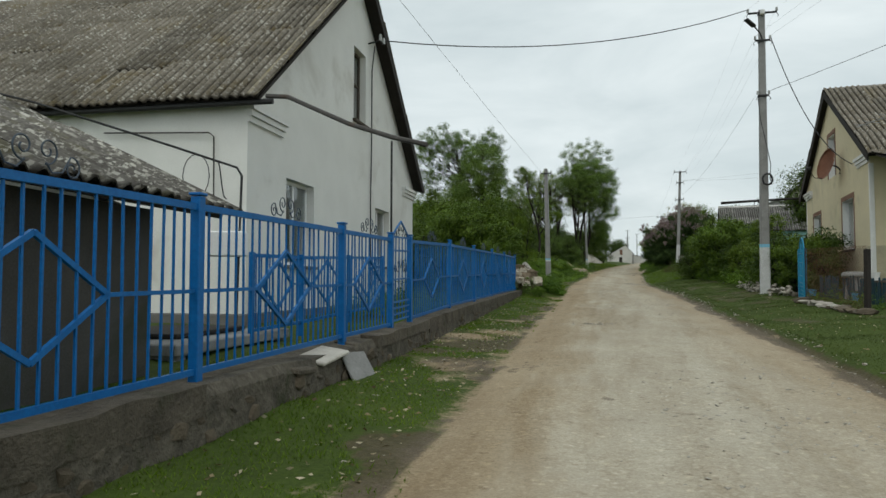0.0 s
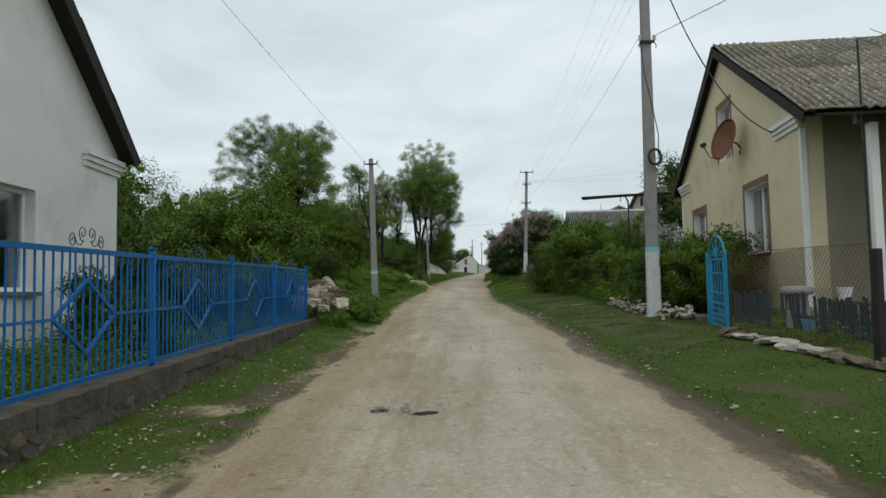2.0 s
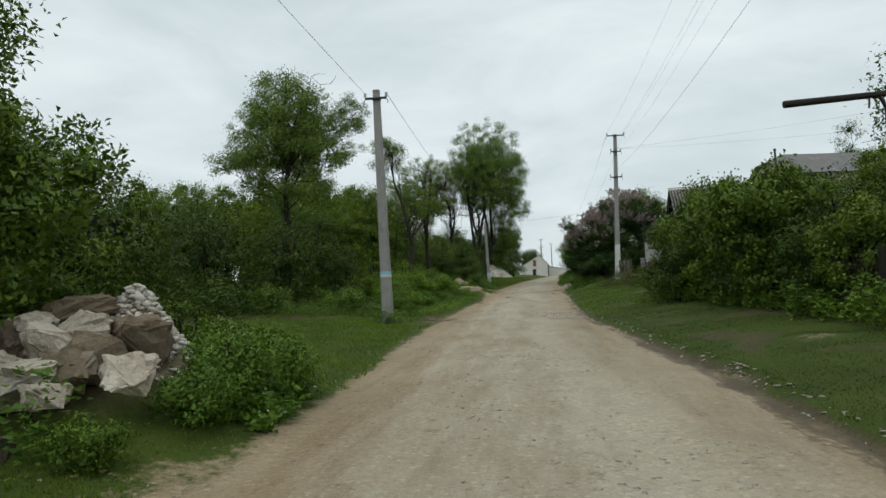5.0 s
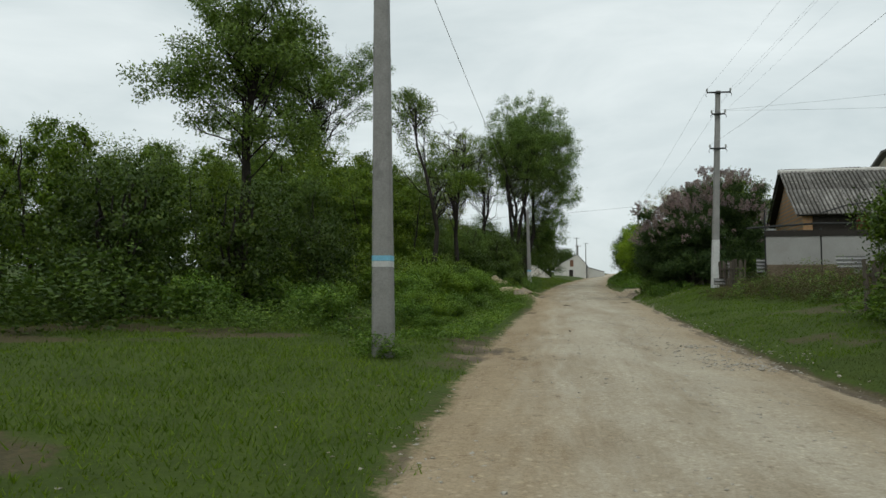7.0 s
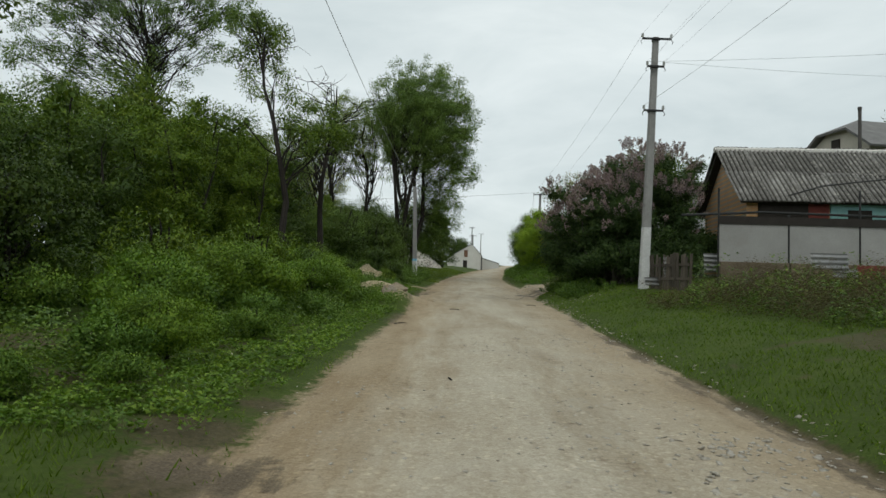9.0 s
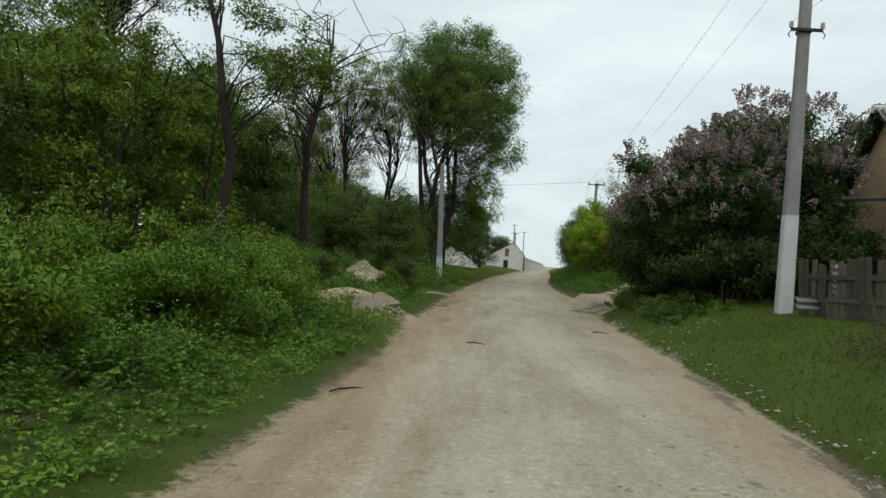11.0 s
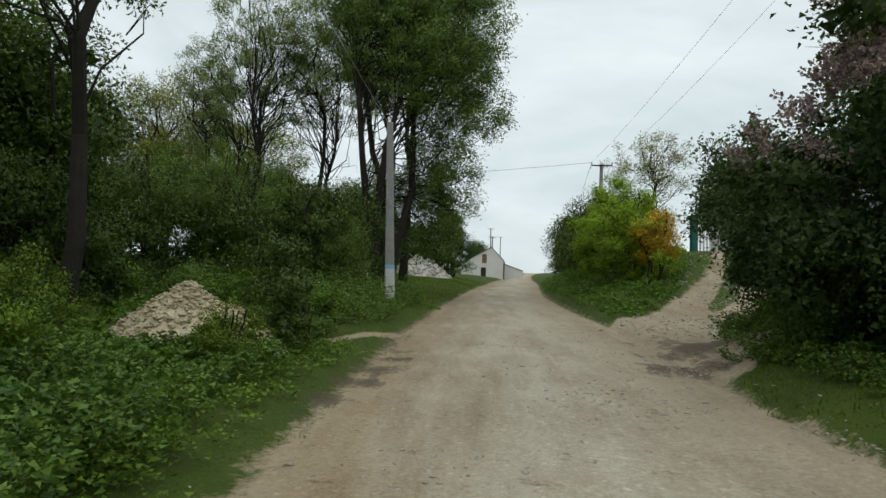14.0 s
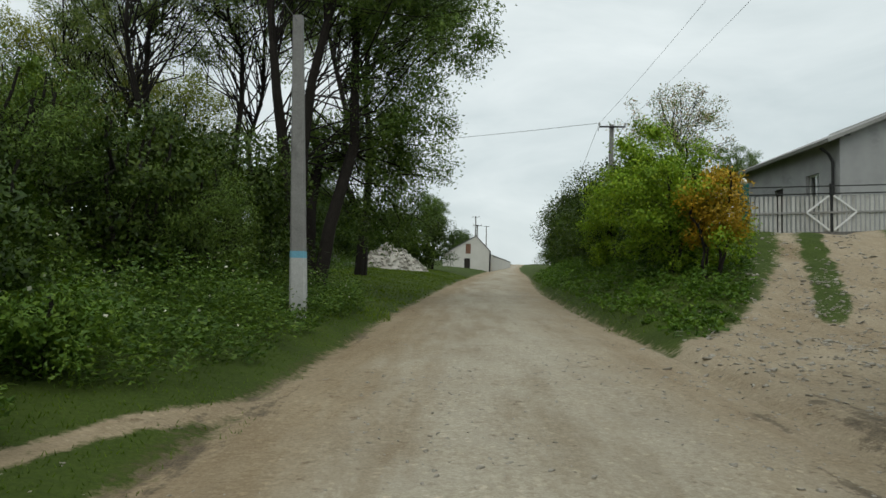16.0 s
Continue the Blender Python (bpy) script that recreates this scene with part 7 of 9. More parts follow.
for x, y, ln, a in ((9.75, 47.3, 0.42, 38), (11.6, 50.6, 0.25, -20), (14.5, 53.2, 0.3, -30), (9.2, 41.2, 0.10, 80)):
    s = thing("stick", "thin brown stick lying on the gravel", "stick", None, "sticks")
    u = Vector((math.cos(radians(a)), math.sin(radians(a)), 0))
    c = Vector((x, y, gzs(x, y) + 0.008))
    part("stick", tube(bmesh.new(), [c - u * ln / 2, c - u * ln * 0.2 + Vector((-0.02, 0.03, 0.012)), c + u * ln * 0.2 + Vector((-0.02, 0.03, 0.01)), c + u * ln / 2], [0.008, 0.009, 0.007, 0.004], 5), BARK, s)


def puddle(cx, cy, rx, ry, turn, seed):
    n = 28
    ca, sa = math.cos(turn), math.sin(turn)
    z = gzs(cx, cy) + 0.016
    vs = []
    for k in range(n):
        a = 2 * math.pi * k / n
        q = 1 + 0.28 * float(vnoise(math.cos(a) * 2, math.sin(a) * 2, 1.0, seed)) + 0.12 * float(vnoise(math.cos(a) * 5, math.sin(a) * 5, 1.0, seed + 1))
        u, w = rx * q * math.cos(a), ry * q * math.sin(a)
        vs.append((cx + u * ca - w * sa, cy + u * sa + w * ca, z))
    t = thing("puddle", "small shallow puddle in a pothole", "puddle", None, "puddles")
    part("water", mesh_of("water", vs, [tuple(range(n))]), WATER, t)


puddle(3.42, 14.05, 0.13, 0.08, 0.3, 3)
puddle(3.0, 14.25, 0.09, 0.06, 0.6, 5)
# rubble edging by the hedge and stones on the road
pl_s, sz_s = [], []
for _ in range(330):
    y = hr.uniform(20.3, 26.2)
    x = float(np.interp(y, (20.3, 23.0, 26.2), (9.98, 10.28, 11.3))) + hr.normal(0.06, 0.13)
    pl_s.append((x, y, gzs(x, y) + hr.uniform(0, 0.18) * (0.6 + hr.random())))
    sz_s.append(hr.uniform(0.045, 0.105))
part("rubble_edging", scatter_stones("rubble_edging", hr, pl_s, sz_s, RUBBLE), None, None)
tagged(bpy.data.objects["rubble_edging"], "row of dirty rubble stones along the hedge", "rubble", kind="stuff")
pl_s, sz_s = [], []
cand = np.stack([hr.random(60000), hr.uniform(1.5, 80, 60000)], 1)
cx_ = road_l(cand[:, 1]) + (road_r(cand[:, 1]) - road_l(cand[:, 1])) * cand[:, 0] + hr.normal(0, 0.3, 60000)
dens = 0.5 * vnoise(cx_, cand[:, 1] * 0.6, 0.7, 12) + 0.6 * vnoise(cx_, cand[:, 1] * 0.5, 2.1, 13) - 0.35 * np.abs(cand[:, 0] - 0.55)
ok = dens + hr.uniform(-0.3, 0.3, 60000) > 0.30
for x, y in zip(cx_[ok][:7000], cand[ok, 1][:7000]):
    pl_s.append((float(x), float(y)))
    sz_s.append(0.007 + 0.020 * hr.random() ** 2.2)
for _ in range(600):
    y = hr.uniform(3, 33)
    x = float(road_r(y) + soil_strip(road_r(y), y)) + hr.normal(0.03, 0.05)
    pl_s.append((x, y))
    sz_s.append(0.012 + 0.034 * hr.random() ** 2.0)
for _ in range(350):
    y = hr.uniform(33, 56)
    pl_s.append((float(road_r(y)) + hr.normal(0.08, 0.1), y))
    sz_s.append(hr.uniform(0.012, 0.035))
for _ in range(300):
    y = hr.uniform(3, 36)
    x = float(road_l(y)) - abs(hr.normal(0.0, 0.7))
    pl_s.append((x, y))
    sz_s.append(0.008 + 0.02 * hr.random() ** 2)
for cx, cy, r, n in ((3.2, 14.2, 0.32, 110), (10.5, 38.5, 0.6, 160), (16.0, 52.6, 0.8, 60), (14.6, 56.5, 0.8, 120), (18.5, 62.5, 1.6, 300), (20.6, 64.2, 0.9, 260), (22.0, 66.4, 0.6, 160), (21.4, 63.8, 0.9, 160), (23.6, 68.0, 0.5, 120), (10.2, 36.5, 0.5, 160), (10.4, 37.2, 0.9, 120), (12.5, 54.5, 0.8, 80), (16.4, 58.4, 0.8, 130)):
    for _ in range(n):
        pl_s.append((cx + hr.normal(0, r * 0.6), cy + hr.normal(0, r * 0.6)))
        sz_s.append(hr.uniform(0.012, 0.04))
for _ in range(900):
    k = hr.random()
    q = Vector((18.6, 62.6)).lerp(Vector((26.3, 71.7)), k)
    o = hr.choice((-0.62, 0.7)) + hr.normal(0, 0.26 + 0.35 * (1 - k))
    pl_s.append((q.x + 0.8 * o, q.y - 0.62 * o))
    sz_s.append(0.016 + 0.055 * hr.random() ** 1.6)
pa = np.array(pl_s)
pz = gz(pa[:, 0], pa[:, 1])
part("road_stones", scatter_stones("road_stones", hr, np.column_stack([pa, pz + 0.02 * np.array(sz_s)]), sz_s, ROADSTONE, 8, 0.42), None, None)
tagged(bpy.data.objects["road_stones"], "small pale stones strewn over the gravel road", "stones", kind="stuff")


# ---- plants ----
def leaf_quads(rng_, base, axis, size, width=0.5, fold=0.25):
    """Pointed leaves: base (n, 3), axis (n, 3) unit vectors, size (n,)."""
    n = len(base)
    r = rng_.normal(size=(n, 3))
    side = np.cross(axis, r)
    side /= np.linalg.norm(side, axis=1, keepdims=True) + 1e-9
    nrm = np.cross(axis, side)
    s = size[:, None]
    q = np.empty((n, 4, 3))
    q[:, 0] = base
    q[:, 1] = base + axis * s * 0.5 + side * s * width * 0.5 + nrm * s * fold * 0.3
    q[:, 2] = base + axis * s
    q[:, 3] = base + axis * s * 0.5 - side * s * width * 0.5 + nrm * s * fold * 0.3
    return q


def leaf_tris(rng_, base, axis, size, width=0.5):
    """Small pointed leaves of one triangle each."""
    side = unit(np.cross(axis, rng_.normal(size=(len(base), 3))))
    s = size[:, None]
    k = rng_.uniform(0.4, 0.75, (len(base), 1))
    return np.stack([base, base + axis * s * k + side * s * width * 0.75, base + axis * s - side * s * width * 0.25], 1)


def unit(v):
    return v / (np.linalg.norm(v, axis=1, keepdims=True) + 1e-9)


def clump_leaves(rng_, clumps, n, size, width=0.5, droop=0.25, shell=0.5):
    """Leaves gathered in clumps (x, y, z, r)."""
    c = np.asarray(clumps)
    w = c[:, 3] ** 2
    idx = rng_.choice(len(c), n, p=w / w.sum())
    d = unit(rng_.normal(size=(n, 3)))
    rad = c[idx, 3] * rng_.random(n) ** shell * (1 + 0.25 * rng_.normal(size=n).clip(-1, 2))
    p = c[idx, :3] + d * rad[:, None] * np.array((1, 1, 0.8))
    ax = unit(d * 0.7 + rng_.normal(size=(n, 3)) * 0.8 + np.array((0, 0, -droop)))
    mid, wide = c[:, :3].mean(0), c[:, :3].std(0) + 0.3
    out = unit(d * 0.9 + 0.45 * unit((p - mid) / wide) + np.array((0, 0, 0.3)))
    return leaf_tris(rng_, p, ax, size * rng_.uniform(0.6, 1.3, n), width), out


def inner_leaves(rng_, clumps, k, each=44):
    """Dense inner foliage: coarse overlapping leaves round the middle of each clump."""
    c = np.repeat(np.asarray(clumps), each, 0)
    n = len(c)
    d = unit(rng_.normal(size=(n, 3)))
    p = c[:, :3] + d * (c[:, 3] * k * rng_.random(n) ** 0.5)[:, None] * np.array((1, 1, 0.8))
    ax = unit(rng_.normal(size=(n, 3)))
    return tris_mesh("inner_foliage", leaf_tris(rng_, p - ax * (0.2 * c[:, 3:4]), ax, 0.42 * c[:, 3] * rng_.uniform(0.7, 1.2, n), 0.7), unit(d + np.array((0, 0, 0.2))))


def limbs_mesh(rng_, lines):
    bm = bmesh.new()
    for pts, r0, r1, sides in lines:
        k = len(pts)
        tube(bm, pts, [r0 + (r1 - r0) * (i / (k - 1)) ** 0.8 for i in range(k)], sides, False)
    return bm


def bent(rng_, a, b, n, wob):
    a, b = Vector(a), Vector(b)
    ln = (b - a).length
    return [a.lerp(b, i / n) + Vector(rng_.normal(0, wob * ln * 0.12, 3)) * math.sin(math.pi * i / n) + Vector((0, 0, 0.08 * ln * math.sin(math.pi * i / n))) for i in range(n + 1)]


def tree(label, seed, height, r0, crowns, nleaf, leaf, lm, stems=1, bare=0, bark=BARK, clump_r=(0.45, 0.9), nclump=46, lean=(0, 0), fork=0.3, width=0.5, twigs=2, limb=0.05, category="tree", shell=0.5, name="tree", blossom=None, core=0.0, wob=0.3, group=""):
    """crowns: ellipsoids (x, y, z, rx, ry, rz) about the foot."""
    rg = np.random.default_rng(seed)
    t = thing(name, label, category, None, group)
    clumps, inner = [], []
    vol = np.array([c[3] * c[4] * c[5] * (c[6] if len(c) > 6 else 1) for c in crowns])
    for k in rg.choice(len(crowns), nclump, p=vol / vol.sum()):
        c = crowns[k]
        d = unit(rg.normal(size=(1, 3)))[0] * rg.random() ** 0.42
        clumps.append((c[0] + d[0] * c[3], c[1] + d[1] * c[4], c[2] + d[2] * c[5], rg.uniform(*clump_r)))
        if np.linalg.norm(d) < 0.74:
            inner.append(clumps[-1])
    lines, tops = [], []
    for s in range(stems):
        a = 6.283 * s / stems + rg.uniform(0, 1)
        sp = 0.0 if stems == 1 else rg.uniform(0.08, 0.2) * height
        top = Vector((lean[0] + sp * math.cos(a), lean[1] + sp * math.sin(a), height * rg.uniform(0.72, 0.9)))
        foot = Vector((0.12 * math.cos(a), 0.12 * math.sin(a), -0.3)) if stems > 1 else Vector((0, 0, -0.3))
        st = bent(rg, foot, top, 7, wob)
        lines.append((st, r0 * (1 if stems == 1 else 0.7), 0.02, 8))
        tops.append(st)
    for k_, (x, y, z, r) in enumerate(clumps):
        if k_ % 5 >= twigs:
            continue
        st = tops[rg.integers(len(tops))]
        f = np.clip(rg.normal((z / height) * 0.8, 0.08), fork * 0.6, 0.94)
        i = f * 7
        i0 = min(int(i), 6)
        a = st[i0].lerp(st[i0 + 1], i - i0)
        rr = min(limb, r0 * (1 - f) * 0.24 + 0.006)
        lines.append((bent(rg, a, (x, y, z), 3, 0.8), rr, 0.006, 4 if height > 4 else 3))
        for _ in range(2 if height > 4 else 0):
            e = Vector((x, y, z)) + Vector(rg.normal(0, r * 0.6, 3))
            lines.append((bent(rg, Vector(a).lerp(Vector((x, y, z)), 0.7), e, 2, 0.5), 0.012, 0.004, 3))
    for _ in range(bare):
        st = tops[rg.integers(len(tops))]
        a = st[rg.integers(3, 7)]
        d = Vector((rg.normal(0, 1), rg.normal(0, 1), rg.uniform(0.3, 1.2))).normalized()
        e = a + d * rg.uniform(0.12, 0.3) * height
        b = bent(rg, a, e, 5, 0.7)
        lines.append((b, 0.026, 0.007, 5))
        for q in b[2:]:
            e2 = q + Vector(rg.normal(0, 1, 3)).normalized() * rg.uniform(0.3, 0.9)
            lines.append((bent(rg, q, e2, 2, 0.8), 0.012, 0.004, 3))
    part("trunk", limbs_mesh(rg, lines), bark, t)
    if nleaf:
        part("crown", tris_mesh("crown", *clump_leaves(rg, clumps, nleaf, leaf, width, 0.25, shell)), lm, t)
    if core:
        part("inner_foliage", inner_leaves(rg, inner, core), lm, t)
    if blossom:
        nb, bs, bm_ = blossom
        part("blossom", tris_mesh("blossom", *clump_leaves(rg, clumps, nb, bs, 0.8, 0.0, 0.3)), bm_, t)
    return t


def put(ob, x, y, s=1.0, turn=0.0, sz=None, dz=0.0):
    ob.matrix_basis = pose(x, y, gzs(x, y) + dz, 0, 0, turn) @ Matrix.Diagonal((s, s, sz or s, 1))
    return ob


def copies(ob, spots):
    for x, y, s, turn in spots:
        copy_thing(ob, pose(x, y, gzs(x, y), 0, 0, turn) @ Matrix.Diagonal((s / ob.scale[0], s / ob.scale[1], s / ob.scale[2], 1)))


# willow at the second left-hand pole, with a taller thin-leaved tree behind it
willow = tree("tall many-stemmed willow with a rounded leafy crown", 3, 11.0, 0.24, ((1.0, 0, 8.3, 2.8, 2.7, 2.9, 1.3), (-0.9, 0, 8.8, 1.9, 1.9, 1.8, 0.8), (2.5, -0.2, 5.9, 1.5, 1.5, 1.5, 1.2), (1.5, 0.2, 4.3, 1.3, 1.3, 1.2, 1.0), (-0.9, 0.3, 6.2, 1.1, 1.1, 1.3, 0.6), (0.2, 1.0, 3.0, 1.5, 1.2, 1.2, 1.2), (1.9, 1.2, 3.4, 1.4, 1.4, 1.4, 1.4), (1.8, 1.6, 2.0, 1.2, 1.2, 1.0, 1.4)), 190000, 0.085, L_WILLOW, stems=4, nclump=1100, clump_r=(0.22, 0.5), width=0.42, fork=0.45, twigs=1, limb=0.02, shell=0.6)
put(willow, 14.1, 71.5)
tall = tree("tall airy tree with fine sparse leaves", 8, 12.0, 0.2, ((0.2, 0, 10.2, 2.7, 2.3, 1.9), (1.6, 0, 8.0, 1.7, 1.5, 2.2), (-1.2, 0.2, 8.0, 1.6, 1.5, 1.8)), 26000, 0.085, L_SPARSE, stems=2, nclump=190, clump_r=(0.18, 0.45), bare=5, twigs=2, limb=0.03)
put(tall, 16.2, 81.5, 1.24)
# leaning tree, dead tree and the wood on the left
put(tree("leaning tree with a small tufted crown", 4, 8.6, 0.135, ((-1.1, 2.2, 7.6, 1.15, 1.1, 0.95), (-0.7, 1.6, 5.9, 0.8, 0.8, 0.7, 0.5), (0.9, 0.4, 4.6, 1.0, 1.0, 0.8, 0.8)), 12000, 0.085, L_MID, nclump=60, lean=(-0.9, 1.6), bare=3, clump_r=(0.2, 0.42), wob=0.12), 7.6, 54.5)
put(tree("half bare dark tree with dead branches", 5, 9.0, 0.14, ((-0.5, 0.5, 5.2, 1.5, 1.5, 1.4),), 5200, 0.085, L_MID, nclump=40, lean=(0.5, 0.4), bare=18, clump_r=(0.2, 0.45), wob=0.2), 8.75, 59.9)
ta = tree("tall thin deciduous tree with light young foliage", 11, 9.6, 0.17, ((-0.2, 0, 6.9, 1.9, 1.9, 1.9), (0.9, 0.2, 5.8, 1.6, 1.6, 1.4), (-1.4, 0.2, 5.2, 1.4, 1.4, 0.9), (0.5, -0.2, 4.3, 1.5, 1.5, 0.9)), 44000, 0.088, L_YOUNG, nclump=190, clump_r=(0.2, 0.5), bare=3, twigs=1, limb=0.03)
put(ta, 2.5, 43.9, 0.98, 0)
tb = tree("full green deciduous tree of the wood", 12, 8.5, 0.2, ((0, 0, 5.4, 2.3, 2.3, 2.6), (0.3, -0.3, 3.0, 2.0, 2.0, 1.4)), 15000, 0.115, L_MID, nclump=100, clump_r=(0.4, 0.85), core=0.62, shell=0.35, twigs=1)
put(tb, 3.5, 66, 0.85, 0)
tc = tree("dark green bushy tree of the wood", 13, 6.5, 0.16, ((0, 0, 3.8, 2.2, 2.2, 2.4), (0, 0, 1.6, 2.0, 2.0, 1.2)), 15000, 0.112, L_DARK, stems=3, nclump=100, clump_r=(0.4, 0.8), core=0.62, shell=0.35, twigs=1)
put(tc, 6.3, 70, 0.66, 0)
td = tree("bright green young tree of the wood", 14, 7.5, 0.15, ((0, 0, 4.6, 1.5, 1.5, 2.5), (0, 0, 2.2, 1.5, 1.5, 1.4), (0.2, 0, 6.9, 0.6, 0.6, 0.9)), 14000, 0.105, L_BRIGHT, stems=2, nclump=90, clump_r=(0.3, 0.65), core=0.6, shell=0.35, twigs=1)
put(td, 4.4, 60.5, 0.85, 0)
wp_ = tree("olive yellow weeping willow with a domed crown", 15, 8.5, 0.3, ((0, 0, 6.0, 3.4, 3.4, 2.6), (0, 0, 3.5, 3.6, 3.6, 2.0)), 52000, 0.14, L_OLIVE, stems=3, nclump=260, clump_r=(0.35, 0.75), width=0.32, shell=0.5)
put(wp_, 5.6, 82.0, 0.95)
copies(wp_, [(9.2, 84.5, 0.85, 60), (1.5, 80.0, 0.8, 140)])
# shrub willow with a fan of thin stems
fan = tree("feathery shrub willow with a fan of thin stems", 17, 4.0, 0.07, ((0, 0, 2.4, 1.6, 1.5, 1.3), (-0.9, 0, 1.9, 1.0, 1.0, 1.0), (0.9, 0, 2.0, 1.0, 1.0, 1.0)), 22000, 0.075, L_WILLOW, stems=9, nclump=160, clump_r=(0.2, 0.42), category="bush", name="bush", width=0.3, twigs=3, limb=0.012)
put(fan, 10.3, 66.2, 0.8)
copies(fan, [(8.3, 67.6, 0.85, 80), (12.3, 66.6, 0.55, 140), (6.6, 66.0, 0.8, 200)])
copies(tall, [(10.2, 74.8, 0.86, 33), (12.3, 76.0, 0.84, 200), (8.4, 77.0, 0.72, 120)])
put(tree("very tall open-crowned tree with thin olive foliage", 18, 13.4, 0.2, ((-2.2, 0, 11.4, 2.7, 2.4, 2.4), (0.9, 0, 10.4, 2.2, 2.0, 2.6), (-3.4, 0.2, 8.0, 1.7, 1.6, 1.6), (2.3, 0, 11.6, 1.1, 1.1, 1.6), (-1.2, 0, 7.8, 1.6, 1.5, 1.4), (-4.7, 0, 10.9, 1.8, 1.7, 1.8), (-5.6, 0.2, 8.8, 1.3, 1.2, 1.3)), 52000, 0.1, L_YOUNG, nclump=310, clump_r=(0.22, 0.5), bare=6, twigs=3, limb=0.06, lean=(-1.4, 0), fork=0.5, wob=0.12), 2.4, 66.3)
copies(tb, [(-3.5, 64.0, 0.92, 35), (-0.8, 65.0, 0.98, 100), (1.8, 64.0, 1.02, 170), (4.4, 65.5, 0.88, 240), (-6.0, 62.0, 0.92, 310), (-4.5, 36.5, 0.82, 15), (-2.0, 60.5, 0.74, 50), (0.2, 70, 0.82, 90), (-5.5, 54.0, 0.82, 130), (6.8, 78, 0.62, 180), (-9.5, 50, 0.82, 220), (10.5, 83, 0.6, 260), (-7, 70, 0.8, 300), (-12.5, 62, 0.8, 20), (-13, 54, 0.85, 45), (-3.0, 78, 0.9, 75), (8.0, 92, 0.8, 145), (-9, 40.5, 0.66, 175), (12.6, 89, 0.6, 70), (5.6, 62.6, 0.8, 200), (3.6, 59.6, 0.72, 10), (1.2, 57.0, 0.75, 110)])
copies(tc, [(2.5, 54.5, 0.7, 30), (4.8, 74, 0.62, 60), (0.5, 63.8, 0.85, 95), (-1.5, 48.5, 0.72, 130), (-5.8, 59.0, 0.75, 210), (11.0, 72.8, 0.58, 250), (6.0, 63.5, 0.7, 310), (-10, 46, 0.82, 340), (-4.5, 43.5, 0.7, 85), (-9.5, 65.5, 0.8, 115), (12.0, 70.2, 0.48, 145), (3.0, 78, 0.85, 20), (14.6, 95, 0.95, 60), (14.3, 88, 0.75, 10), (15.6, 94, 0.7, 130), (13.2, 79.0, 0.55, 100), (-0.5, 56.5, 0.7, 20), (1.6, 50.5, 0.62, 80), (-3.5, 51, 0.75, 140), (-6.5, 57, 0.75, 200), (4.2, 58, 0.62, 260), (-8.5, 60, 0.85, 320), (7.0, 63.4, 0.8, 45), (5.4, 65.6, 0.9, 10)])
copies(td, [(2.0, 61.5, 0.8, 40), (6.6, 57.6, 0.60, 80), (0.0, 51.5, 0.62, 120), (4.6, 55.8, 0.66, 160), (9.5, 69.0, 0.5, 200), (-3.5, 56.5, 0.8, 240), (5.2, 68.0, 0.8, 280), (-7.5, 52, 0.76, 320), (1.0, 46.8, 0.52, 10), (-2.5, 44.8, 0.62, 50), (7.4, 64.2, 0.55, 15), (6.2, 60.6, 0.7, 190), (3.4, 57.0, 0.7, 170), (13.3, 29.5, 0.36, 100), (14.6, 30.6, 0.4, 40), (13.7, 32.2, 0.38, 200), (14.2, 35.4, 0.4, 280), (15.0, 39.0, 0.42, 330)])

# bushes
ba = tree("leafy green hazel bush", 31, 3.2, 0.06, ((0, 0, 1.7, 1.5, 1.5, 1.4), (0, 0, 0.8, 1.6, 1.6, 0.7)), 10000, 0.083, L_HEDGE, stems=6, nclump=75, clump_r=(0.22, 0.5), category="bush", name="bush", width=0.62, core=0.55, shell=0.38, twigs=1)
put(ba, -5.5, 34.5, 1.1, 0)
near = tree("dark leafy shrub leaning over the fence's end", 36, 3.1, 0.07, ((0, 0, 2.1, 1.7, 1.5, 1.4), (1.0, -0.2, 2.0, 0.8, 0.8, 0.6), (-0.8, 0, 2.2, 1.2, 1.2, 1.1), (0.1, 0, 3.2, 0.8, 0.8, 0.5), (0, 0, 0.9, 1.2, 1.2, 0.8), (0.45, -1.5, 1.3, 0.85, 0.8, 0.5, 1.4), (-0.4, -1.2, 1.5, 0.9, 0.8, 0.6, 1.2), (-0.4, 0, 4.1, 0.14, 0.14, 0.4)), 42000, 0.07, L_SHRUB, stems=6, nclump=120, clump_r=(0.2, 0.45), category="bush", name="bush", width=0.6, twigs=1, core=0.4)
put(near, 1.26, 25.3, 0.97, 0)
bb_ = tree("dense bright green bush", 32, 2.2, 0.05, ((0, 0, 1.1, 1.2, 1.2, 0.95), (0, 0, 0.5, 1.3, 1.3, 0.5)), 9000, 0.08, L_BRIGHT, stems=5, nclump=60, clump_r=(0.2, 0.42), category="bush", name="bush", width=0.55, core=0.55, shell=0.38, twigs=1)
put(bb_, 5.4, 47.2, 0.8, 0)
bd = tree("dark green tangled bush", 33, 2.4, 0.05, ((0, 0, 1.2, 1.3, 1.3, 1.1), (0, 0, 0.5, 1.4, 1.4, 0.5)), 9000, 0.082, L_DARK, stems=5, nclump=66, clump_r=(0.2, 0.45), category="bush", name="bush", width=0.55, core=0.55, shell=0.38, twigs=1)
put(bd, 12.4, 26.4, 0.6, 0)
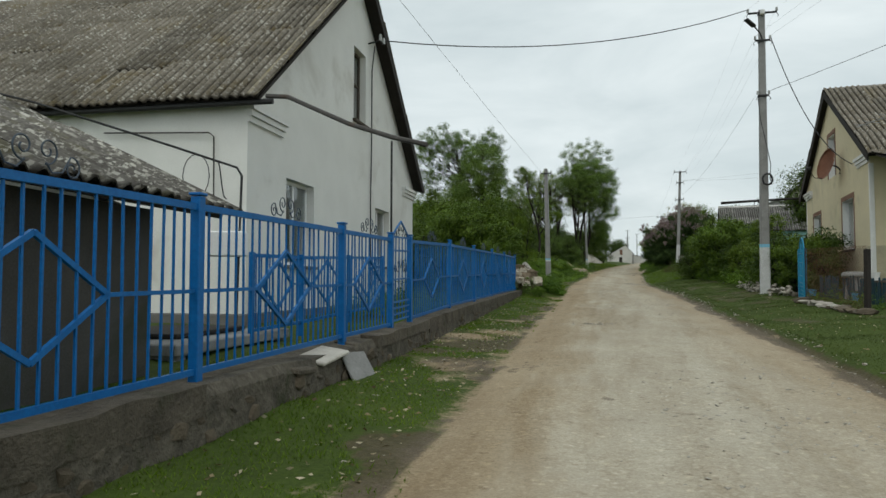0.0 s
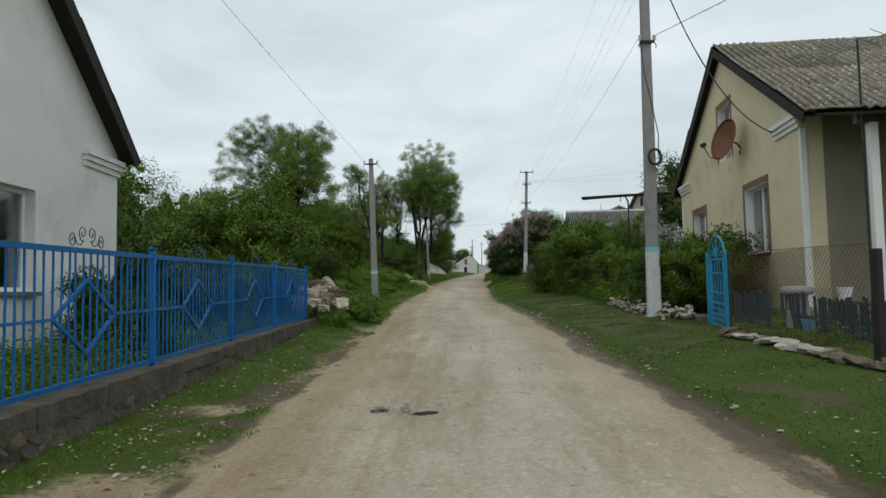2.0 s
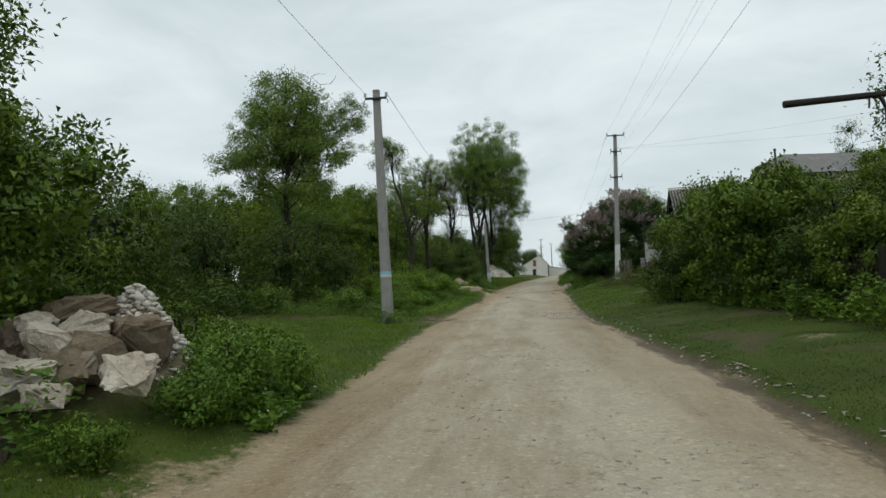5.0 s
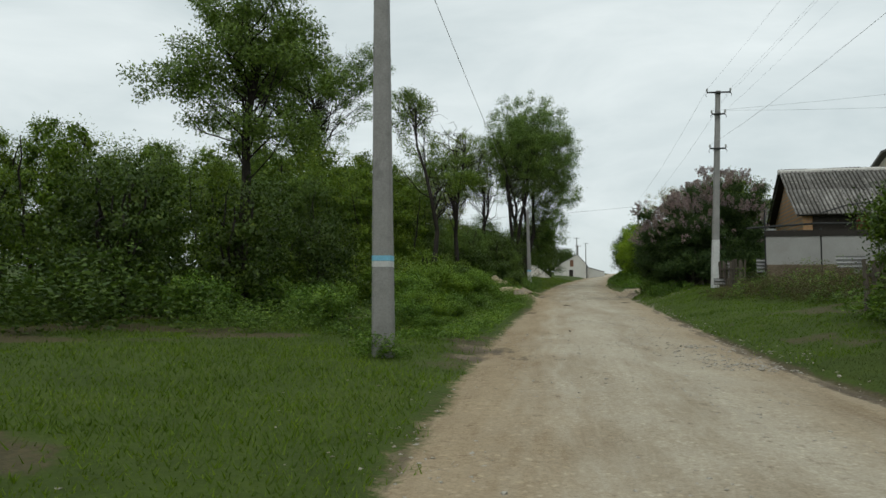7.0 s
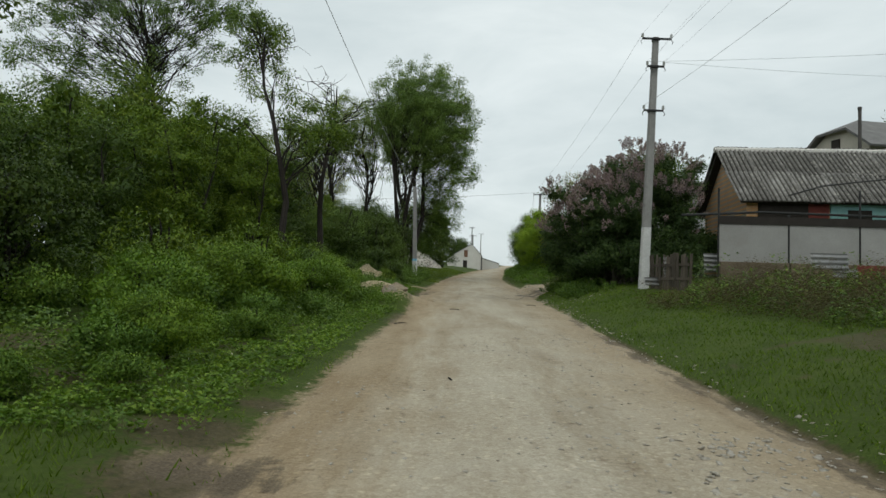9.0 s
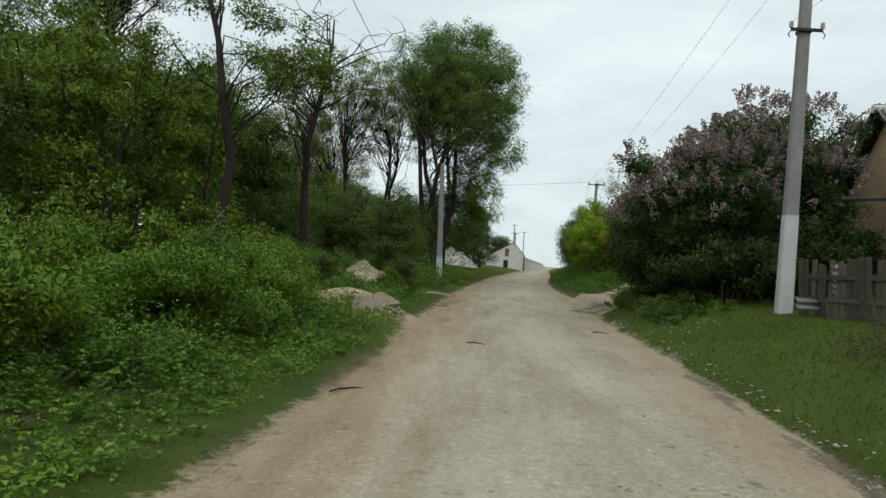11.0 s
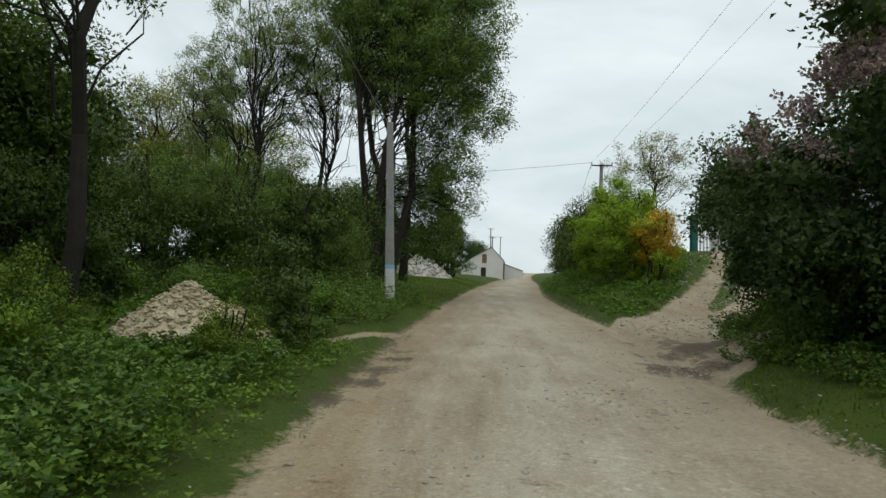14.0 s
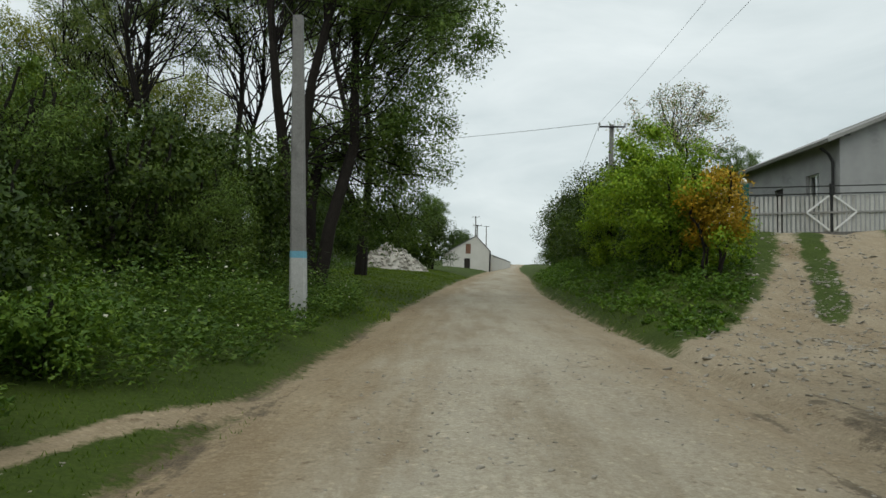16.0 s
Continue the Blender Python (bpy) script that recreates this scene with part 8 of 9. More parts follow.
hazel = tree("broad-leaved light green bush of the roadside hedge", 37, 2.5, 0.04, ((0, 0, 1.7, 1.35, 1.3, 0.95), (0.7, 0.2, 2.2, 0.75, 0.7, 0.5), (-0.7, 0, 1.9, 0.8, 0.8, 0.6), (0, 0, 0.8, 1.1, 1.1, 0.6)), 15000, 0.085, L_SHRUB, stems=6, nclump=90, clump_r=(0.18, 0.36), category="bush", name="bush", width=0.65, twigs=1, core=0.5)
put(hazel, 12.7, 31.4, 1.0)
copies(hazel, [(13.3, 34.0, 0.95, 80), (12.0, 26.3, 0.56, 150), (12.6, 28.7, 0.66, 210), (10.95, 21.4, 0.64, 280), (14.2, 37.6, 0.9, 330), (11.5, 24.2, 0.6, 40)])
copies(ba, [(1.0, 29.5, 0.85, 150), (13.9, 31.5, 0.8, 40), (14.6, 36.8, 1.0, 90), (14.3, 33.8, 0.85, 200), (16.2, 40.6, 0.85, 260), (-5.0, 30.5, 1.3, 10), (-1.5, 33, 1.0, 60), (2.3, 43.4, 0.95, 100), (0.2, 42.2, 1.0, 140), (-2.6, 40.8, 1.05, 190), (3.9, 44.9, 0.72, 60), (-6, 38, 1.1, 230), (13.3, 28.8, 0.68, 320), (22.3, 98.6, 1.1, 90), (11.6, 66.6, 0.85, 130), (12.5, 69.0, 0.9, 10), (7.5, 61.2, 0.7, 60), (-6.5, 26.5, 1.3, 200), (-9.5, 29.5, 1.5, 260)])
copies(near, [(0.2, 27.0, 0.95, 120)])
copies(tc, [(-4.5, 31, 0.72, 40), (-7.5, 29, 0.8, 100), (-9.5, 33, 0.85, 160)])
copies(bb_, [(7.5, 52.4, 0.7, 200), (6.2, 48.6, 0.6, 20), (11.0, 57.5, 0.3, 45), (9.0, 58.2, 0.42, 100), (6.9, 50.2, 0.75, 30), (8.4, 53.2, 0.6, 90), (3.4, 45.4, 0.8, 150), (7.4, 57.4, 0.7, 250), (8.5, 57.3, 0.5, 10), (2.9, 27.5, 0.45, 30)])
copies(bd, [(1.95, 24.25, 0.42, 10), (1.55, 24.5, 0.5, 100), (1.2, 24.2, 0.5, 200), (11.6, 21.8, 0.8, 10), (11.3, 20.8, 0.6, 80), (1.1, 21.6, 0.55, 20), (0.2, 20.2, 0.6, 130), (-0.4, 18.0, 0.55, 240), (0.35, 17.2, 0.4, 60), (13.1, 33.0, 0.85, 200), (12.6, 29.9, 0.7, 300), (12.9, 35.9, 0.75, 70), (0.95, 23.5, 0.6, 30), (0.0, 23.3, 0.75, 90), (-1.0, 24.2, 1.0, 150), (-1.8, 22.9, 0.85, 210), (14.4, 90, 1.9, 10), (15.9, 94, 1.8, 60), (18.3, 97.2, 1.75, 120), (20.6, 97.3, 1.7, 200), (17.0, 99, 2.0, 250), (11.45, 58.9, 0.42, 15), (9.3, 55.3, 0.36, 70), (8.6, 60.9, 0.6, 140), (11.2, 23.3, 0.85, 50), (12.0, 24.8, 0.6, 110), (12.9, 27.9, 0.58, 170), (13.3, 30.2, 0.85, 230), (13.8, 34.8, 0.75, 290), (14.8, 38.4, 0.8, 350), (11.9, 22.2, 0.9, 20), (8.6, 62.6, 0.7, 200), (10.6, 64.6, 0.8, 260), (5.9, 61.0, 0.8, 320), (8.0, 50.6, 0.5, 20), (9.7, 66.2, 0.95, 45), (10.8, 68.2, 1.05, 80), (11.3, 62.3, 0.6, 0), (13.5, 32.6, 0.75, 45)])
# clumps of nettles and elder in the verge
nettle = tree("rounded clump of green nettles", 61, 0.8, 0.012, ((0, 0, 0.36, 0.55, 0.5, 0.30), (0.2, 0.1, 0.55, 0.3, 0.3, 0.22)), 5200, 0.052, WEED, stems=1, nclump=34, clump_r=(0.12, 0.24), category="weeds", name="nettle_clump", width=0.5, twigs=1, limb=0.006, core=0.5, group="nettle clumps")
elder = tree("spreading elder with bright yellow green top leaves", 62, 1.25, 0.02, ((0, 0, 0.62, 0.95, 0.9, 0.42), (-0.2, 0.1, 0.95, 0.7, 0.65, 0.22)), 24000, 0.047, L_ELDER, stems=6, nclump=80, clump_r=(0.14, 0.28), category="bush", name="bush", width=0.5, twigs=1, limb=0.008, core=0.55, group="nettle clumps")
put(elder, 8.45, 50.5, 0.8, 0)
copies(elder, [(6.9, 46.2, 0.95, 20), (8.0, 48.4, 0.8, 140), (5.9, 43.6, 0.8, 260), (6.4, 41.6, 0.55, 320), (8.6, 52.9, 0.8, 40), (7.6, 51.2, 0.85, 70), (7.4, 49.2, 0.65, 150), (6.4, 50.2, 0.9, 220), (5.6, 46.4, 0.85, 300), (9.2, 55.6, 0.7, 30), (8.3, 56.6, 0.85, 100), (10.9, 62.6, 0.6, 200)])
vg = np.random.default_rng(63)
spots = []
for y in vg.uniform(39.8, 62.5, 260):
    d = 1.2 + 4.6 * vg.random() ** 1.3
    x = float(road_l(y)) - d
    s_ = vg.uniform(0.55, 1.15) * (0.75 if d < 2 else 1.0)
    clear = all(math.hypot(x - a[0], y - a[1]) > 0.55 * (s_ + a[2]) for a in spots)
    if clear and ((x - 9.9) / 1.5) ** 2 + ((y - 51.4) / 1.5) ** 2 > 1 and not (abs(x - 10.2) < 1.2 and 54.2 < y < 61.0) and float(grit(x, y)) < 0.4:
        spots.append((x, y, s_))
put(nettle, *spots[0])
copies(nettle, [(x, y, k, vg.uniform(0, 360)) for x, y, k in spots[1:58] + [(3.85, 25.2, 0.8), (4.05, 25.9, 0.85), (3.75, 24.5, 0.6), (3.3, 23.7, 0.45), (3.7, 26.5, 1.0), (4.2, 26.6, 0.7)]])
# trees on the far side of the road
put(tree("round green tree behind the lilac", 41, 5.0, 0.15, ((0, 0, 3.2, 1.9, 1.9, 1.5),), 16000, 0.09, L_MID, nclump=80, clump_r=(0.3, 0.65), core=0.5), 21.3, 58.5)
put(tree("dark conifer-like garden tree", 43, 7.0, 0.15, ((0, 0, 3.6, 1.2, 1.2, 2.4), (0, 0, 6.0, 0.6, 0.6, 1.2)), 9000, 0.1, L_DARK, nclump=70, clump_r=(0.25, 0.5), core=0.6), 39.8, 64.3, 1.25)
put(tree("garden tree beside the cream house", 44, 5.0, 0.14, ((0, 0, 3.4, 1.8, 1.8, 1.6),), 15000, 0.09, L_DARK, nclump=70, clump_r=(0.3, 0.65), core=0.5), 17.2, 31.2, 1.05)
put(tree("apple tree with sparse pale pink blossom", 45, 5.0, 0.16, ((0, 0, 3.4, 2.0, 2.0, 1.6), (0.6, 0, 4.3, 1.2, 1.2, 0.8)), 6000, 0.075, L_SPARSE, nclump=80, clump_r=(0.2, 0.42), blossom=(3000, 0.07, FLOWER_PINK), bare=6), 27.0, 79.0, 1.0, 0, None, 0.6)
yb = tree("large yellow green bush with an orange tinted side", 46, 4.0, 0.07, ((-0.4, 0.3, 2.2, 1.8, 1.7, 1.5), (0, 0, 0.9, 1.9, 1.8, 0.8), (-0.6, 0.6, 3.4, 1.0, 1.0, 0.8)), 30000, 0.085, L_YELLOW, stems=6, nclump=120, clump_r=(0.25, 0.5), core=0.5, category="bush", name="bush", width=0.6)
put(yb, 21.3, 69.5, 0.74)
put(tree("orange tinted leafy bush", 47, 2.6, 0.05, ((0, 0, 1.5, 0.75, 0.7, 0.8),), 8000, 0.08, L_ORANGE, stems=4, nclump=40, clump_r=(0.2, 0.38), category="bush", name="bush", width=0.6), 21.55, 68.7, 0.85, 0, None, 0.1)
copies(yb, [(22.3, 74.0, 0.62, 120)])
copies(bd, [(22.8, 75.2, 1.1, 40), (24.0, 78.0, 1.2, 90), (26.0, 83, 1.3, 140), (28.6, 90, 1.4, 190), (31.6, 98, 1.5, 240), (34.5, 106, 1.5, 290), (22.0, 71.3, 0.85, 0), (38.0, 117, 1.4, 30)])
copies(ba, [(25.0, 80.2, 1.1, 25), (27.2, 86.5, 1.2, 75), (23.2, 73.2, 0.8, 125), (30.0, 94, 1.3, 175), (25.2, 77.4, 1.0, 225), (33, 102, 1.4, 0), (36.3, 111, 1.4, 0)])
copies(ta, [(27.5, 124, 0.8, 0), (29.5, 131, 0.85, 90), (39.0, 92.0, 0.7, 60)])
copies(tc, [(30.5, 127, 0.6, 0), (34.5, 138, 0.7, 90), (33, 134, 0.65, 60), (37.5, 148, 0.7, 180), (44, 88, 0.8, 0), (38, 84.5, 0.75, 30)])


# lilac
def lilac():
    rg = np.random.default_rng(51)
    t = thing("lilac_bush", "large dark green lilac bush in purple bloom", "bush")
    crowns = ((0.35, 0.1, 1.9, 2.6, 2.3, 1.7), (1.0, -0.2, 3.4, 1.7, 1.5, 1.0), (0.1, 0.1, 3.0, 1.4, 1.4, 1.0), (2.0, 0.3, 2.8, 0.9, 1.0, 0.9), (-0.6, 0.9, 1.25, 2.0, 2.0, 1.2), (1.2, 0.6, 1.4, 2.4, 2.0, 1.5), (-1.55, -0.1, 1.7, 0.95, 1.0, 0.95), (-2.5, -0.3, 2.7, 0.24, 0.24, 0.38), (-0.9, 2.1, 1.6, 1.15, 1.2, 1.25), (0.2, 2.2, 1.6, 1.3, 1.2, 1.3), (0.1, -0.2, 4.2, 0.35, 0.35, 0.4), (0, -0.6, 0.7, 2.6, 2.0, 0.6), (-0.6, 0.6, 0.7, 2.3, 2.2, 0.6))
    cl = []
    vol = np.array([c[3] * c[4] * c[5] for c in crowns])
    for k in rg.choice(len(crowns), 500, p=vol / vol.sum()):
        c = crowns[k]
        d = unit(rg.normal(size=(1, 3)))[0] * rg.random() ** 0.25 * 0.9
        cl.append((c[0] + d[0] * c[3], c[1] + d[1] * c[4], max(0.2, c[2] + d[2] * c[5]), rg.uniform(0.26, 0.46)))
    lines = []
    for x, y, z, r in cl[::3]:
        f = Vector((rg.normal(0, 0.5), rg.normal(0, 0.5), -0.3))
        lines.append((bent(rg, f, (x, y, z), 4, 0.5), 0.022, 0.005, 5))
    part("trunk", limbs_mesh(rg, lines), BARK_GREY, t)
    part("leaves", tris_mesh("leaves", *clump_leaves(rg, cl, 190000, 0.058, 0.75, 0.4, 0.42)), L_LILAC, t)
    part("inner_foliage", inner_leaves(rg, cl, 0.6), L_LILAC, t)
    # flower panicles: small cones of petals
    tips = []
    tipw = vol[:-2] ** (2 / 3) / (vol[:-2] ** (2 / 3)).sum()
    while len(tips) < 540:
        c = crowns[rg.choice(len(crowns) - 2, p=tipw)]
        d = unit(rg.normal(size=(1, 3)) + np.array((0, 0, 0.35)))[0]
        p = np.array(c[:3]) + d * np.array(c[3:]) * rg.uniform(0.92, 1.03)
        inside = any(sum(((p[i] - q[i]) / q[i + 3]) ** 2 for i in range(3)) < 0.82 for q in crowns)
        if not inside and p[1] < 1.6 and p[2] > 1.2 + 1.7 * rg.random() and p[0] < 1.5 and vnoise(p[0] * 1.0 + p[2], p[1] + p[2], 0.8, 5) > -0.35:
            tips.append((p, unit((d + np.array((0, 0, 0.6)))[None])[0]))
    base, ax = [], []
    for p, d in tips:
        L = rg.uniform(0.18, 0.36)
        n = 60
        f = rg.random(n) ** 0.8
        o = unit(rg.normal(size=(n, 3)))
        base.append(p + d * (f * L)[:, None] + o * ((1 - f) * 0.065 + 0.012)[:, None])
        ax.append(unit(o + d * 0.4))
    base, ax = np.concatenate(base), np.concatenate(ax)
    part("blossom", quads_mesh("blossom", leaf_quads(rg, base, ax, rg.uniform(0.028, 0.05, len(base)), 0.9)), FLOWER_LILAC, t, "purple lilac flower heads")
    return t


put(lilac(), 18.72, 55.6, 1.06, 0, 1.0)
put(tree("dark green shrub crowded against the lilac", 48, 3.3, 0.05, ((0, 0, 1.9, 1.3, 1.3, 1.2), (-0.35, 0.3, 2.6, 0.9, 0.8, 0.6), (0.5, -0.2, 0.8, 1.3, 1.2, 0.8)), 40000, 0.065, L_LILAC, stems=6, nclump=110, clump_r=(0.2, 0.4), category="bush", name="bush", width=0.65, twigs=1), 18.75, 59.8, 0.92)


def plants(name, label, category, rg, spots, h0, h1, n_leaf, leaf, material, width=0.55, spread=0.35, flowers=None):
    """Weeds: each spot (x, y) is a plant whose leaves stand round its stem; all in one mesh."""
    spots = np.asarray(spots)
    spots = spots[(np.abs(spots[:, 0] - 10.28) > 0.42) | (np.abs(spots[:, 1] - 51.2) > 0.42)]
    n = len(spots)
    z = gz(spots[:, 0], spots[:, 1])
    hh = rg.uniform(h0, h1, n) * (1 + 0.75 * vnoise(spots[:, 0], spots[:, 1], 1.3, 31) + 0.4 * vnoise(spots[:, 0], spots[:, 1], 0.5, 32)).clip(0.2)
    n_leaf = int(n_leaf * 1.7)
    k = n * n_leaf
    idx = np.repeat(np.arange(n), n_leaf)
    f = rg.random(k) ** 0.7
    a = rg.uniform(0, 6.283, k)
    out = np.stack([np.cos(a), np.sin(a), rg.uniform(-0.35, 0.55, k)], 1)
    lean = rg.normal(0, 0.12, (n, 2))
    rad = spread * hh[idx] * (1 - 0.55 * f) * rg.random(k)
    base = np.stack([spots[idx, 0] + lean[idx, 0] * f + np.cos(a) * rad, spots[idx, 1] + lean[idx, 1] * f + np.sin(a) * rad, z[idx] + f * hh[idx]], 1)
    q = leaf_tris(rg, base, unit(out), 0.82 * leaf * rg.uniform(0.6, 1.3, k), width)
    t = thing(name, label, category, kind="stuff")
    part("leaves", tris_mesh("leaves", q), material, t)
    if flowers:
        nf, fs = flowers
        i = rg.integers(0, n, nf)
        b = np.stack([spots[i, 0] + rg.normal(0, 0.08, nf), spots[i, 1] + rg.normal(0, 0.08, nf), z[i] + hh[i] * rg.uniform(0.9, 1.08, nf)], 1)
        part("flowers", quads_mesh("flowers", leaf_quads(rg, b, unit(rg.normal(size=(nf, 3))), rg.uniform(fs * 0.6, fs * 1.3, nf), 0.9)), FLOWER_WHITE, t)
    return t


pg = np.random.default_rng(61)


def band(rg, n, y0, y1, d0, d1, side=-1, thin=None):
    """Spots along the road at d0 to d1 metres from its edge."""
    y = rg.uniform(y0, y1, n)
    d = rg.uniform(d0, d1, n)
    x = (road_l(y) - d) if side < 0 else (road_r(y) + d)
    keep = grit(x, y) < 0.5
    if thin:
        keep &= vnoise(x, y, thin[0], thin[1]) > thin[2]
    return np.stack([x, y], 1)[keep]


verge_spots = np.concatenate([band(pg, 1900, 39, 66, 1.6, 5.0, -1, (1.8, 3, -0.45)), band(pg, 700, 41, 66, 0.8, 2.5, -1, (1.5, 4, -0.1))])
open_ = ((np.abs(verge_spots[:, 0] - 10.2 - (59.9 - verge_spots[:, 1]) * 0.12) < 1.1) & (verge_spots[:, 1] > 53.5) & (verge_spots[:, 1] < 61)) | (((verge_spots[:, 0] - 9.8) / 1.4) ** 2 + ((verge_spots[:, 1] - 51.4) / 1.3) ** 2 < 1)
plants("nettles", "waist-high green nettles and weeds along the verge", "weeds", pg, verge_spots[~open_], 0.15, 0.45, 46, 0.056, WEED_DARK, 0.45, 0.45, (900, 0.016))
plants("nettles", "knee-high weeds before the gravel heap", "weeds", pg, verge_spots[open_ & (verge_spots[:, 1] > 54)], 0.1, 0.22, 40, 0.07, WEED, 0.5, 0.6)
plants("nettles", "tall weeds before the wood", "weeds", pg, band(pg, 1500, 38, 72, 5.0, 11, -1), 0.4, 0.9, 30, 0.13, L_DARK, 0.5, 0.4)
lx = np.stack([pg.uniform(0, 1, 2400), np.concatenate([pg.uniform(3.5, 24, 1600), pg.normal(12, 2.0, 800)])], 1)
lx[:, 0] = np.where(pg.random(2400) < 0.85, road_l(lx[:, 1]) - 0.1 - 1.9 * lx[:, 0] ** 1.3, road_r(lx[:, 1]) + 0.1 + 2.6 * lx[:, 0])
lb = np.column_stack([lx, gz(lx[:, 0], lx[:, 1]) + pg.uniform(0.004, 0.03, 2400)])
la_ = pg.normal(size=(2400, 3)) * np.array((1, 1, 0.12))
part("leaf", quads_mesh("leaf", leaf_quads(pg, lb, unit(la_), pg.uniform(0.015, 0.06, 2400), 0.5)), LITTER, thing("leaf_litter", "pale dry leaves and chips in the verge grass", "litter", kind="stuff"))
plants("verge_cover", "low green ground cover along the road's edge", "weeds", pg, band(pg, 1500, 39, 60, 0.3, 1.9, -1), 0.06, 0.18, 22, 0.05, WEED, 0.55, 0.9)
plants("burdock", "large dark leaved burdock at the verge", "weeds", pg, np.concatenate([band(pg, 260, 53.6, 61, 0.7, 1.9, -1), (lambda a: a[a[:, 0] < road_l(a[:, 1]) - 0.5])(np.stack([pg.normal(10.6, 0.25, 70), pg.normal(54.0, 0.6, 70)], 1)), band(pg, 160, 53, 58, 0.6, 2.0, 1), np.array([(x, y) for x, y in zip(pg.uniform(16.8, 19.4, 260), pg.uniform(57.2, 61.2, 260)) if y < 57.9 + (x - 16.7) * 1.75])]), 0.18, 0.34, 80, 0.055, WEED_DARK, 0.6, 0.6)
plants("nettles", "green nettles round the boulder pile", "weeds", pg, np.concatenate([np.stack([pg.uniform(1.6, 3.3, 14), pg.normal(23.75, 0.12, 14)], 1), np.stack([pg.uniform(3.6, 4.3, 120), pg.uniform(24.6, 26.6, 120)], 1)]), 0.15, 0.45, 36, 0.08, WEED, 0.45, 0.5, (70, 0.03))
plants("pole_weeds", "small weeds at the foot of the power pole", "weeds", pg, np.stack([pg.normal(5.53, 0.16, 40), pg.normal(37.02, 0.14, 40)], 1), 0.1, 0.35, 26, 0.05, WEED, 0.5, 0.5)
plants("hedge_weeds", "green weeds at the foot of the hedge", "weeds", pg, band(pg, 850, 23, 40, 2.3, 4.2, 1), 0.25, 0.6, 30, 0.09, WEED, 0.5, 0.4)
plants("dry_weeds", "brown dry brambles and weeds before the yard wall", "weeds", pg, np.stack([pg.uniform(14.9, 23, 2300), pg.uniform(42.4, 48.2, 2300)], 1), 0.22, 0.55, 30, 0.07, DRYWEED, 0.14, 0.3)
plants("hedge_weeds", "green weeds among the dry brambles", "weeds", pg, np.stack([pg.uniform(14.8, 23, 260), pg.uniform(42.0, 48.0, 260)], 1), 0.2, 0.6, 40, 0.07, WEED_DARK, 0.5, 0.4)
plants("bank_weeds", "low green ground cover on the bank", "weeds", pg, np.concatenate([(lambda a: a[seg_dist(a[:, 0], a[:, 1], DRIVE)[0] > 1.3])(band(pg, 2400, 65.2, 92, 0.25, 4.5, 1))]), 0.08, 0.22, 18, 0.09, WEED, 0.6, 0.8)
mound_cover = np.stack([pg.normal(9.75, 1.0, 900), pg.normal(51.55, 0.9, 900)], 1)
mound_cover = mound_cover[(((mound_cover[:, 0] - 9.85) / 1.0) ** 2 + ((mound_cover[:, 1] - 51.75) / 0.8) ** 2 > 0.8 + 0.9 * vnoise(mound_cover[:, 0], mound_cover[:, 1], 0.25, 71)) & (mound_cover[:, 0] < road_l(mound_cover[:, 1]) - 0.35)]
plants("mound_cover", "low green creepers over the sandy mound", "weeds", pg, mound_cover, 0.03, 0.10, 16, 0.05, WEED, 0.6, 1.1)
plants("yard_weeds", "garden weeds and flowers behind the blue fence", "weeds", pg, np.array([(x, y) for x, y in zip(pg.uniform(-2.0, 2.2, 1500), pg.uniform(13, 25, 1500)) if x < fence_pt(y).x - 0.35 and x > -0.86 + (y - 20.8) * 0.2 + 0.25]), 0.12, 0.36, 26, 0.06, WEED_DARK, 0.45, 0.4, (40, 0.02))
plants("hedge_weeds", "green weeds at the foot of the wood", "weeds", pg, np.concatenate([band(pg, 900, 61.9, 70.5, 0.5, 4.0, -1), band(pg, 500, 70, 95, 4.2, 7.5, -1)]), 0.2, 0.55, 38, 0.07, WEED_DARK, 0.45, 0.45, (420, 0.032))
plants("garden_plants", "low garden plants before the cream house", "plants", pg, np.stack([pg.uniform(8.9, 10.4, 60), pg.uniform(13.2, 17.4, 60)], 1), 0.1, 0.35, 36, 0.05, WEED_DARK, 0.45, 0.4)


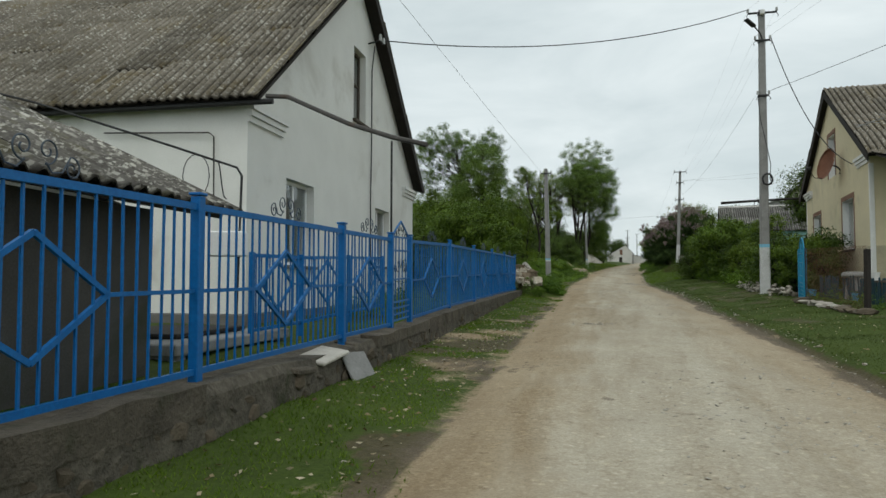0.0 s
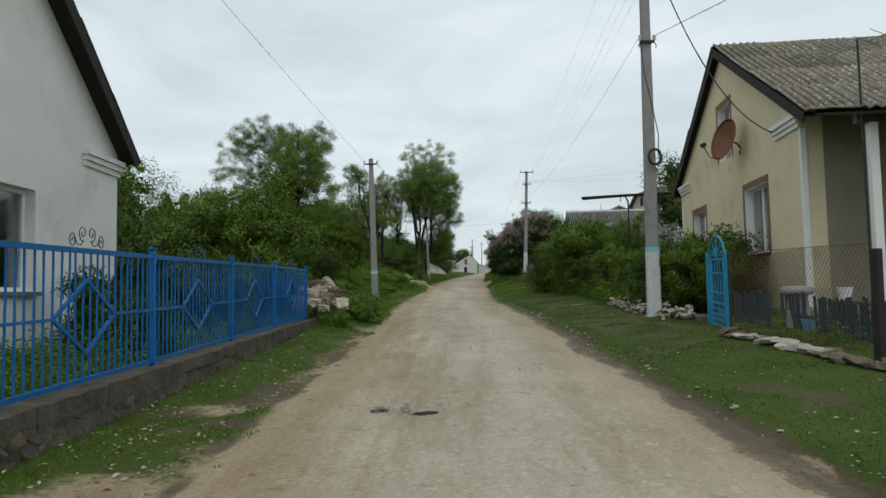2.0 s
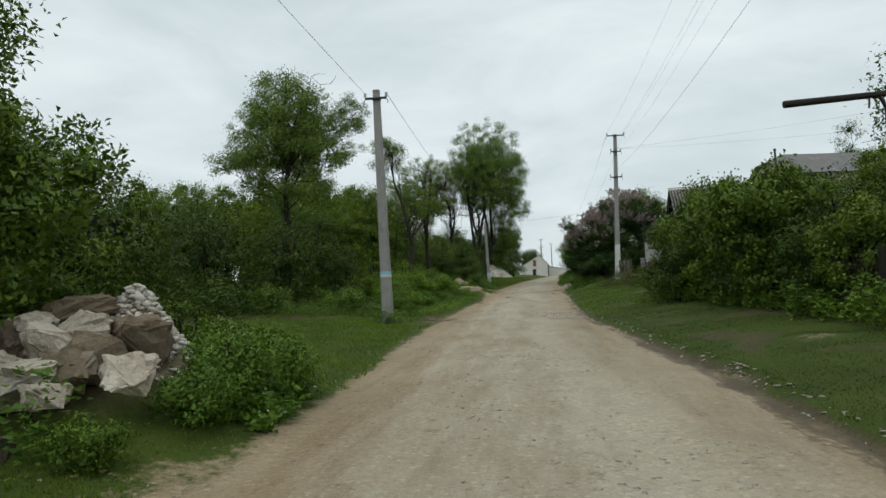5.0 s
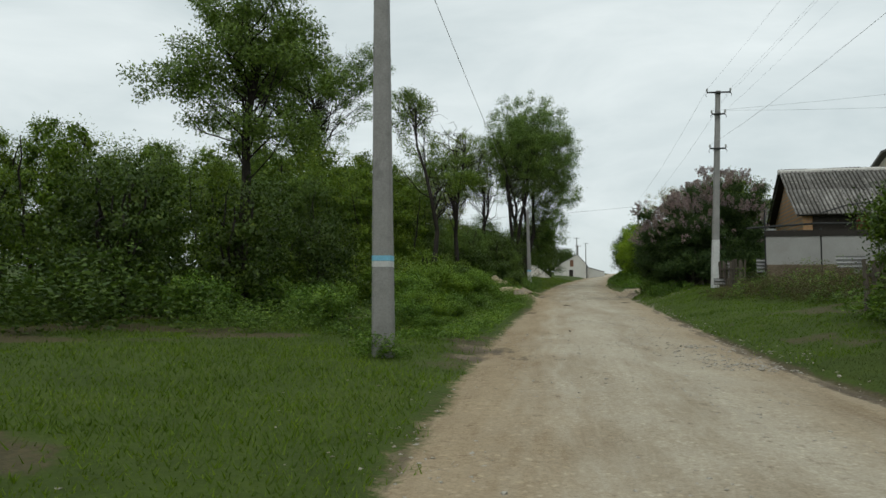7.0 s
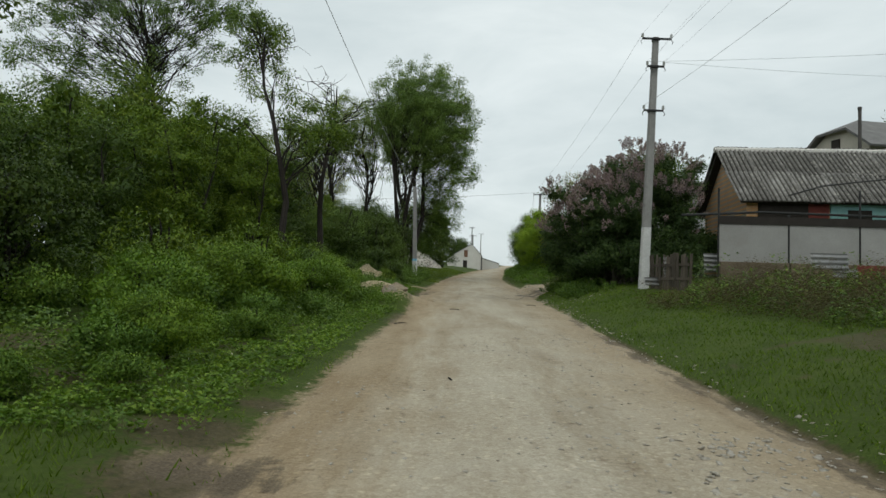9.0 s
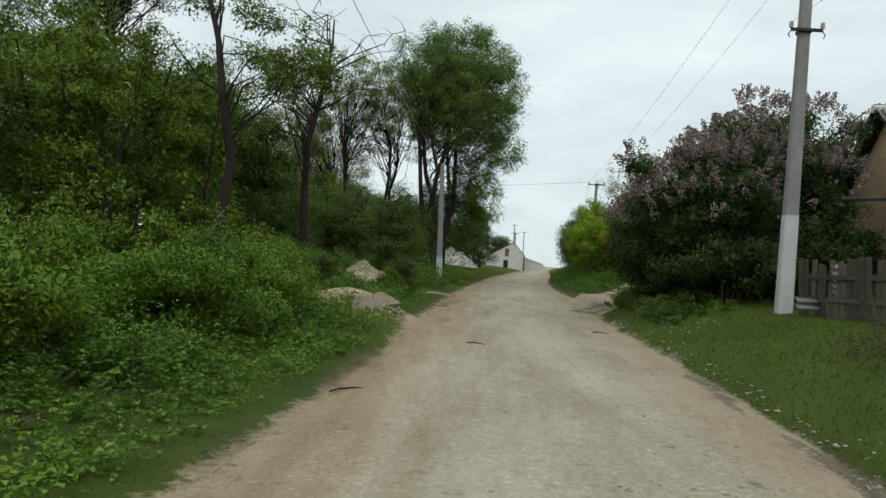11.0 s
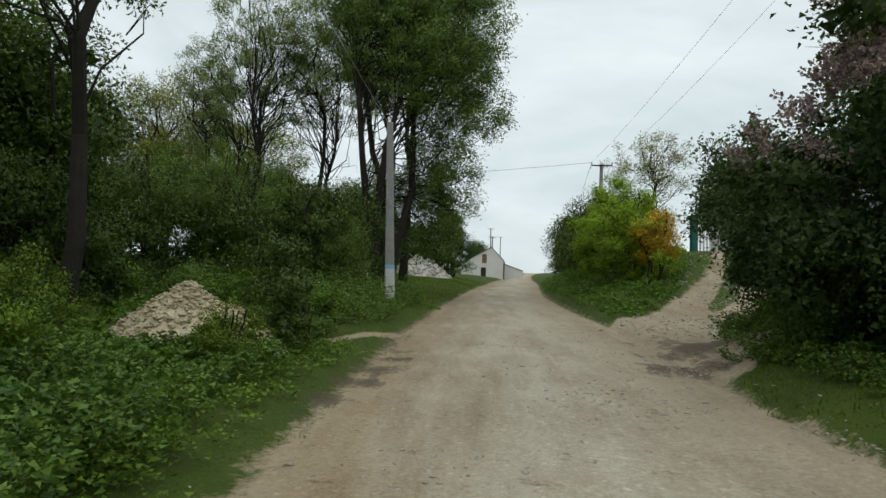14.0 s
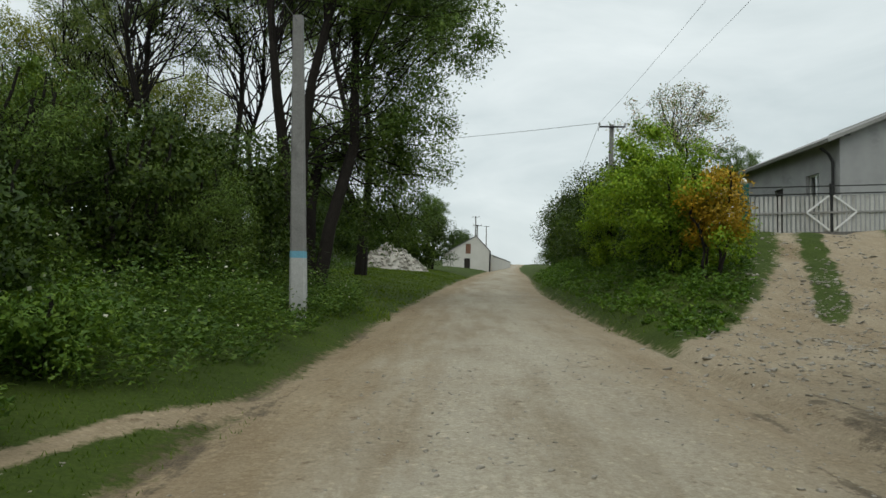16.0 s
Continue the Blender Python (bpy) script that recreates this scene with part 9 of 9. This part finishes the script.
def grass(name, label, rg, pts, h0, h1, material, w=0.007):
    pts = pts[grit(pts[:, 0], pts[:, 1]) + 0.38 * vnoise(pts[:, 0], pts[:, 1], 0.5, 41) < 0.42]
    pts = pts[(mud(pts[:, 0], pts[:, 1]) < 0.3) | (rg.random(len(pts)) < 0.16)]
    n = len(pts)
    z = gz(pts[:, 0], pts[:, 1]) - 0.005
    a = rg.uniform(0, 6.283, n)
    h = rg.uniform(h0, h1, n) * (1 + 0.45 * vnoise(pts[:, 0], pts[:, 1], 0.9, 42))
    base = np.stack([pts[:, 0], pts[:, 1], z], 1)
    ax = unit(np.stack([np.cos(a) * 0.55, np.sin(a) * 0.55, rg.uniform(0.6, 1.2, n)], 1))
    side = unit(np.cross(ax, rg.normal(size=(n, 3)))) * (w * rg.uniform(0.6, 1.2, n))[:, None]
    q = np.stack([base - side, base + side, base + ax * h[:, None]], 1)
    t = thing(name, label, "grass", kind="stuff")
    part("blades", tris_mesh("blades", q), material, t)


def verge(rg, n, y0, y1, d, side):
    y = rg.uniform(y0, y1, n)
    dd = -0.25 + (d + 0.25) * rg.random(n)
    return np.stack([(road_l(y) - dd) if side < 0 else (road_r(y) + dd), y], 1)


grass("verge_grass", "short green grass of the left verge", pg, np.concatenate([verge(pg, 80000, 2.5, 24, 2.6, -1), verge(pg, 70000, 24, 70, 3.2, -1)]), 0.018, 0.045, GRASS, 0.005)
grass("verge_grass", "dull trodden grass of the right verge", pg, verge(pg, 130000, 5, 36, 3.2, 1), 0.012, 0.034, GRASS_DULL, 0.004)
grass("verge_grass", "short green grass of the right verge", pg, np.concatenate([verge(pg, 42000, 36, 60, 3.6, 1), verge(pg, 20000, 66, 95, 2.5, 1)]), 0.025, 0.065, GRASS)
grass("verge_grass", "short grass before the rubble heap", pg, verge(pg, 30000, 68, 96, 5.0, -1), 0.03, 0.08, GRASS, 0.012)
grass("meadow_grass", "longer grass of the open meadow", pg, np.stack([pg.uniform(-4, 7, 70000), pg.uniform(26, 44, 70000)], 1)[:, :], 0.03, 0.085, GRASS, 0.007)
